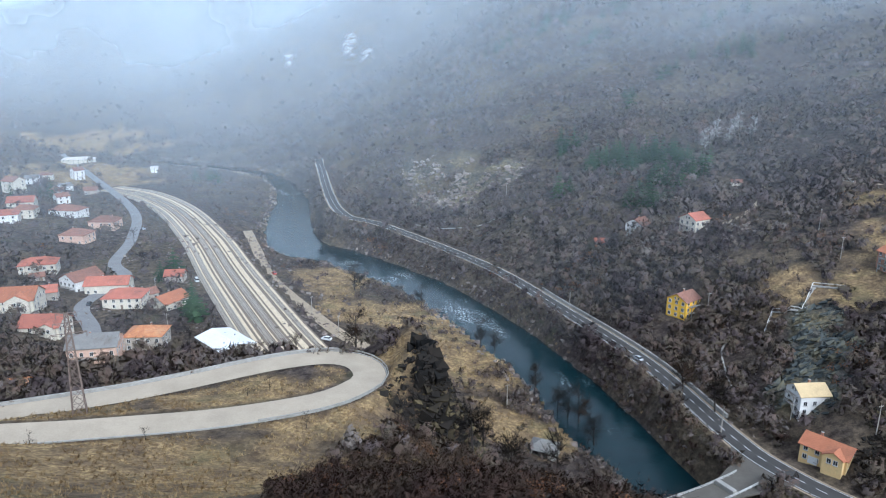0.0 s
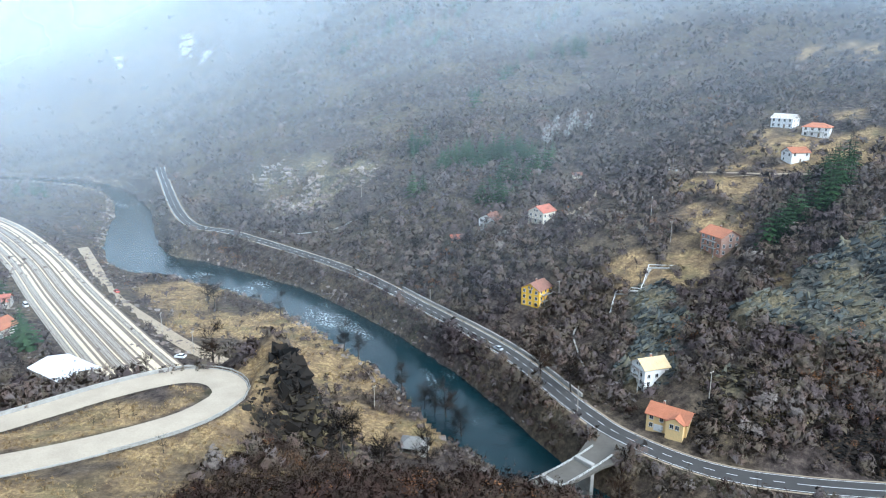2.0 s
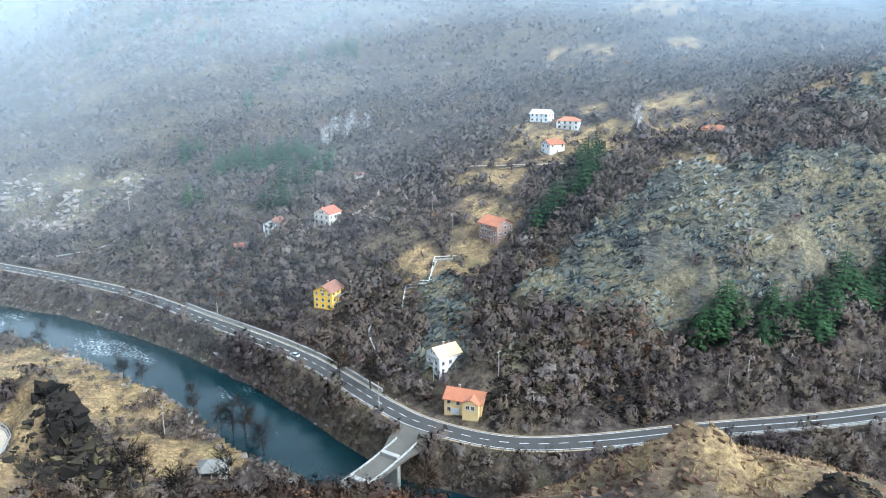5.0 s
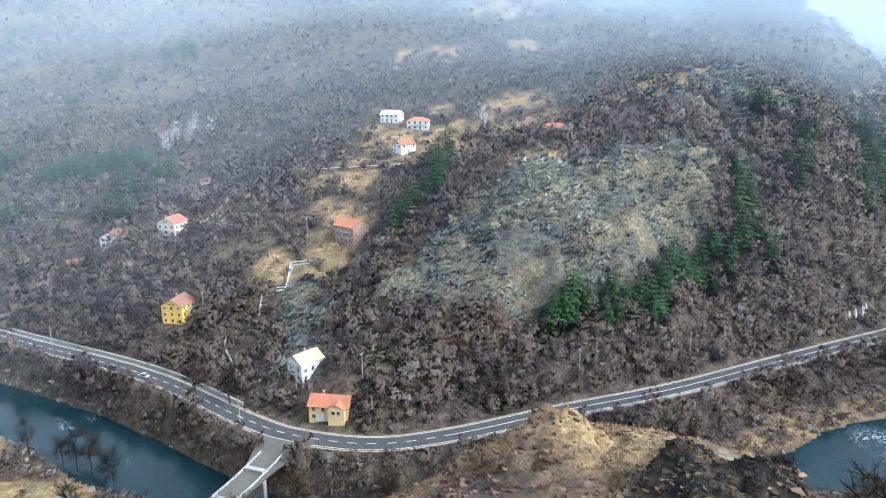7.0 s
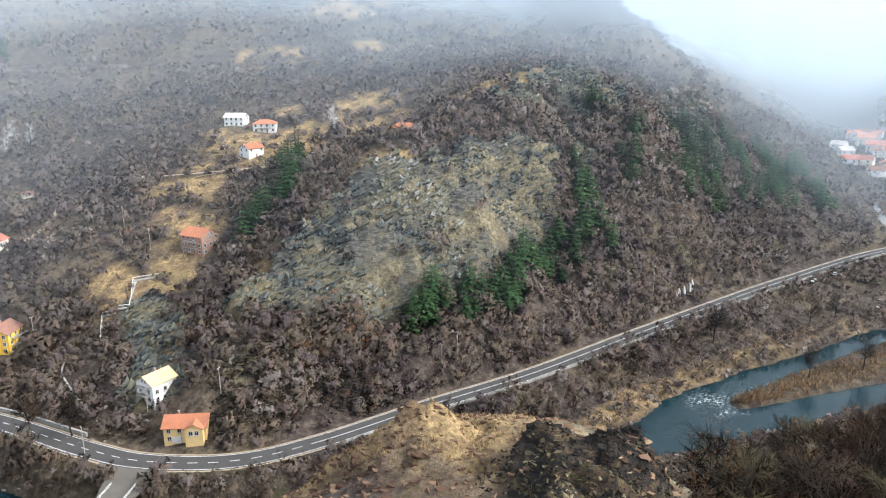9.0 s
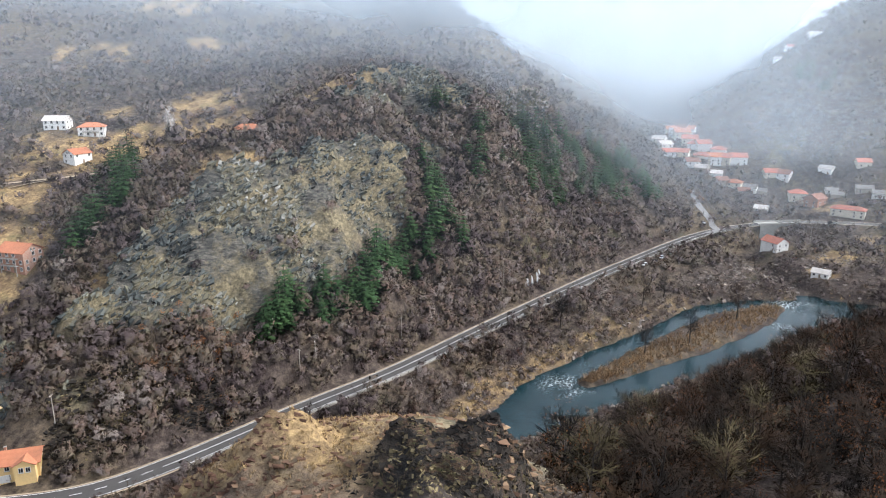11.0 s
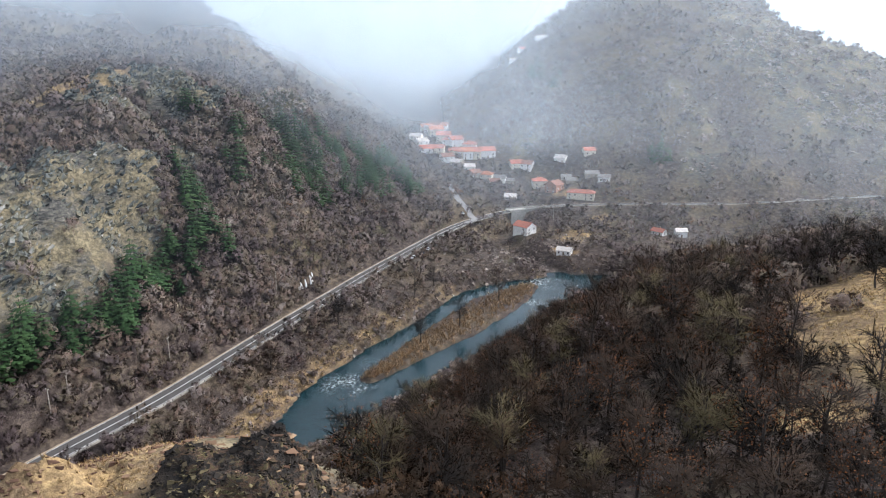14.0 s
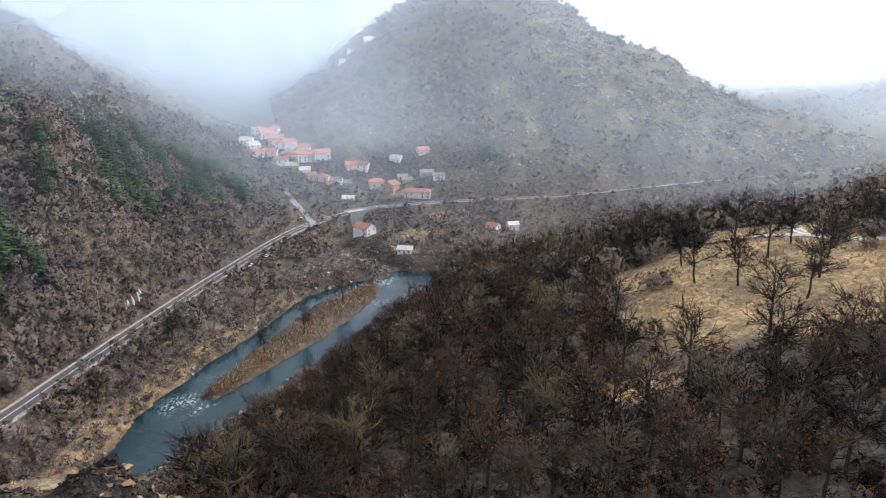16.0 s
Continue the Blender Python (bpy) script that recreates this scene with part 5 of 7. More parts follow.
def plant_near_brush():
    """Reddish bushes on the slope above the black cliff and round the near rocks."""
    rng = np.random.default_rng(15)
    x, y = ring_points(rng, 3000, 52, 150, -30, 16)
    ok, z = open_ground(x, y, 1.1, 0.8)
    ok &= x > np.interp(y, [52, 100, 140], [-34, -30, -12])
    pts = np.c_[x, y, z][ok]
    bush = [bare_plant(rng, 60, 2.8, 1.7, 0.1, False) for _ in range(5)] + [puff(rng, 90, 2.6, 1.6, 0.36, False) for _ in range(5)]
    scatter("brush", pts, bush, rng.uniform(0.5, 1.5, len(pts)), RED_TWIGS, rng, "reddish bare bushes above the cliff", "bushes")
    pick = pts[rng.uniform(size=len(pts)) < 0.16]
    scatter("leafy_brush", pick, [leaf_clump(rng, 70, 2.0, 1.3, 0.24) for _ in range(4)], rng.uniform(0.5, 1.2, len(pick)), RUSSET, rng, "bushes with dry russet leaves", "bushes")


def plant_russet():
    """Patches of bushes that kept their orange-brown leaves."""
    rng = np.random.default_rng(19)
    for cx, cy, r, n in ((161, 162, 7, 60), (172, 157, 5, 30), (70, 336, 10, 50), (60, 318, 7, 30), (128, 205, 5, 20), (10, 112, 7, 30), (-2, 100, 6, 25)):
        x, y = rng.normal(cx, r, n), rng.normal(cy, r * 0.8, n)
        ok, z = open_ground(x, y, 1.1, 1.1)
        near = math.hypot(cx, cy) < 140
        leafy = [leaf_clump(rng, 60, 2.2, 1.5, 0.2 if near else 0.34) for _ in range(4)]
        scatter("leafy_brush", np.c_[x, y, z][ok], leafy, rng.uniform(0.5, 1.1, ok.sum()), RUSSET, rng, "bushes with dry orange-brown leaves", "bushes")


def plant_spur():
    """The steep side of the wooded spur carries trees closer together in plan."""
    rng = np.random.default_rng(23)
    x, y = rng.uniform(290, 470, 3000), rng.uniform(70, 175, 3000)
    ok, z = open_ground(x, y, 0.6, 0.6)
    ok &= (z > 16) & (np.hypot(base_height(x + 3, y) - base_height(x, y), base_height(x, y + 3) - base_height(x, y)) > 1.2)
    scatter("woodland", np.c_[x, y, z][ok], [puff(rng, 30, 5.5, 2.8, 1.5, True, 1.3) for _ in range(6)], rng.uniform(0.6, 1.2, ok.sum()), TWIGS, rng, "leafless grey-brown trees on the steep spur", "woods")


plant_woods()
plant_spur()
plant_russet()
plant_near_brush()
plant_grass()

# ---- single trees ----


def tube(points, radii, sides=4):
    """A tapered tube along points, as triangles."""
    p = np.asarray(points, float)
    d = np.gradient(p, axis=0)
    d /= np.linalg.norm(d, axis=1)[:, None] + 1e-9
    ref = np.array([0.31, 0.87, 0.12])
    u = np.cross(d, ref)
    u /= np.linalg.norm(u, axis=1)[:, None] + 1e-9
    v = np.cross(d, u)
    ang = np.arange(sides) * 2 * math.pi / sides
    ring = p[:, None] + (u[:, None] * np.cos(ang)[None, :, None] + v[:, None] * np.sin(ang)[None, :, None]) * np.asarray(radii)[:, None, None]
    tris = []
    for k in range(len(p) - 1):
        for s in range(sides):
            n = (s + 1) % sides
            a, b, c, e = ring[k, s], ring[k, n], ring[k + 1, n], ring[k + 1, s]
            tris += [a, b, c, a, c, e]
    return np.array(tris)


def grow(rng, height, spread, limbs, twigs, crook=0.12, lean=0.0, low=0.28):
    """A leafless tree: stem with limbs for the trunk mesh, branches and twigs for the crown mesh."""
    k = 6
    t = np.linspace(0, 1, k)
    stem = np.c_[np.cumsum(rng.normal(0, crook * 0.4, (k, 2)), axis=0) * height * 0.12 + t[:, None] * lean * height, t * height * 0.82]
    stem[0, 2] = -0.5
    r0 = height * 0.022
    trunk = [tube(stem, r0 * (1 - 0.85 * t), 5)]
    crown = []
    for _ in range(limbs):
        s = rng.uniform(low, 0.98)
        base = np.array([np.interp(s, t, stem[:, c]) for c in range(3)])
        a = rng.uniform(0, 6.283)
        reach = spread * rng.uniform(0.5, 1.0) * (1.15 - 0.55 * s)
        n = 4
        q = np.linspace(0, 1, n)
        way = np.array([math.cos(a), math.sin(a)])
        limb = np.c_[base[:2] + q[:, None] * way * reach + np.cumsum(rng.normal(0, crook, (n, 2)), axis=0) * reach * 0.22 * (q[:, None] > 0), base[2] + q**0.8 * reach * rng.uniform(0.4, 1.1)]
        limb[:, 2] = np.minimum(limb[:, 2], height)
        trunk.append(tube(limb, r0 * 0.42 * (1 - s * 0.5) * (1 - 0.85 * q), 3))
        m = max(3, twigs // limbs)
        u = rng.uniform(0.25, 1.0, m)
        tb = np.stack([np.interp(u, q, limb[:, c]) for c in range(3)], 1)
        out = rng.normal(size=(m, 3)) * (1, 1, 0.7) + (way[0] * 0.7, way[1] * 0.7, 0.55)
        out /= np.linalg.norm(out, axis=1)[:, None]
        ln = rng.uniform(0.08, 0.2, m)[:, None] * height
        mid = tb + out * ln * 0.55
        crown.append(blades(rng, tb, tb + out * ln, np.full(m, height * 0.010), np.array([0, 0, height * 0.45])))
        fork = out + rng.normal(0, 0.55, (m, 3))
        crown.append(blades(rng, mid, mid + fork * ln * 0.6, np.full(m, height * 0.0075), np.array([0, 0, height * 0.45])))
        fork = out + rng.normal(0, 0.6, (m, 3))
        crown.append(blades(rng, mid, mid + fork * ln * 0.5, np.full(m, height * 0.0075), np.array([0, 0, height * 0.45])))
    return np.vstack(trunk), np.vstack(crown)


def tri_data(name, v, mat):
    me = bpy.data.meshes.new(name)
    n = len(v)
    me.vertices.add(n)
    me.vertices.foreach_set("co", np.asarray(v, np.float32).ravel())
    me.loops.add(n)
    me.loops.foreach_set("vertex_index", np.arange(n, dtype=np.int32))
    me.polygons.add(n // 3)
    me.polygons.foreach_set("loop_start", np.arange(0, n, 3, dtype=np.int32))
    me.materials.append(mat)
    me.update(calc_edges=True)
    return me


def tree(seed, height, spread, limbs, twigs, label, twig_mat=None, crook=0.12, lean=0.0, low=0.28, leaves=0):
    rng = np.random.default_rng(seed)
    trunk, crown = grow(rng, height, spread, limbs, twigs, crook, lean, low)
    root = new("tree")
    tagged(root, label, "tree")
    part("trunk", tri_data("trunk", trunk, BARK), root)
    crown, n = outward(crown)
    soften(part("crown", tri_data("crown", crown, twig_mat or DARK_TWIGS), root).data, n)
    if leaves:
        part("leaves", tri_data("leaves", leaf_clump(rng, leaves, height * 0.75, spread * 0.8, 0.22) + (0, 0, height * 0.2), RUSSET), root, label="dry russet leaves")
    return root


def pine(seed, height, spread, label):
    """A conifer with whorls of drooping branches."""
    rng = np.random.default_rng(seed)
    root = new("conifer")
    tagged(root, label, "tree")
    part("trunk", tri_data("trunk", tube([(0, 0, -0.6), (0, 0, height * 0.5), (0, 0, height * 0.97)], (height * 0.018, height * 0.012, 0.02), 5), BARK), root)
    out = []
    n = 9
    for k in range(n):
        s = k / (n - 1)
        zc = height * (0.1 + 0.86 * s)
        reach = spread * (1.02 - s) ** 0.8 * rng.uniform(0.8, 1.1)
        for a in np.arange(6) * 1.047 + rng.uniform(0, 1):
            a += rng.normal(0, 0.15)
            rr = reach * rng.uniform(0.7, 1.15)
            way, side = np.array([math.cos(a), math.sin(a), 0]), np.array([-math.sin(a), math.cos(a), 0])
            base, tip = np.array([0, 0, zc]), np.array([0, 0, zc - rr * 0.28]) + way * rr
            for f in (0.4, 0.72, 1.0):
                c = base + (tip - base) * f
                w = rr * 0.42 * (1.15 - 0.6 * f)
                up = np.array([0, 0, rng.uniform(-0.12, 0.1) * rr])
                out += [base + (tip - base) * (f - 0.33), c - side * w + up, c + way * rr * 0.1, base + (tip - base) * (f - 0.33), c + way * rr * 0.1, c + side * w + up]
    out, n = outward(np.array(out), 0.5)
    soften(part("crown", tri_data("crown", out, NEEDLES), root).data, n)
    return root


def on_land(x, y):
    return float(land(np.array([float(x)]), np.array([float(y)]))[0][0])


def plant_copies(first, places, rng, lo=0.8, hi=1.2, group=""):
    """The first tree stands at the first place, copies at the others."""
    p = np.array(places, float)
    heights = land(p[:, 0], p[:, 1])[0]
    for k, (x, y) in enumerate(places):
        s = rng.uniform(lo, hi)
        m = pose(x, y, float(heights[k]), rng.uniform(-3, 3), rng.uniform(-3, 3), rng.uniform(0, 360))
        ob = first[k % len(first)]
        if k < len(first):
            ob.matrix_basis = m
        else:
            ob = copy_thing(ob, m)
        ob.scale = (s, s, s * rng.uniform(0.9, 1.1))
        if group:
            tagged(ob, group=group)


rng = random.Random(4)
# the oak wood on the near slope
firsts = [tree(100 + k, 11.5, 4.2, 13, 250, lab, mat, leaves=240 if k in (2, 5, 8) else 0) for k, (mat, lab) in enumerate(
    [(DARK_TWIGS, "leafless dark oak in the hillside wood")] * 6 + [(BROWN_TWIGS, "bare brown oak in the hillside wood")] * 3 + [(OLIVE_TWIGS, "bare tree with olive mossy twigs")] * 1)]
spots = []
nrng = np.random.default_rng(12)
for _ in range(9000):
    a, r = nrng.uniform(-136, -78), math.sqrt(nrng.uniform(57**2, 256**2))
    x, y = -math.sin(radians(a)) * r, math.cos(radians(a)) * r
    if any((x - p) ** 2 + (y - q) ** 2 < 4.6**2 for p, q in spots):
        continue
    spots.append((x, y))
sx, sy = np.array(spots).T
ok, sz = open_ground(sx, sy, 0.4, 0.4)
keep = ok & (sz > 8) & ~((sx > 216) & (sz < 22)) & ~((inside(sx * 1.2, sy * 1.2, CLEARING) > -3) & (nrng.uniform(size=len(sx)) < 0.8))
spots = [s for s, k in zip(spots, keep) if k]
spots.sort(key=lambda s: math.hypot(*s))
plant_copies(firsts, spots[:300], rng, 0.65, 1.15, "oak wood")
rest = np.array(spots[300:]).reshape(-1, 2)
rest = np.c_[rest, land(rest[:, 0], rest[:, 1])[0]]
if len(rest):
    both = [np.vstack(grow(np.random.default_rng(300 + k), 11, 4.0, 7, 60)) for k in range(4)]
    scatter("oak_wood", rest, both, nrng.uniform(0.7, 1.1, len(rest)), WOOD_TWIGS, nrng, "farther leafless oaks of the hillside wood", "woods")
under = nrng.uniform(-136, -76, 4400), np.sqrt(nrng.uniform(48**2, 250**2, 4400))
ux, uy = -np.sin(np.radians(under[0])) * under[1], np.cos(np.radians(under[0])) * under[1]
ok, uz = open_ground(ux, uy, 0.4, 0.4)
ok &= uz > 3
upts = np.c_[ux, uy, uz][ok]
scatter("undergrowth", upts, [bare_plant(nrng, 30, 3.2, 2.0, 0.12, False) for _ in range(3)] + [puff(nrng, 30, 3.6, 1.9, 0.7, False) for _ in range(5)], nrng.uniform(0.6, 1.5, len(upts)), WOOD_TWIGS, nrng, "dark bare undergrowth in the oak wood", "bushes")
lp = upts[(fbm(upts[:, 0], upts[:, 1], 14, 2, 93) > 0.16)]
scatter("leafy_undergrowth", lp, [leaf_clump(nrng, 44, 2.4, 1.5, 0.26) for _ in range(5)], nrng.uniform(0.5, 1.2, len(lp)), RUSSET, nrng, "undergrowth with dry russet leaves", "bushes")

willow = tree(870, 10.5, 4.4, 16, 420, "broad bare tree with olive mossy twigs", OLIVE_TWIGS, low=0.2)
plant_copies([willow], [(79, -2), (71, -24)], rng, 0.95, 1.05, "olive trees")

# conifers
FAR_NEEDLES = plant_material("far_pine_needles", [(0.02, 0.045, 0.022), (0.035, 0.07, 0.033), (0.06, 0.095, 0.045)])
pines = [pine(500 + k, 12, 4.3, "dark green conifer on the slope") for k in range(5)]
stands = [(251, 277, 6, 6, 7), (223, 251, 7, 7, 8), (240, 268, 7, 6, 8), (213, 238, 7, 6, 8), (201, 233, 6, 6, 7), (190, 232, 5, 5, 6), (181, 227, 4, 4, 5), (187, 146, 6, 4, 6), (197, 143, 6, 4, 7), (207, 137, 6, 4, 8), (218, 132, 6, 5, 9), (230, 130, 7, 5, 9), (245, 130, 7, 5, 9),
          (260, 131, 7, 5, 8), (272, 124, 6, 5, 8), (285, 127, 7, 5, 7), (297, 131, 6, 5, 5), (350, 154, 8, 6, 7), (415, 148, 7, 6, 5), (405, 132, 9, 7, 8), (412, 122, 10, 8, 18), (427, 111, 12, 7, 20), (450, 102, 12, 8, 20), (482, 92, 12, 8, 14), (488, 74, 10, 8, 14), (487, 56, 8, 7, 10),
          (403, 108, 10, 8, 18), (428, 90, 12, 8, 18), (388, 102, 8, 7, 12), (450, 77, 10, 8, 14)]
stands += [(109, 372, 12, 8, 11), (122, 400, 14, 8, 10), (147, 410, 14, 8, 13), (140, 455, 18, 12, 22), (120, 478, 14, 12, 14), (70, 420, 8, 8, 3), (147, 581, 10, 10, 4), (263, 628, 36, 16, 16), (151, 732, 30, 12, 8), (120, 790, 60, 14, 10),
           (605, -143, 16, 10, 8), (790, -50, 50, 16, 14), (-335, 502, 11, 11, 3), (-304, 524, 8, 8, 2), (-354, 526, 11, 11, 3), (-140, 337, 4, 4, 2), (-105, 281, 4, 4, 2), (-230, 675, 19, 14, 5)]
stands += [(339, 125, 12, 7, 10), (508, 76, 14, 8, 10), (370, 112, 14, 8, 10), (460, 80, 16, 8, 12), (293, 133, 5, 5, 6), (286, 120, 6, 5, 7), (97, 533, 14, 10, 8), (107, 477, 12, 10, 12), (118, 446, 12, 10, 14), (149, 430, 12, 10, 14), (193, 619, 16, 12, 5), (89, 792, 40, 16, 10), (129, 775, 40, 16, 8), (278, 712, 40, 16, 7)]
where = []
for cx, cy, rx, ry, n in stands:
    for _ in range(n):
        where.append((cx + rng.gauss(0, rx * 0.55), cy + rng.gauss(0, ry * 0.55)))
where.sort(key=lambda p: math.hypot(*p) + (900 if p[0] < 0 else 0))
plant_copies(pines, where[:290], rng, 0.75, 1.5, "conifers")
far = np.array(where[290:])
far = np.c_[far, land(far[:, 0], far[:, 1])[0]]
forms = []
for ob in pines:
    pieces = []
    for child in ob.children:
        flat = np.zeros(len(child.data.vertices) * 3)
        child.data.vertices.foreach_get("co", flat)
        pieces.append(flat.reshape(-1, 3))
    forms.append(np.vstack(pieces))
scatter("conifer_wood", far, forms, nrng.uniform(0.9, 1.6, len(far)), FAR_NEEDLES, nrng, "far dark green conifers on the misty slopes", "woods")

# dark trees on the river bank and in the meadow
river_trees = [tree(700 + k, 16, 4.6, 15, 300, "tall bare tree on the river bank", crook=0.15) for k in range(4)]
plant_copies(river_trees, [(43.9, 220.1), (47.2, 216), (50, 202.5), (41.2, 224.1), (35.1, 240.3), (16.2, 280.8), (21.6, 271.4), (-43.2, 345.6), (-47.2, 353.7), (10.8, 159.3), (16.2, 145.8), (81, 213.3), (89.1, 205.2), (-10.8, 332.1), (6.8, 135), (18.9, 168.8),
                          (32.4, 172.8), (183.6, 97.2), (243, 83.7), (290.2, 67.5), (353.7, 29.7), (337.5, 37.8), (81, 151.2), (101.2, 135), (118.8, 128.2), (-27, 199.8), (40.5, 405), (60.8, 353.7), (-54, 472.5), (-83.7, 459), (307.8, 13.5), (286.2, 29.7), (348.3, -5.4)], rng, 0.75, 1.1, "river trees")
oak = tree(801, 11, 6, 14, 420, "crooked spreading oak in the clearing", crook=0.3, low=0.3)
plant_copies([oak], [(108, -71.6), (121.5, -86.4), (151.2, -83.7), (118, -69), (136, -76), (101, -82), (128, -96), (112, -92), (93, -74), (142, -92)], rng, 0.95, 1.05, "clearing oaks")
birch = tree(820, 18, 2.2, 10, 160, "pale bare poplar on the far slope", twig_mat=surface("pale_bark", (0.5, 0.47, 0.44), (0.36, 0.34, 0.32), 2, 0.9, 8, 0), low=0.15)
plant_copies([birch], [(166 + 5 * k, 446 + 4 * (k % 3)) for k in range(7)] + [(289, 286), (294, 290)], rng, 0.8, 1.1, "pale poplars")
small = [tree(840 + k, 4.2, 1.5, 8, 60, "young bare tree in the dry grass") for k in range(2)]
plant_copies(small, [(-38.5, 152.6), (-46.6, 151.2), (-29.7, 136.4), (-59.4, 124.2), (-81, 121.5), (-41.9, 153.9), (-18.9, 129.6)], rng, 0.5, 1.1, "young trees")
garden = [tree(860 + k, 8, 3.8, 11, 160, "bare garden tree among the houses") for k in range(3)]
plant_copies(garden, [(-135, 222.8), (-116.1, 216), (-102.6, 232.2), (-94.5, 240.3), (-151.2, 264.6), (-129.6, 276.8), (-189, 297), (-159.3, 353.7), (-202.5, 364.5), (-186.3, 405), (-229.5, 405), (-256.5, 445.5), (-243, 486), (-290.2, 472.5), (-118.8, 310.5), (-108, 270), (-141.8, 202.5), (-128.2, 197.1),
                      (445.5, -13.5), (475.2, -40.5), (445.5, -67.5), (502.2, -67.5), (472.5, -94.5), (567, -33.8), (600.8, 6.8), (614.2, -13.5), (445.5, -108), (546.8, 0), (81, 321.3), (128.2, 313.2), (141.8, 303.8), (276.8, 303.8), (249.8, 313.2), (290.2, 222.8), (243, 216), (229.5, 205.2)], rng, 0.7, 1.2, "garden trees")

# ---- rock faces: slabs and blocks that stand out of the slopes ----
STONE = plant_material("grey_schist", [(0.018, 0.02, 0.02), (0.045, 0.051, 0.05), (0.085, 0.094, 0.09), (0.13, 0.118, 0.078), (0.10, 0.106, 0.092), (0.24, 0.235, 0.21)])
BLACK_STONE = plant_material("black_schist", [(0.007, 0.007, 0.007), (0.016, 0.015, 0.014), (0.028, 0.023, 0.019), (0.02, 0.018, 0.016), (0.075, 0.06, 0.034), (0.20, 0.165, 0.09)])
BROWN_STONE = plant_material("brown_schist", [(0.05, 0.028, 0.02), (0.11, 0.066, 0.045), (0.2, 0.135, 0.085), (0.34, 0.25, 0.15)])
PALE_STONE = plant_material("pale_limestone", [(0.10, 0.08, 0.07), (0.18, 0.145, 0.125), (0.21, 0.185, 0.165), (0.33, 0.28, 0.235)])


def slab(rng, flat=0.45, length=1.0, rise=0.0):
    """A broken block: a box with pushed corners, tilted along the bedding."""
    c = np.array([(x, y, z) for z in (-1, 1) for y in (-1, 1) for x in (-1, 1)], float) * (length, 0.75, flat)
    c *= rng.uniform(0.45, 1.15, (8, 1))
    c += rng.normal(0, 0.16, (8, 3))
    a = rng.normal(0.5, 0.25)
    rot = np.array([[1, 0, 0], [0, math.cos(a), -math.sin(a)], [0, math.sin(a), math.cos(a)]])
    c = c @ rot.T
    c[:, 2] += rise * c[:, 0]
    q = [(0, 2, 3, 1), (4, 5, 7, 6), (0, 1, 5, 4), (2, 6, 7, 3), (0, 4, 6, 2), (1, 3, 7, 5)]
    return np.array([c[i] for a, b, d, e in q for i in (a, b, d, a, d, e)])


def rock_field(name, places, n, size, mat, seed, label, flat=0.45, least=0.45, patch=-0.3, length=1.0, rise=0.0, heading=None):
    rng = np.random.default_rng(seed)
    pts = []
    for cx, cy, r in places:
        k = max(4, int(n * r * r / sum(q[2] ** 2 for q in places)))
        a, d = rng.uniform(0, 6.283, k), r * np.sqrt(rng.uniform(0, 1, k)) * 1.1
        pts.append(np.c_[cx + d * np.cos(a), cy + d * np.sin(a)])
    p = np.vstack(pts)
    z, grass, rock = land(p[:, 0], p[:, 1])
    ok = (rock > least) & (grass < 0.8 + (least < 0)) & (fbm(p[:, 0], p[:, 1], 24, 3, seed) > patch)
    p = np.c_[p, z - 0.1][ok]
    sc = size * np.clip(np.exp(rng.normal(0, 0.45, len(p))), 0.3, 1.9)
    return scatter(name, p, [slab(rng, flat, length, rise) for _ in range(14)], sc, mat, rng, label, "rocks", False, heading)


near_rock = [p for p in BLACK if 30 < p[0] < 80]
dark_ledge = [p for p in BLACK if p[0] > 100]
black = [p for p in BLACK if p[0] < 30]
crag = [p for p in ROCK if math.hypot(*p[:2]) > 89 and p[0] > 16 and math.hypot(*p[:2]) < 472 and p[1] < 270]
east = [p for p in ROCK if p[0] > 540]
west = [p for p in ROCK if 470 < p[1] < 900]
high = [p for p in ROCK if p[1] > 900]
WHITE_STONE = plant_material("white_limestone", [(0.22, 0.22, 0.22), (0.38, 0.38, 0.37)])
rock_field("white_cliffs", high, 420, 2.2, WHITE_STONE, 37, "white rock streaks on the far mountain", 0.6, 0.2)
rock_field("crag_rocks", crag + [(212, 165, 78)], 34000, 0.56, STONE, 31, "jagged grey schist ledges on the steep face", 0.6, 0.35, -0.25, 1.6, 0.5, -14)
rock_field("near_rocks", near_rock, 4200, 0.17, BLACK_STONE, 32, "black broken schist on the near outcrop", 0.3, -1.0, -2.0)
rock_field("near_ledges", [(48, 38, 16), (40, 46, 12), (56, 34, 8), (50, 18, 8)], 4200, 0.19, BROWN_STONE, 36, "brown ledges in the dry grass of the outcrop", 0.5, -1.0, -0.15, 1.3, 0.2, 120)
rock_field("black_cliff", black, 900, 0.6, BLACK_STONE, 33, "black broken cliff below the hairpin bend", 0.6, -1.0, -2.0)
# the upright black face below the bend
rg = np.random.default_rng(39)
u = rg.uniform(0, 1, 260)
fx, fy = np.interp(u, [0, 0.4, 0.8, 1], [-5, -3, 0, 4]) + rg.normal(0, 1.6, 260), 176 - 27 * u + rg.normal(0, 1.6, 260)
scatter("black_face", np.c_[fx, fy, land(fx, fy)[0] + rg.uniform(-2.6, -0.6, 260)], [slab(rg, 1.35, 0.8) for _ in range(12)], rg.uniform(0.8, 2.1, 260), BLACK_STONE, rg, "upright black rock face below the hairpin bend", "rocks", False, 15)
rock_field("dark_ledges", dark_ledge, 2200, 0.55, BLACK_STONE, 38, "dark schist ledges above the road", 0.35, -1.0, -0.1)
rock_field("east_cliffs", east, 9000, 1.3, PALE_STONE, 34, "pale rock faces on the far mountain", 0.4)
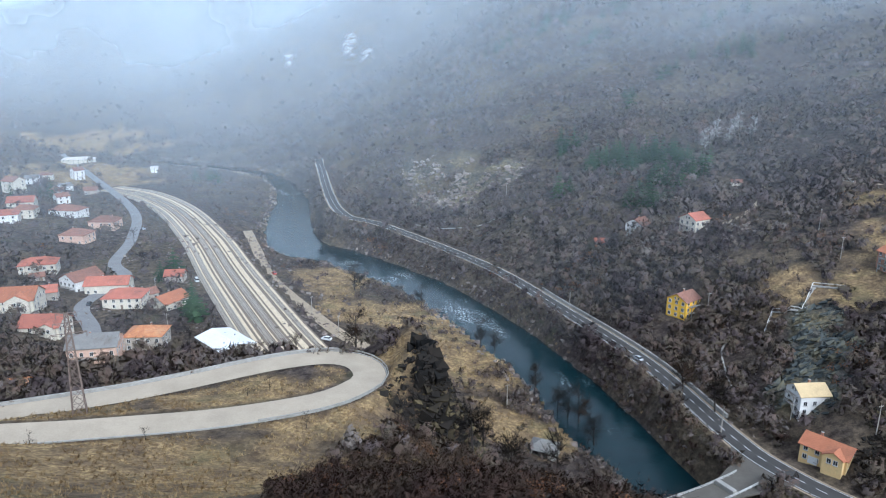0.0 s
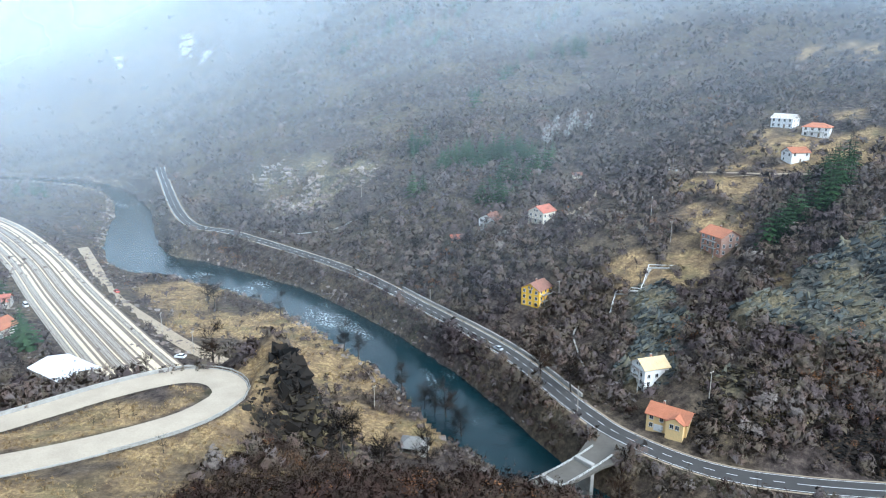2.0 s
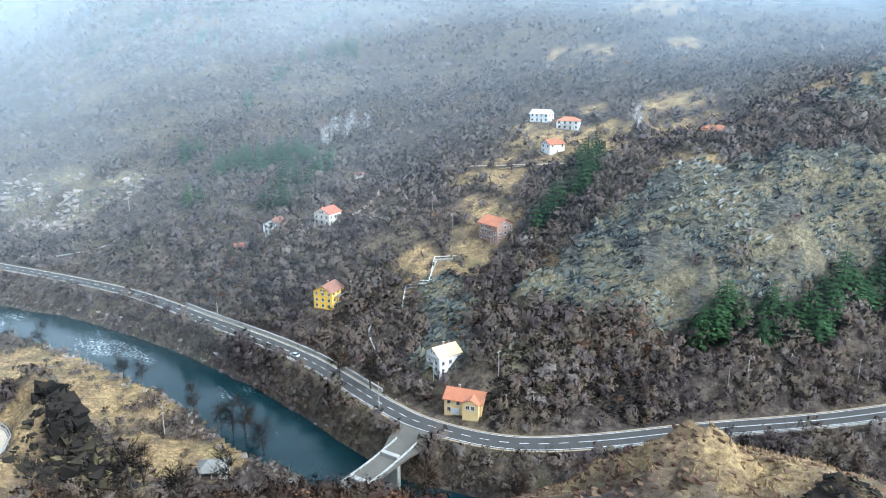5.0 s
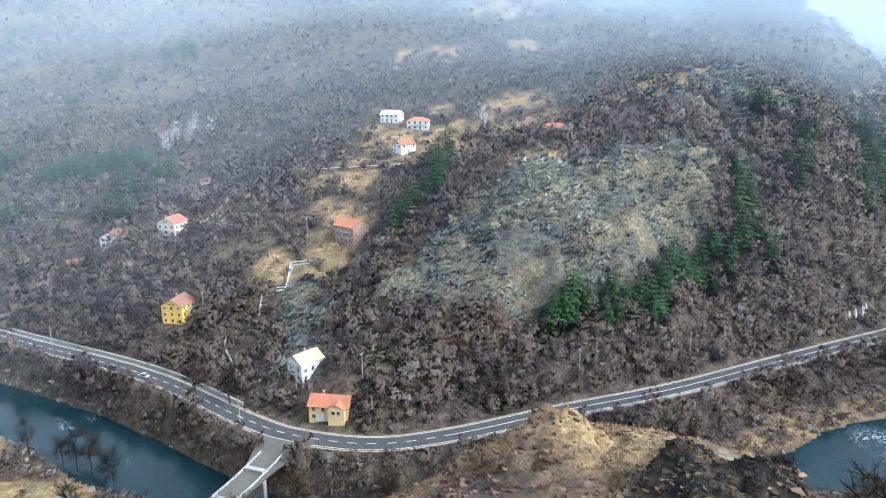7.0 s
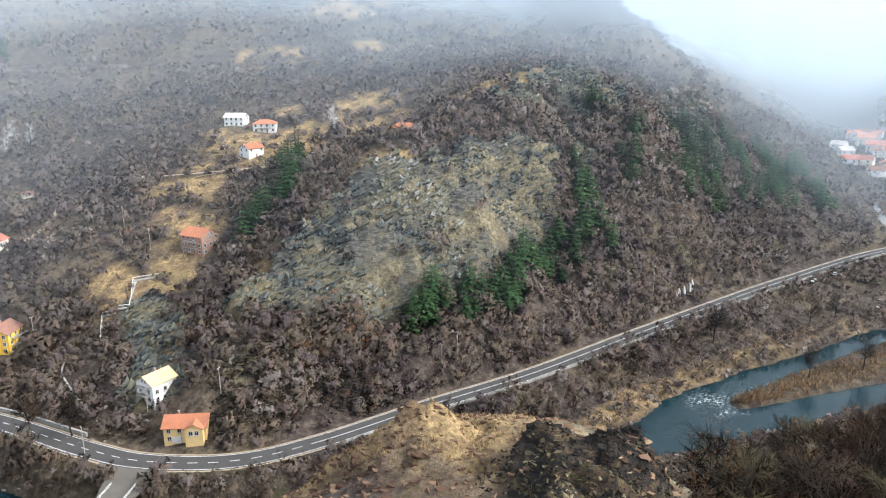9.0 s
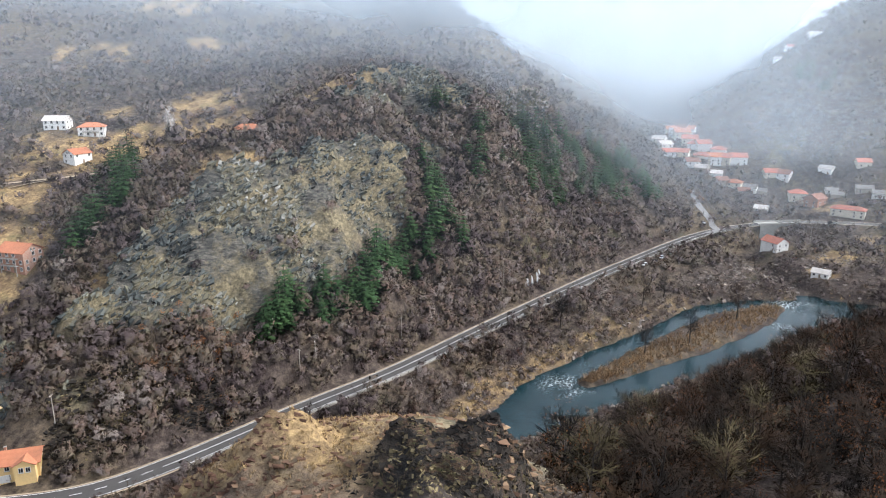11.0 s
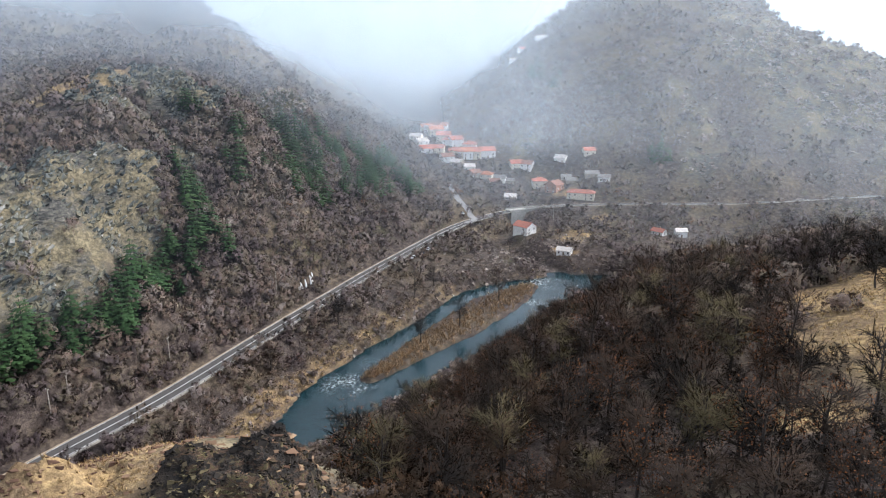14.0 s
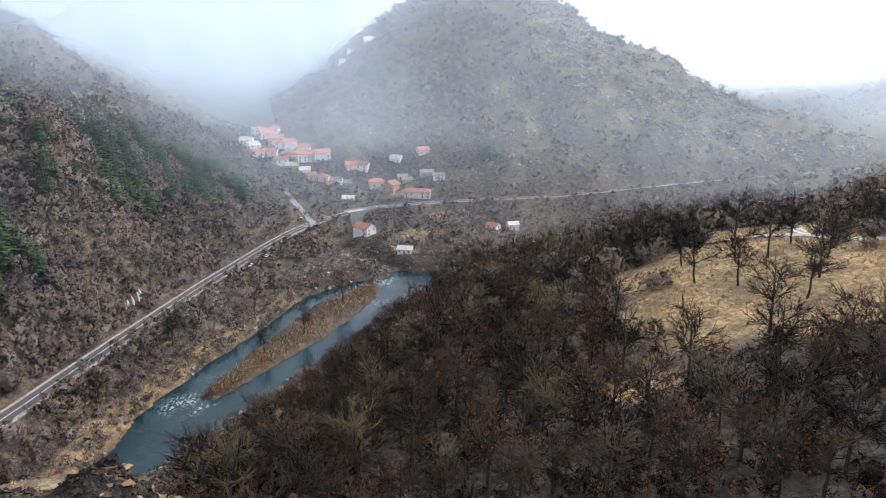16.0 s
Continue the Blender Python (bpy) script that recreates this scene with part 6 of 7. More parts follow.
rock_field("spur_rocks", [(449, 138, 12), (453, 129, 9)], 900, 0.8, PALE_STONE, 40, "pale upright rock on the wooded spur", 0.7, -1.0, -2.0)
rock_field("quarry_rocks", west, 1500, 1.3, PALE_STONE, 35, "pale quarried rock above the road", 0.5)

# ---- railway, walls, bridges, poles, vehicles and other things ----
CREAM_GRAVEL = surface("cream_ballast", (0.70, 0.58, 0.40), (0.48, 0.39, 0.26), 0.6, 0.95, 6, 0.4)
BROWN_GRAVEL = surface("brown_ballast", (0.23, 0.18, 0.135), (0.14, 0.11, 0.085), 0.5, 0.95, 6, 0.4)
SLEEPER = surface("concrete_sleeper", (0.46, 0.43, 0.37), (0.30, 0.27, 0.23), 1.0, 0.9, 6, 0.2)
RAIL = surface("rusty_rail", (0.20, 0.13, 0.09), (0.12, 0.08, 0.06), 1.0, 0.6, 6, 0.0, metal=0.5)
RUBBER = surface("tyre_rubber", (0.03, 0.03, 0.03), (0.02, 0.02, 0.02), 4, 0.9, 20, 0)
POLE_WOOD = surface("grey_pole_wood", (0.42, 0.38, 0.33), (0.28, 0.25, 0.21), 1.5, 0.9, 8, 0.2)
WHITE_METAL = surface("white_sheet_roof", (0.82, 0.83, 0.83), (0.72, 0.73, 0.73), 0.3, 0.5, 3, 0.05)
ICE = surface("dirty_ice", (0.85, 0.88, 0.9), (0.68, 0.72, 0.75), 0.8, 0.35, 5, 0.2)
RUST_STEEL = surface("rusty_lattice_steel", (0.22, 0.16, 0.13), (0.13, 0.10, 0.085), 1.0, 0.8, 8, 0.1)


def along(line, shift, lo, hi, half, mat, name, parent=None, **tags):
    """A wall or beam along a line: shift metres to its right, from lo to hi over its height."""
    p = np.asarray(line, float)
    d = np.gradient(p[:, :2], axis=0)
    d /= np.linalg.norm(d, axis=1)[:, None] + 1e-9
    side = np.c_[d[:, 1], -d[:, 0]]
    rows = [np.c_[p[:, :2] + side * s, p[:, 2] + h] for s, h in ((shift - half, lo), (shift - half, hi), (shift + half, hi), (shift + half, lo))]
    n = len(p)
    faces = [(k * n + i, ((k + 1) % 4) * n + i, ((k + 1) % 4) * n + i + 1, k * n + i + 1) for k in range(4) for i in range(n - 1)]
    faces += [(0, n, 2 * n, 3 * n), (4 * n - 1, 3 * n - 1, 2 * n - 1, n - 1)]
    return mesh_ob(name, np.vstack(rows), faces, mat, parent, shade=False, **tags)


def even(line, step):
    """Places step metres apart along a line, with the heading in degrees."""
    p = np.asarray(line, float)
    s = np.r_[0, np.cumsum(np.linalg.norm(np.diff(p[:, :2], axis=0), axis=1))]
    out = []
    for a in np.arange(step / 2, s[-1], step):
        q = [np.interp(a, s, p[:, c]) for c in range(3)]
        r = [np.interp(min(a + 0.5, s[-1]), s, p[:, c]) for c in range(3)]
        b = [np.interp(max(a - 0.5, 0), s, p[:, c]) for c in range(3)]
        out.append((*q, math.degrees(math.atan2(r[1] - b[1], r[0] - b[0]))))
    return out


def offset(line, shift):
    p = np.asarray(line, float)
    d = np.gradient(p[:, :2], axis=0)
    d /= np.linalg.norm(d, axis=1)[:, None] + 1e-9
    return np.c_[p[:, :2] + np.c_[d[:, 1], -d[:, 0]] * shift, p[:, 2]]


def stretch(line, keep):
    p = np.asarray(line, float)
    return p[[bool(keep(x, y)) for x, y, *_ in p]]


def drape(pts, lift=0.1, step=2.0):
    p = spline([(*q[:2], 0) for q in pts], step)
    p[:, 2] = land(p[:, 0], p[:, 1])[0] + lift
    return p


# railway
T = LINES["tracks"]
bed = ribbon("railway_bed", T, 15.2, BROWN_GRAVEL, 0.02, cross=4, label="wide brown railway bed under rebuilding", category="railway", kind="structure")
for shift, half in ((12.4, 0.3), (8.4, 0.7), (6.2, 0.45), (1.0, 0.3), (-4.6, 0.5), (-7.2, 1.2), (-10.4, 0.3), (-13.6, 0.8)):
    ribbon("gravel_strip", T, half, CREAM_GRAVEL, 0.1, shift, bed, label="cream gravel strip")
SLEEPER_BOX = np.array([(x, y, z) for z in (0.0, 0.2) for y in (-0.16, 0.16) for x in (-1.3, 1.3)])
for shift in (14.0, 10.4, 3.2, -1.6, -12.0):
    line = offset(T, shift)
    track = new("railway_track")
    tagged(track, "railway track on pale concrete sleepers", "railway", "tracks")
    v, f = [], []
    for x, y, z, h in even(stretch(line, lambda x, y: y > 200), 1.1):
        c, s = math.cos(radians(h + 90)), math.sin(radians(h + 90))
        b = len(v)
        v += [(x + px * c - py * s, y + px * s + py * c, z + 0.06 + pz) for px, py, pz in SLEEPER_BOX]
        f += [(b + 4, b + 5, b + 7, b + 6), (b, b + 1, b + 5, b + 4), (b + 3, b + 2, b + 6, b + 7), (b + 1, b + 3, b + 7, b + 5), (b + 2, b, b + 4, b + 6)]
    mesh_ob("sleeper_row", v, f, SLEEPER, track, shade=False, kind="stuff")
    for g in (-0.72, 0.72):
        along(line, g, 0.26, 0.42, 0.05, RAIL, "rail", track)

# hairpin: a guard rail round the bend and a parapet on the valley side
POST = box_data("post", 0.16, 0.16, 0.95, CONCRETE, -0.1)


def guard_rail(line, shift, step, label, mat=None, hi=0.85):
    root = new("guard_rail")
    tagged(root, label, "guard rail")
    along(line, shift, hi - 0.35, hi, 0.06, mat or STEEL, "beam", root)
    for x, y, z, h in even(offset(line, shift), step):
        part("post", POST, root, pose(x, y, z, 0, 0, h))
    return root


Hl = LINES["hairpin"]
bend = stretch(Hl, lambda x, y: x > -44)
guard_rail(bend, 4.9, 3.0, "pale steel guard rail round the hairpin bend", CONCRETE)
leg = stretch(Hl[len(Hl) // 2 :], lambda x, y: x < -26)
along(leg, 5.2, -0.5, 0.75, 0.3, CONCRETE, "parapet", label="low concrete parapet on the valley side", category="wall", kind="structure")
kerb = stretch(Hl, lambda x, y: True)
along(kerb, 4.55, -0.2, 0.16, 0.16, CONCRETE, "kerb", label="worn pale concrete kerb", category="kerb", kind="structure")

# main road: parapet blocks on the river side, a stone wall on the hill side
east_road = stretch(L, lambda x, y: x > 128 and y > 0)
BLOCK = box_data("block", 3.7, 0.42, 0.75, CONCRETE, -0.15, 0.05)
par = new("road_parapet")
tagged(par, "row of pale concrete parapet blocks beside the road", "parapet")
for x, y, z, h in even(offset(east_road, 4.9), 4.0):
    part("block", BLOCK, par, pose(x, y, z, 0, 0, h))
ribbon("centre_line", east_road, 0.12, LINE_PAINT, 0.08, 0.0, road)
west_road = stretch(L, lambda x, y: 198 < y < 330)
along(west_road, -5.3, -0.5, 1.3, 0.35, CONCRETE, "retaining_wall", label="low pale stone wall above the road", category="wall", kind="structure")
guard_rail(stretch(L, lambda x, y: 190 < y < 420), 4.7, 4.0, "grey steel guard rail above the river")
guard_rail(stretch(L, lambda x, y: y < 8 and y > -420), 4.9, 4.0, "pale guard rail along the far road", CONCRETE)

# the bridge of the side road
Sl = LINES["side"]
for s, lab in ((3.4, "white railing on the bridge, downstream side"), (-3.4, "white railing on the bridge, upstream side")):
    r = new("bridge_railing")
    tagged(r, lab, "railing")
    for hi in (1.05, 0.6):
        along(Sl[4:], s, hi - 0.09, hi, 0.05, WHITE_FRAME, "rail", r)
    for x, y, z, h in even(offset(Sl[4:], s), 2.2):
        part("post", POST, r, pose(x, y, z + 0.1, 0, 0, h))
for x, y, rz in ((76, 163, 28), (63, 156, 28)):
    part_pier = new("bridge_pier", box_data("bridge_pier", 1.6, 6.4, 14, CONCRETE, -12, 0.15))
    part_pier.matrix_basis = pose(x, y, 10.0, 0, 0, rz)
    tagged(part_pier, "grey concrete pier under the side road bridge", "bridge pier")


def arch_bridge(x, y, z, rz, length, width, height, radius):
    """A stone bridge front with a round arch through it."""
    xs = np.unique(np.r_[np.linspace(-length / 2, length / 2, 9), np.linspace(-radius, radius, 21)])
    v, f = [], []
    for yy in (-width / 2, width / 2):
        for u in xs:
            low = -height
            if abs(u) < radius:
                low = -height * 0.45 - radius * 0.35 + math.sqrt(max(radius**2 - u * u, 0))
                low = min(low, -1.0)
            v += [(u, yy, low), (u, yy, 0.0)]
    n = 2 * len(xs)
    for k in range(len(xs) - 1):
        a = 2 * k
        f += [(a, a + 2, a + 3, a + 1), (n + a + 2, n + a, n + a + 1, n + a + 3), (a + 2, a, n + a, n + a + 2), (a + 1, a + 3, n + a + 3, n + a + 1)]
    root = new("arch_bridge")
    root.matrix_basis = pose(x, y, z, 0, 0, rz)
    tagged(root, "stone road bridge with one round arch", "bridge")
    part("arch_wall", poly_data("arch_wall", v, f, CONCRETE), root)
    for s in (-1, 1):
        part("parapet", box_data("parapet", length, 0.35, 0.9, CONCRETE, 0.0, 0.04), root, Matrix.Translation((0, s * width / 2, 0)))
    return root


at = min(range(len(L)), key=lambda k: math.hypot(L[k][0] - 518, L[k][1] + 28))
step_dir = L[at + 1] - L[at - 1]
arch_bridge(L[at][0], L[at][1], L[at][2] + 0.02, math.degrees(math.atan2(step_dir[1], step_dir[0])), 34, 8.8, 11, 6.2)

# stone pier that carries the road where the bank is steep
pier = new("road_pier")
pier.matrix_basis = pose(279, 83, 4.0, 0, 0, -17)
tagged(pier, "brown stone pier under the road edge", "pier")
for k, (w, h) in enumerate(((2.6, 3.0), (2.3, 2.2), (2.0, 1.6))):
    part("course", box_data("course", w, w, h, STONE_WALL, 0, 0.1), pier, Matrix.Translation((0, 0, (-2.0, 1.0, 3.2)[k])))


# lattice pylon
def pylon(x, y, z, height):
    root = new("pylon")
    root.matrix_basis = pose(x, y, z, 0, 0, 25)
    tagged(root, "rusty steel lattice pylon beside the hairpin road", "pylon")
    lv = [height * t for t in (0, 0.14, 0.27, 0.39, 0.5, 0.6, 0.69, 0.77, 0.85, 0.93, 1.0)]
    wd = [1.5 - 1.15 * (h / height) for h in lv]

    def bar(name, a, b, r=0.07):
        part(name, tri_data(name, tube([a, b], (r, r), 4), RUST_STEEL), root)

    corners = ((-1, -1), (1, -1), (1, 1), (-1, 1))
    for cx, cy in corners:
        bar("leg", (cx * wd[0], cy * wd[0], -0.5), (cx * wd[-1], cy * wd[-1], height), 0.11)
    for k in range(len(lv) - 1):
        for (ax, ay), (bx, by) in zip(corners, corners[1:] + corners[:1]):
            bar("brace", (ax * wd[k], ay * wd[k], lv[k]), (bx * wd[k + 1], by * wd[k + 1], lv[k + 1]))
            bar("brace", (bx * wd[k], by * wd[k], lv[k]), (ax * wd[k + 1], ay * wd[k + 1], lv[k + 1]))
            bar("strut", (ax * wd[k], ay * wd[k], lv[k]), (bx * wd[k], by * wd[k], lv[k]), 0.06)
    for h, reach in ((0.8, 3.6), (0.9, 2.8), (0.99, 2.0)):
        for s in (-1, 1):
            bar("cross_arm", (0, 0, h * height), (s * reach, 0, h * height + 0.1), 0.1)
            bar("cross_arm", (0, 0, h * height - 1.0), (s * reach, 0, h * height), 0.07)
            bar("insulator", (s * reach, 0, h * height), (s * reach, 0, h * height - 1.1), 0.09)


pylon(-82.8, 143.3, 42.6, 25.0)

POLE = tri_data("shaft", tube([(0, 0, -0.6), (0, 0, 5), (0, 0, 9.2)], (0.17, 0.14, 0.1), 6), POLE_WOOD)
POLE_ARM = box_data("cross_arm", 1.6, 0.12, 0.12, POLE_WOOD)
POLE_CUP = tri_data("insulator", tube([(0, 0, 0), (0, 0, 0.25)], (0.07, 0.05), 5), WHITE_FRAME)


def pole(x, y, lamp=False):
    root = new("utility_pole")
    root.matrix_basis = pose(x, y, on_land(x, y), 0, 0, (x * 7 + y) % 90)
    tagged(root, "pale grey utility pole with a short cross arm", "pole", "utility poles")
    part("shaft", POLE, root)
    arm = part("cross_arm", POLE_ARM, root, Matrix.Translation((0, 0, 8.6)))
    for s in (-0.7, 0.0, 0.7):
        part("insulator", POLE_CUP, arm, Matrix.Translation((s, 0, 0.12)))


for x, y in ((190.5, 131), (159, 286), (106, 262), (23, 224), (157, 264), (183.8, 133), (-44, 275), (498, -46), (86, 192), (488, -101), (120, 172), (228, 116), (-60, 300), (-110, 260), (-135, 310), (46, 500), (300, 98), (58, 300)):
    pole(x, y)

# vehicles
CAR_SHADE = {c: surface("car_paint_" + c, v, tuple(0.9 * k for k in v), 1, 0.25, 3, 0.0) for c, v in (("white", (0.75, 0.75, 0.74)), ("silver", (0.5, 0.52, 0.54)), ("dark", (0.05, 0.055, 0.07)), ("red", (0.45, 0.06, 0.04)))}
WHEEL = tri_data("wheel", tube([(0, -0.1, 0), (0, 0.1, 0)], (0.32, 0.32), 12), RUBBER)
HUB = tri_data("rim", tube([(0, -0.12, 0), (0, 0.12, 0)], (0.18, 0.17), 8), STEEL)


def car(x, y, rz, paint, van=False):
    """A parked car: shaped body, glazed cabin, four wheels."""
    root = new("car")
    hh = 1.0 if not van else 1.5
    root.matrix_basis = pose(x, y, on_land(x, y) + 0.18, 0, 0, rz)
    tagged(root, f"{paint} {'van' if van else 'car'} standing on the road", "van" if van else "car")
    w = 0.86
    prof = [(-2.1, 0.25), (-2.12, 0.75), (-1.2, 0.92), (1.95, 0.98), (2.1, 0.7), (2.1, 0.25)] if not van else [(-2.4, 0.25), (-2.45, 0.9), (-2.0, 1.1), (2.35, 1.15), (2.4, 0.25)]
    n = len(prof)
    v = [(px, s * w * (0.96 if pz > 0.9 else 1), pz) for s in (-1, 1) for px, pz in prof]
    f = [tuple(range(n - 1, -1, -1)), tuple(range(n, 2 * n))] + [(k, (k + 1) % n, n + (k + 1) % n, n + k) for k in range(n)]
    part("body", poly_data("body", v, f, CAR_SHADE[paint]), root)
    cab = [(-1.15, 0.92), (-0.45, 1.42), (1.1, 1.45), (1.75, 0.96)] if not van else [(-2.0, 1.1), (-1.5, 1.95), (2.3, 2.0), (2.35, 1.15)]
    v = [(px, s * (w * 0.93 if pz < 1.2 else w * 0.76), pz) for s in (-1, 1) for px, pz in cab]
    f = [(3, 2, 1, 0), (4, 5, 6, 7), (0, 1, 5, 4), (2, 3, 7, 6), (1, 2, 6, 5)]
    part("window_glass", poly_data("window_glass", v, f, GLASS), root, label="dark car windows")
    a, b = cab[1], cab[2]
    top = [(px, s * w * 0.78, pz + 0.03) for s in (-1, 1) for px, pz in ((a[0] - 0.05, a[1]), (b[0] + 0.1, b[1]))]
    part("roof", poly_data("roof", top + [(px, py, pz - 0.06) for px, py, pz in top], [(0, 1, 3, 2), (4, 6, 7, 5), (0, 4, 5, 1), (2, 3, 7, 6), (0, 2, 6, 4), (1, 5, 7, 3)], CAR_SHADE[paint]), root)
    for sx in (-1.3, 1.3):
        for sy in (-0.8, 0.8):
            wh = part("wheel", WHEEL, root, Matrix.Translation((sx, sy, 0.14)))
            part("rim", HUB, wh)
    for sy in (-0.6, 0.6):
        part("headlight", box_data("headlight", 0.06, 0.3, 0.14, WHITE_FRAME), root, Matrix.Translation((-2.12, sy, 0.58)))


for x, y, rz, paint, van in ((75, 246, -68, "silver", False), (-47, 262, -20, "white", False), (189, 322, -42, "white", True), (-92, 362, -60, "red", False), (-158, 293, -75, "dark", False), (388, 44, -18, "white", False), (396, 40, -18, "dark", False), (404, 37, -20, "silver", False), (416, 33, -20, "white", False),
                            (-125, 336, -60, "white", True), (-228, 486, -50, "white", False), (-196, 442, -60, "silver", False), (492, 20, 30, "white", False)):
    car(x, y, rz, paint, van)

# white-roofed hall beside the railway
hall = new("hall")
hall.matrix_basis = pose(-84, 250, 12.2, 0, 0, -46)
tagged(hall, "low hall with a broad white metal roof", "hall")
part("wall", wall_shell(21, 14, 4.2, 1.6, STONE_WALL, False), hall)
part("roof", roof_slabs(21, 14, 1.6, 0.5, 0.12, WHITE_METAL, False), hall, Matrix.Translation((0, 0, 4.35)))
for k in range(6):
    window(hall, pose(-8.5 + 3.4 * k, -7, 1.6))
for x, y in ((-4, 2), (5, -3), (0, 4)):
    part("vent", box_data("vent", 0.5, 0.5, 0.6, STEEL), hall, Matrix.Translation((x, y, 5.1)))

# pavilion by the river
hut = new("pavilion")
hut.matrix_basis = pose(31, 188, 5.8, 0, 0, -22)
tagged(hut, "small open pavilion with a grey hipped roof", "pavilion")
part("roof", roof_slabs(7.6, 6.4, 1.7, 0.6, 0.16, SLATE, True), hut, Matrix.Translation((0, 0, 3.0)))
for sx in (-3.4, 0, 3.4):
    for sy in (-2.8, 2.8):
        part("post", box_data("post", 0.28, 0.28, 4.2, POLE_WOOD, -1.2), hut, Matrix.Translation((sx, sy, 0)))
part("back_wall", box_data("back_wall", 7.0, 0.25, 4.1, STONE_WALL, -1.2), hut, Matrix.Translation((0, 2.9, 0)))
part("side_wall", box_data("side_wall", 0.25, 5.6, 4.1, STONE_WALL, -1.2), hut, Matrix.Translation((-3.4, 0, 0)))
part("floor_slab", box_data("floor_slab", 8.4, 7.4, 1.4, CONCRETE, -1.2), hut)

# paths
ribbon("path", drape([(98, 213), (100, 225), (102.5, 236), (106, 241), (110, 243)]), 0.45, CONCRETE, label="narrow pale footpath up the slope", category="path", kind="structure")
ribbon("path", drape([(122, 310), (132, 312), (140, 317), (152, 332), (176, 376)]), 1.5, DIRT_M, label="pale lane climbing past the houses", category="path", kind="structure")
ribbon("path", drape([(172, -99), (160, -105), (146, -107), (132, -104), (124, -112), (112, -128)]), 1.5, CONCRETE, label="pale loop of lane in the clearing", category="path", kind="structure")
ribbon("path", drape([(172, -99), (163, -91), (150, -90), (140, -95), (132, -104)]), 1.4, CONCRETE, label="pale loop of lane in the clearing", category="path", kind="structure")
ribbon("path", drape([(230, 66), (262, 56), (300, 42), (340, 22), (372, 2)]), 1.3, DIRT_M, label="trodden path along the river bank", category="path", kind="structure")
ribbon("path", drape([(-20, 470), (10, 462), (36, 466), (60, 476)]), 1.6, CONCRETE, label="pale terrace lane in the quarry", category="path", kind="structure")
for pts in ([(258, 352), (282, 338), (302, 318)], [(300, 352), (318, 330), (330, 306)], [(312, 296), (326, 280), (336, 262)], [(330, 320), (346, 300), (356, 280)], [(205, 300), (220, 290), (232, 284)]):
    ribbon("path", drape(pts, 0.15), 0.8, DIRT_M, label="narrow earth terrace on the slope", category="terrace", kind="structure")
zig = drape([(117, 236), (124, 246), (130.5, 238), (141, 252), (150, 246)], 0.0, 1.5)
steps = new("zigzag_fence")
tagged(steps, "white railing of a zigzag footpath over the rocks", "fence")
corner = [(117, 236), (124, 246), (130.5, 238), (141, 252), (150, 246)]
for a, b in zip(corner[:-1], corner[1:]):
    q = np.linspace(a, b, 9)
    q = np.c_[q, land(q[:, 0], q[:, 1])[0]]
    along(q, 0.0, 0.95, 1.15, 0.1, WHITE_FRAME, "rail", steps)
    for x, y, z in q[::2]:
        part("post", POST, steps, pose(x, y, z))
    along(q, 0.8, -0.3, 0.12, 0.7, CONCRETE, "step_slab", steps)


# ice below the seep in the rock
def icicles(x, y, z, n, seed):
    rg = np.random.default_rng(seed)
    root = new("ice")
    root.matrix_basis = pose(x, y, z)
    tagged(root, "frozen white seep hanging on the rock above the road", "ice")
    for _ in range(n):
        px, py, h = rg.normal(0, 1.5), rg.normal(0, 0.7), rg.uniform(1.5, 5.5)
        r = rg.uniform(0.25, 0.6)
        part("icicle", tri_data("icicle", tube([(px, py, -1.0), (px + rg.normal(0, 0.1), py, h * 0.5), (px + rg.normal(0, 0.2), py + 0.4, h)], (r * 1.3, r, r * 0.3), 6), ICE), root)


icicles(330, 90, 14.5, 14, 1)
icicles(341, 88, 15.5, 22, 2)
icicles(319, 92, 14.0, 4, 3)


# stacked timber, scrap and stones round the houses
def clutter(name, places, size, mat, seed, label, n=26, spread=7.0):
    rg = np.random.default_rng(seed)
    p = np.vstack([np.c_[rg.normal(x, spread, n), rg.normal(y, spread, n)] for x, y in places])
    z = land(p[:, 0], p[:, 1])[0]
    return scatter(name, np.c_[p, z + 0.1], [slab(rg, 0.4) for _ in range(8)], size * rg.uniform(0.5, 1.6, len(p)), mat, rg, label, "clutter", False)


clutter("stones", [(397, 10), (414, 0), (400, -13), (417, -42), (445, -48), (479, -87), (430, -20), (455, -60), (440, -75)], 0.7, PALE_STONE, 5, "pale stones and scrap round the gardens", 80, 11)
clutter("yard_scrap", [(124, 308), (132, 298), (109, 320), (106, 312), (90, 322), (140, 303)], 0.8, PALE_STONE, 6, "scrap and timber piled round the white houses", 26, 5)
clutter("railway_stones", [(-100, 380), (-82, 345), (-60, 300), (-50, 275), (-130, 430), (-160, 470), (-150, 400), (-165, 420), (-110, 400)], 0.8, PALE_STONE, 7, "pale stone heaps beside the railway", 36, 9)
clutter("shed_scrap", [(100, 198), (104, 202), (98, 205), (-100, 270), (-120, 300), (-130, 330), (-170, 370), (-200, 420), (-150, 290)], 0.6, PALE_STONE, 8, "white scrap and boards beside the houses", 16, 5)

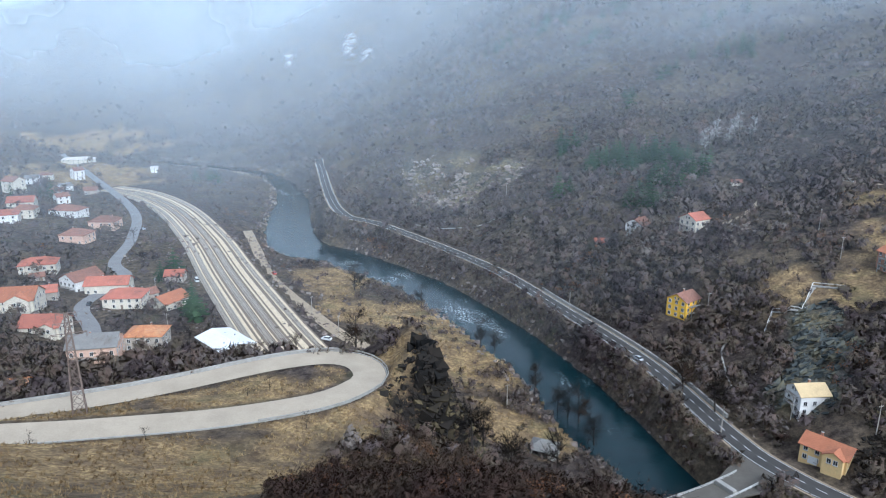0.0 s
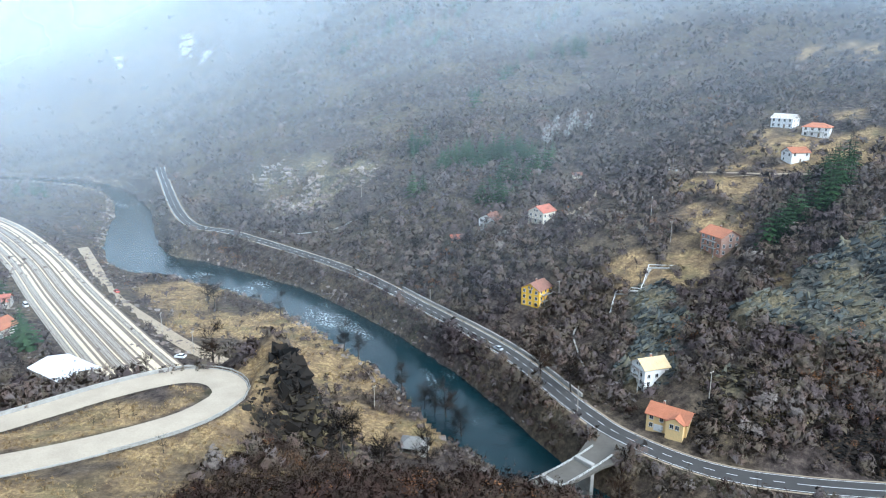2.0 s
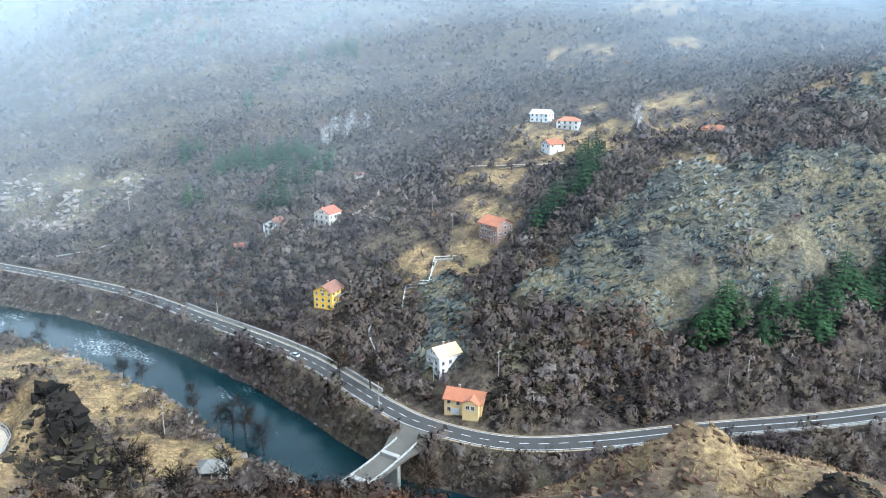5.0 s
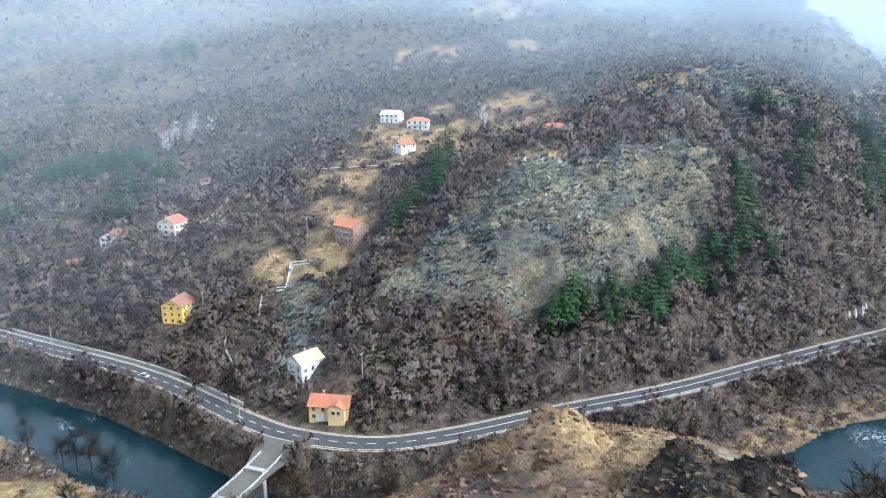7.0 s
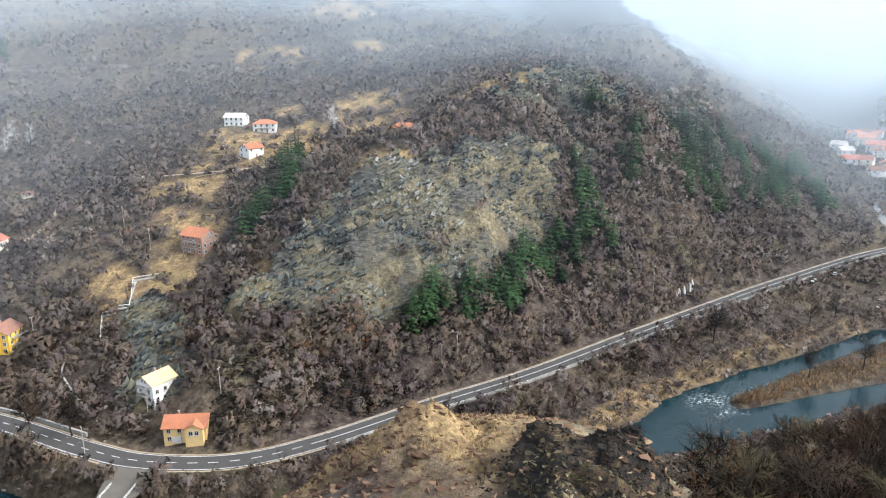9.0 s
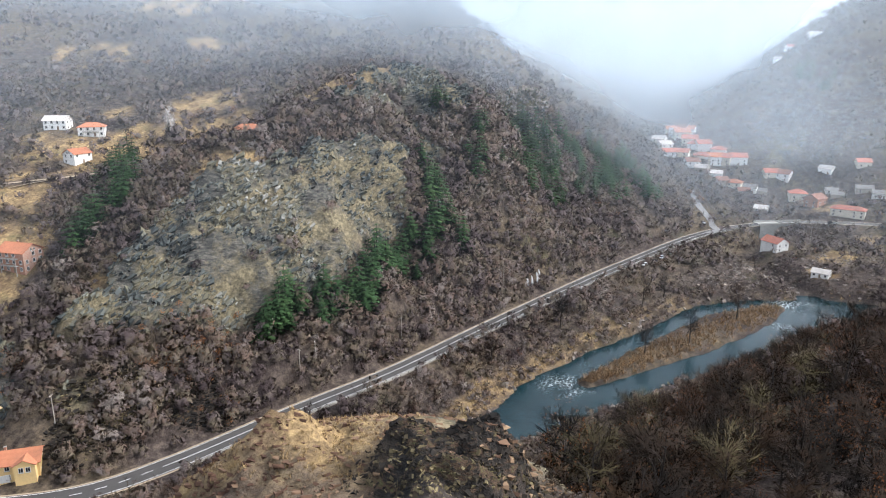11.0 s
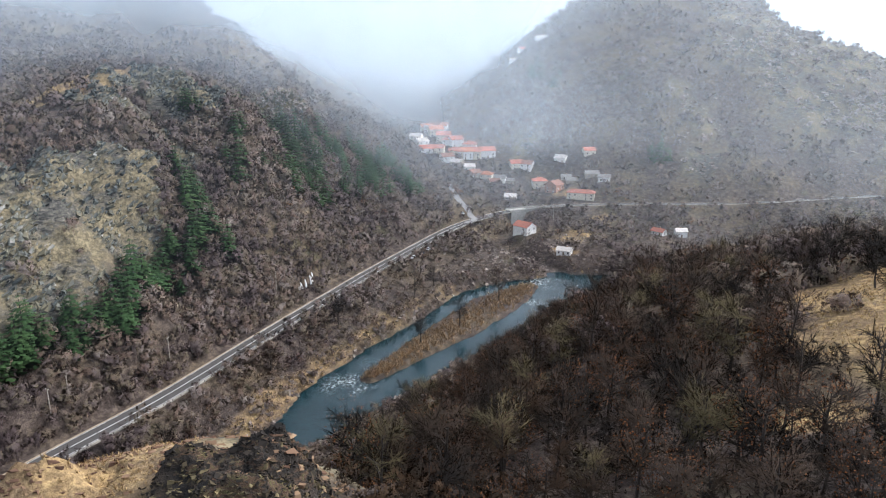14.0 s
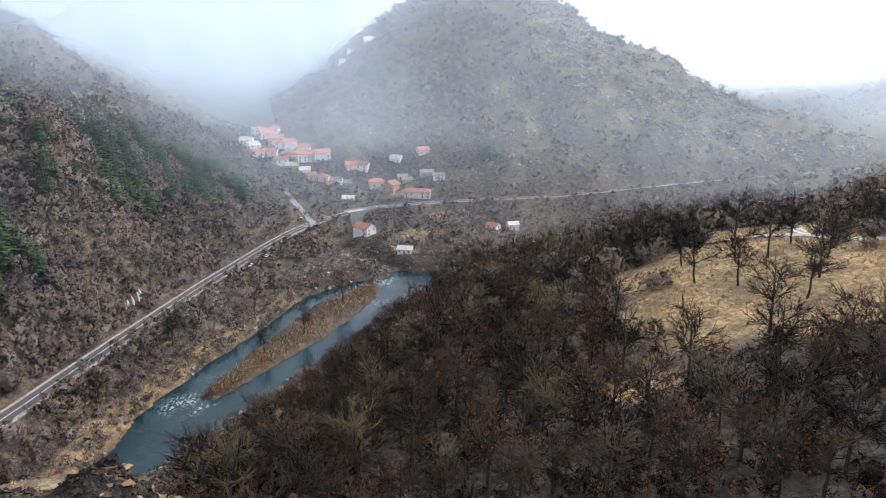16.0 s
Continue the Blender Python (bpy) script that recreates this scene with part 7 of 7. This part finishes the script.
# reeds on the island and along the banks
rg = np.random.default_rng(77)
line = spline([(251, 46.5, 2.5), (280, 31.5, 7), (308, 15, 10), (343, -3, 12), (373, -21, 5.4)], 1.0)
k = rg.integers(0, len(line), 1600)
px, py = line[k, 0] + rg.normal(0, 1, 1600) * line[k, 2] * 0.6, line[k, 1] + rg.normal(0, 1, 1600) * line[k, 2] * 0.6
pz = land(px, py)[0]
keep = pz > 0.2
REED = plant_material("orange_reeds", [(0.15, 0.10, 0.065), (0.30, 0.19, 0.10), (0.22, 0.17, 0.115), (0.36, 0.23, 0.12), (0.13, 0.095, 0.07)])
scatter("reeds", np.c_[px, py, pz][keep], [blades(rg, np.c_[rg.normal(0, 0.3, (10, 2)), np.zeros(10)], np.c_[rg.normal(0, 0.7, (10, 2)), rg.uniform(0.8, 2.0, 10)], np.full(10, 0.16)) for _ in range(6)], rg.uniform(0.6, 1.3, keep.sum()), REED, rg, "orange-brown reeds on the river island", "reeds")
Rv = LINES["river"]
k = rg.integers(0, len(Rv), 2600)
sgn = rg.choice((-1, 1), 2600)
off = Rv[k, 2] / 2 + rg.uniform(2, 9, 2600)
dd = np.gradient(Rv[:, :2], axis=0)
dd /= np.linalg.norm(dd, axis=1)[:, None]
px, py = Rv[k, 0] + dd[k, 1] * off * sgn, Rv[k, 1] - dd[k, 0] * off * sgn
pz = land(px, py)[0]
keep = (pz > 0.15) & (pz < 5)
scatter("bank_stones", np.c_[px, py, pz][keep][:900], [slab(rg, 0.5) for _ in range(8)], rg.uniform(0.4, 1.6, min(900, keep.sum())), PALE_STONE, rg, "pale grey boulders along the river banks", "stones", False)
scatter("bank_grass", np.c_[px, py, pz][keep][900:], [blades(rg, np.c_[rg.normal(0, 0.3, (9, 2)), np.zeros(9)], np.c_[rg.normal(0, 0.6, (9, 2)), rg.uniform(0.5, 1.4, 9)], np.full(9, 0.14)) for _ in range(6)], rg.uniform(0.6, 1.3, max(0, keep.sum() - 900)), STRAW, rg, "dry grass along the river banks", "grass")

k = rg.integers(0, len(Rv), 6500)
sgn = rg.choice((-1, 1), 6500)
off = Rv[k, 2] / 2 + rg.uniform(3.0, 19, 6500)
px, py = Rv[k, 0] + dd[k, 1] * off * sgn, Rv[k, 1] - dd[k, 0] * off * sgn
ok, pz = open_ground(px, py, 0.7, 1.1)
ok &= (pz > 0.5) & (np.hypot(px, py) < 420)
scatter("bank_brush", np.c_[px, py, pz][ok], [bare_plant(rg, 30, 2.6, 1.9, 0.22, False) for _ in range(3)] + [puff(rg, 28, 2.8, 1.9, 0.85, False) for _ in range(6)], rg.uniform(0.6, 1.4, ok.sum()), TWIGS, rg, "bare bushes along the river banks", "bushes")

# bushes and small trees on the bank below the road and behind the far verge
for reach, n, seed in ((1, 2600, 5), (-1, 1100, 6)):
    rg = np.random.default_rng(seed)
    k = rg.integers(0, len(L) - 1, n)
    k = k[(L[k, 1] > -60) & (L[k, 1] < 470)]
    dd = np.gradient(L[:, :2], axis=0)
    dd /= np.linalg.norm(dd, axis=1)[:, None]
    off = rg.uniform(6.2, 20, len(k)) * reach
    px, py = L[k, 0] + dd[k, 1] * off + rg.normal(0, 0.8, len(k)), L[k, 1] - dd[k, 0] * off + rg.normal(0, 0.8, len(k))
    ok, pz = open_ground(px, py, 0.6, 1.1)
    scatter("verge_brush", np.c_[px, py, pz][ok], [puff(rg, 30, 3.4, 1.9, 0.85, False) for _ in range(5)] + [bare_plant(rg, 34, 5.0, 2.2, 0.2) for _ in range(3)], rg.uniform(0.5, 1.25, ok.sum()), RED_TWIGS, rg, "brown bare bushes along the road verge", "bushes")

ribbon("road", drape([(474, 16), (485, 11), (497, 15.6), (504, 20), (512, 25), (521, 29), (532, 33)], 0.45), 2.4, STREET_ASPHALT, thick=0.6, label="narrow grey road climbing from the fork", category="road", kind="structure")

# ---- haze: translucent shells round the camera stand in for misty air ----


def haze_material():
    m, nt, b = material("stand_in_haze")
    nt.nodes.remove(b)
    out = nt.nodes["Material Output"]
    body = nt.nodes.new("ShaderNodeBsdfDiffuse")
    back = nt.nodes.new("ShaderNodeBsdfTranslucent")
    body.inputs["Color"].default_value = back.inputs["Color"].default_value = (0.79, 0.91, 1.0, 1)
    both = nt.nodes.new("ShaderNodeMixShader")
    nt.links.new(body.outputs[0], both.inputs[1])
    nt.links.new(back.outputs[0], both.inputs[2])
    clear = nt.nodes.new("ShaderNodeBsdfTransparent")
    veil = nt.nodes.new("ShaderNodeMixShader")
    at = nt.nodes.new("ShaderNodeAttribute")
    at.attribute_name = "veil"
    drift = nt.nodes.new("ShaderNodeMapRange")
    drift.inputs["From Min"].default_value, drift.inputs["From Max"].default_value = 0.3, 0.7
    drift.inputs["To Min"].default_value, drift.inputs["To Max"].default_value = 0.6, 1.3
    nt.links.new(noise_node(nt, 0.006, 3, 0.5), drift.inputs["Value"])
    amount = nt.nodes.new("ShaderNodeMath")
    amount.operation, amount.use_clamp = "MULTIPLY", True
    nt.links.new(at.outputs["Fac"], amount.inputs[0])
    nt.links.new(drift.outputs[0], amount.inputs[1])
    nt.links.new(amount.outputs[0], veil.inputs["Fac"])
    nt.links.new(clear.outputs[0], veil.inputs[1])
    nt.links.new(both.outputs[0], veil.inputs[2])
    nt.links.new(veil.outputs[0], out.inputs["Surface"])
    return m


HAZE_SHELL = haze_material()


def haze_shell(radius, low, high, seed, far, az0=-146, az1=46):
    """A wavy shell round the camera imitating haze, tuned by direction to its view; thin near the ground and at its
    upper edge, thicker aloft and up the valleys.
    """
    az = np.arange(az0, az1 + 1, 1.5)
    crest = 150 + radius * 0.16
    zs = np.linspace(-10, crest, 32)
    a, z = np.meshgrid(np.radians(az), zs)
    r = radius * (1 + 0.07 * np.sin(3.1 * a + seed) + 0.04 * np.sin(7.3 * a + 2 * seed))
    x, y = -np.sin(a) * r, np.cos(a) * r
    deg = np.degrees(a)
    west = smooth(-12, 16, deg)
    gap = np.exp(-(((deg + 90) / 14) ** 2))
    up = smooth(18, 200, z + 30 * np.sin(5 * a + seed))
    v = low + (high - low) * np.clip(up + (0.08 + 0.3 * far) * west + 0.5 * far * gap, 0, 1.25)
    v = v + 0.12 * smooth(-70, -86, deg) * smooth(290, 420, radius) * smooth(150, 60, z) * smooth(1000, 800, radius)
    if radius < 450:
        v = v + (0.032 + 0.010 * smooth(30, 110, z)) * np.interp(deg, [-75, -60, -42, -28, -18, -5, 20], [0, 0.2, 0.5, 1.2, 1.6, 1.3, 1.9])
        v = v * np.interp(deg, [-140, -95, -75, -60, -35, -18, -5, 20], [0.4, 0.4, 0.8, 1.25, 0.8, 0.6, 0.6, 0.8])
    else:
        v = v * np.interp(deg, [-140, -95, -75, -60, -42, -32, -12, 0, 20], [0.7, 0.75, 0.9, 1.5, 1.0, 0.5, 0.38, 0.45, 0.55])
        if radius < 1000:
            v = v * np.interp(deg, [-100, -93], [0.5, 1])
    if radius > 700:  # more opaque behind the spur, to imitate bright haze there
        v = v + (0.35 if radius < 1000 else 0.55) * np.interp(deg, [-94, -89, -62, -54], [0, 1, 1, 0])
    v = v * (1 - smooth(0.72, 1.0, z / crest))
    # faded out near the ground to hide where the shell cuts it
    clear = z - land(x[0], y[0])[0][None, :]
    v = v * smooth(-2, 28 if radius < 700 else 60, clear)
    n = len(az)
    k, j = np.meshgrid(np.arange(len(zs) - 1), np.arange(n - 1), indexing="ij")
    k, j = k.ravel(), j.ravel()
    ob = mesh_ob("mist", np.c_[x.ravel(), y.ravel(), z.ravel()], np.c_[k * n + j, k * n + j + 1, (k + 1) * n + j + 1, (k + 1) * n + j], HAZE_SHELL,
                 label="pale blue translucent shell imitating haze", category="mist", kind="stuff")
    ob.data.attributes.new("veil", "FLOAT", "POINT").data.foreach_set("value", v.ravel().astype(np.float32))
    return ob


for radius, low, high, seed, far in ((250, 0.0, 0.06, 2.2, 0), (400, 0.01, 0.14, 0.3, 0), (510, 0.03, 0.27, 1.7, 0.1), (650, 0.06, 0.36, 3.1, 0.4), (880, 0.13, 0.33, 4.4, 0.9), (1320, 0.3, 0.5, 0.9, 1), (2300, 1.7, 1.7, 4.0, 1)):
    haze_shell(radius, low, high, seed, far)
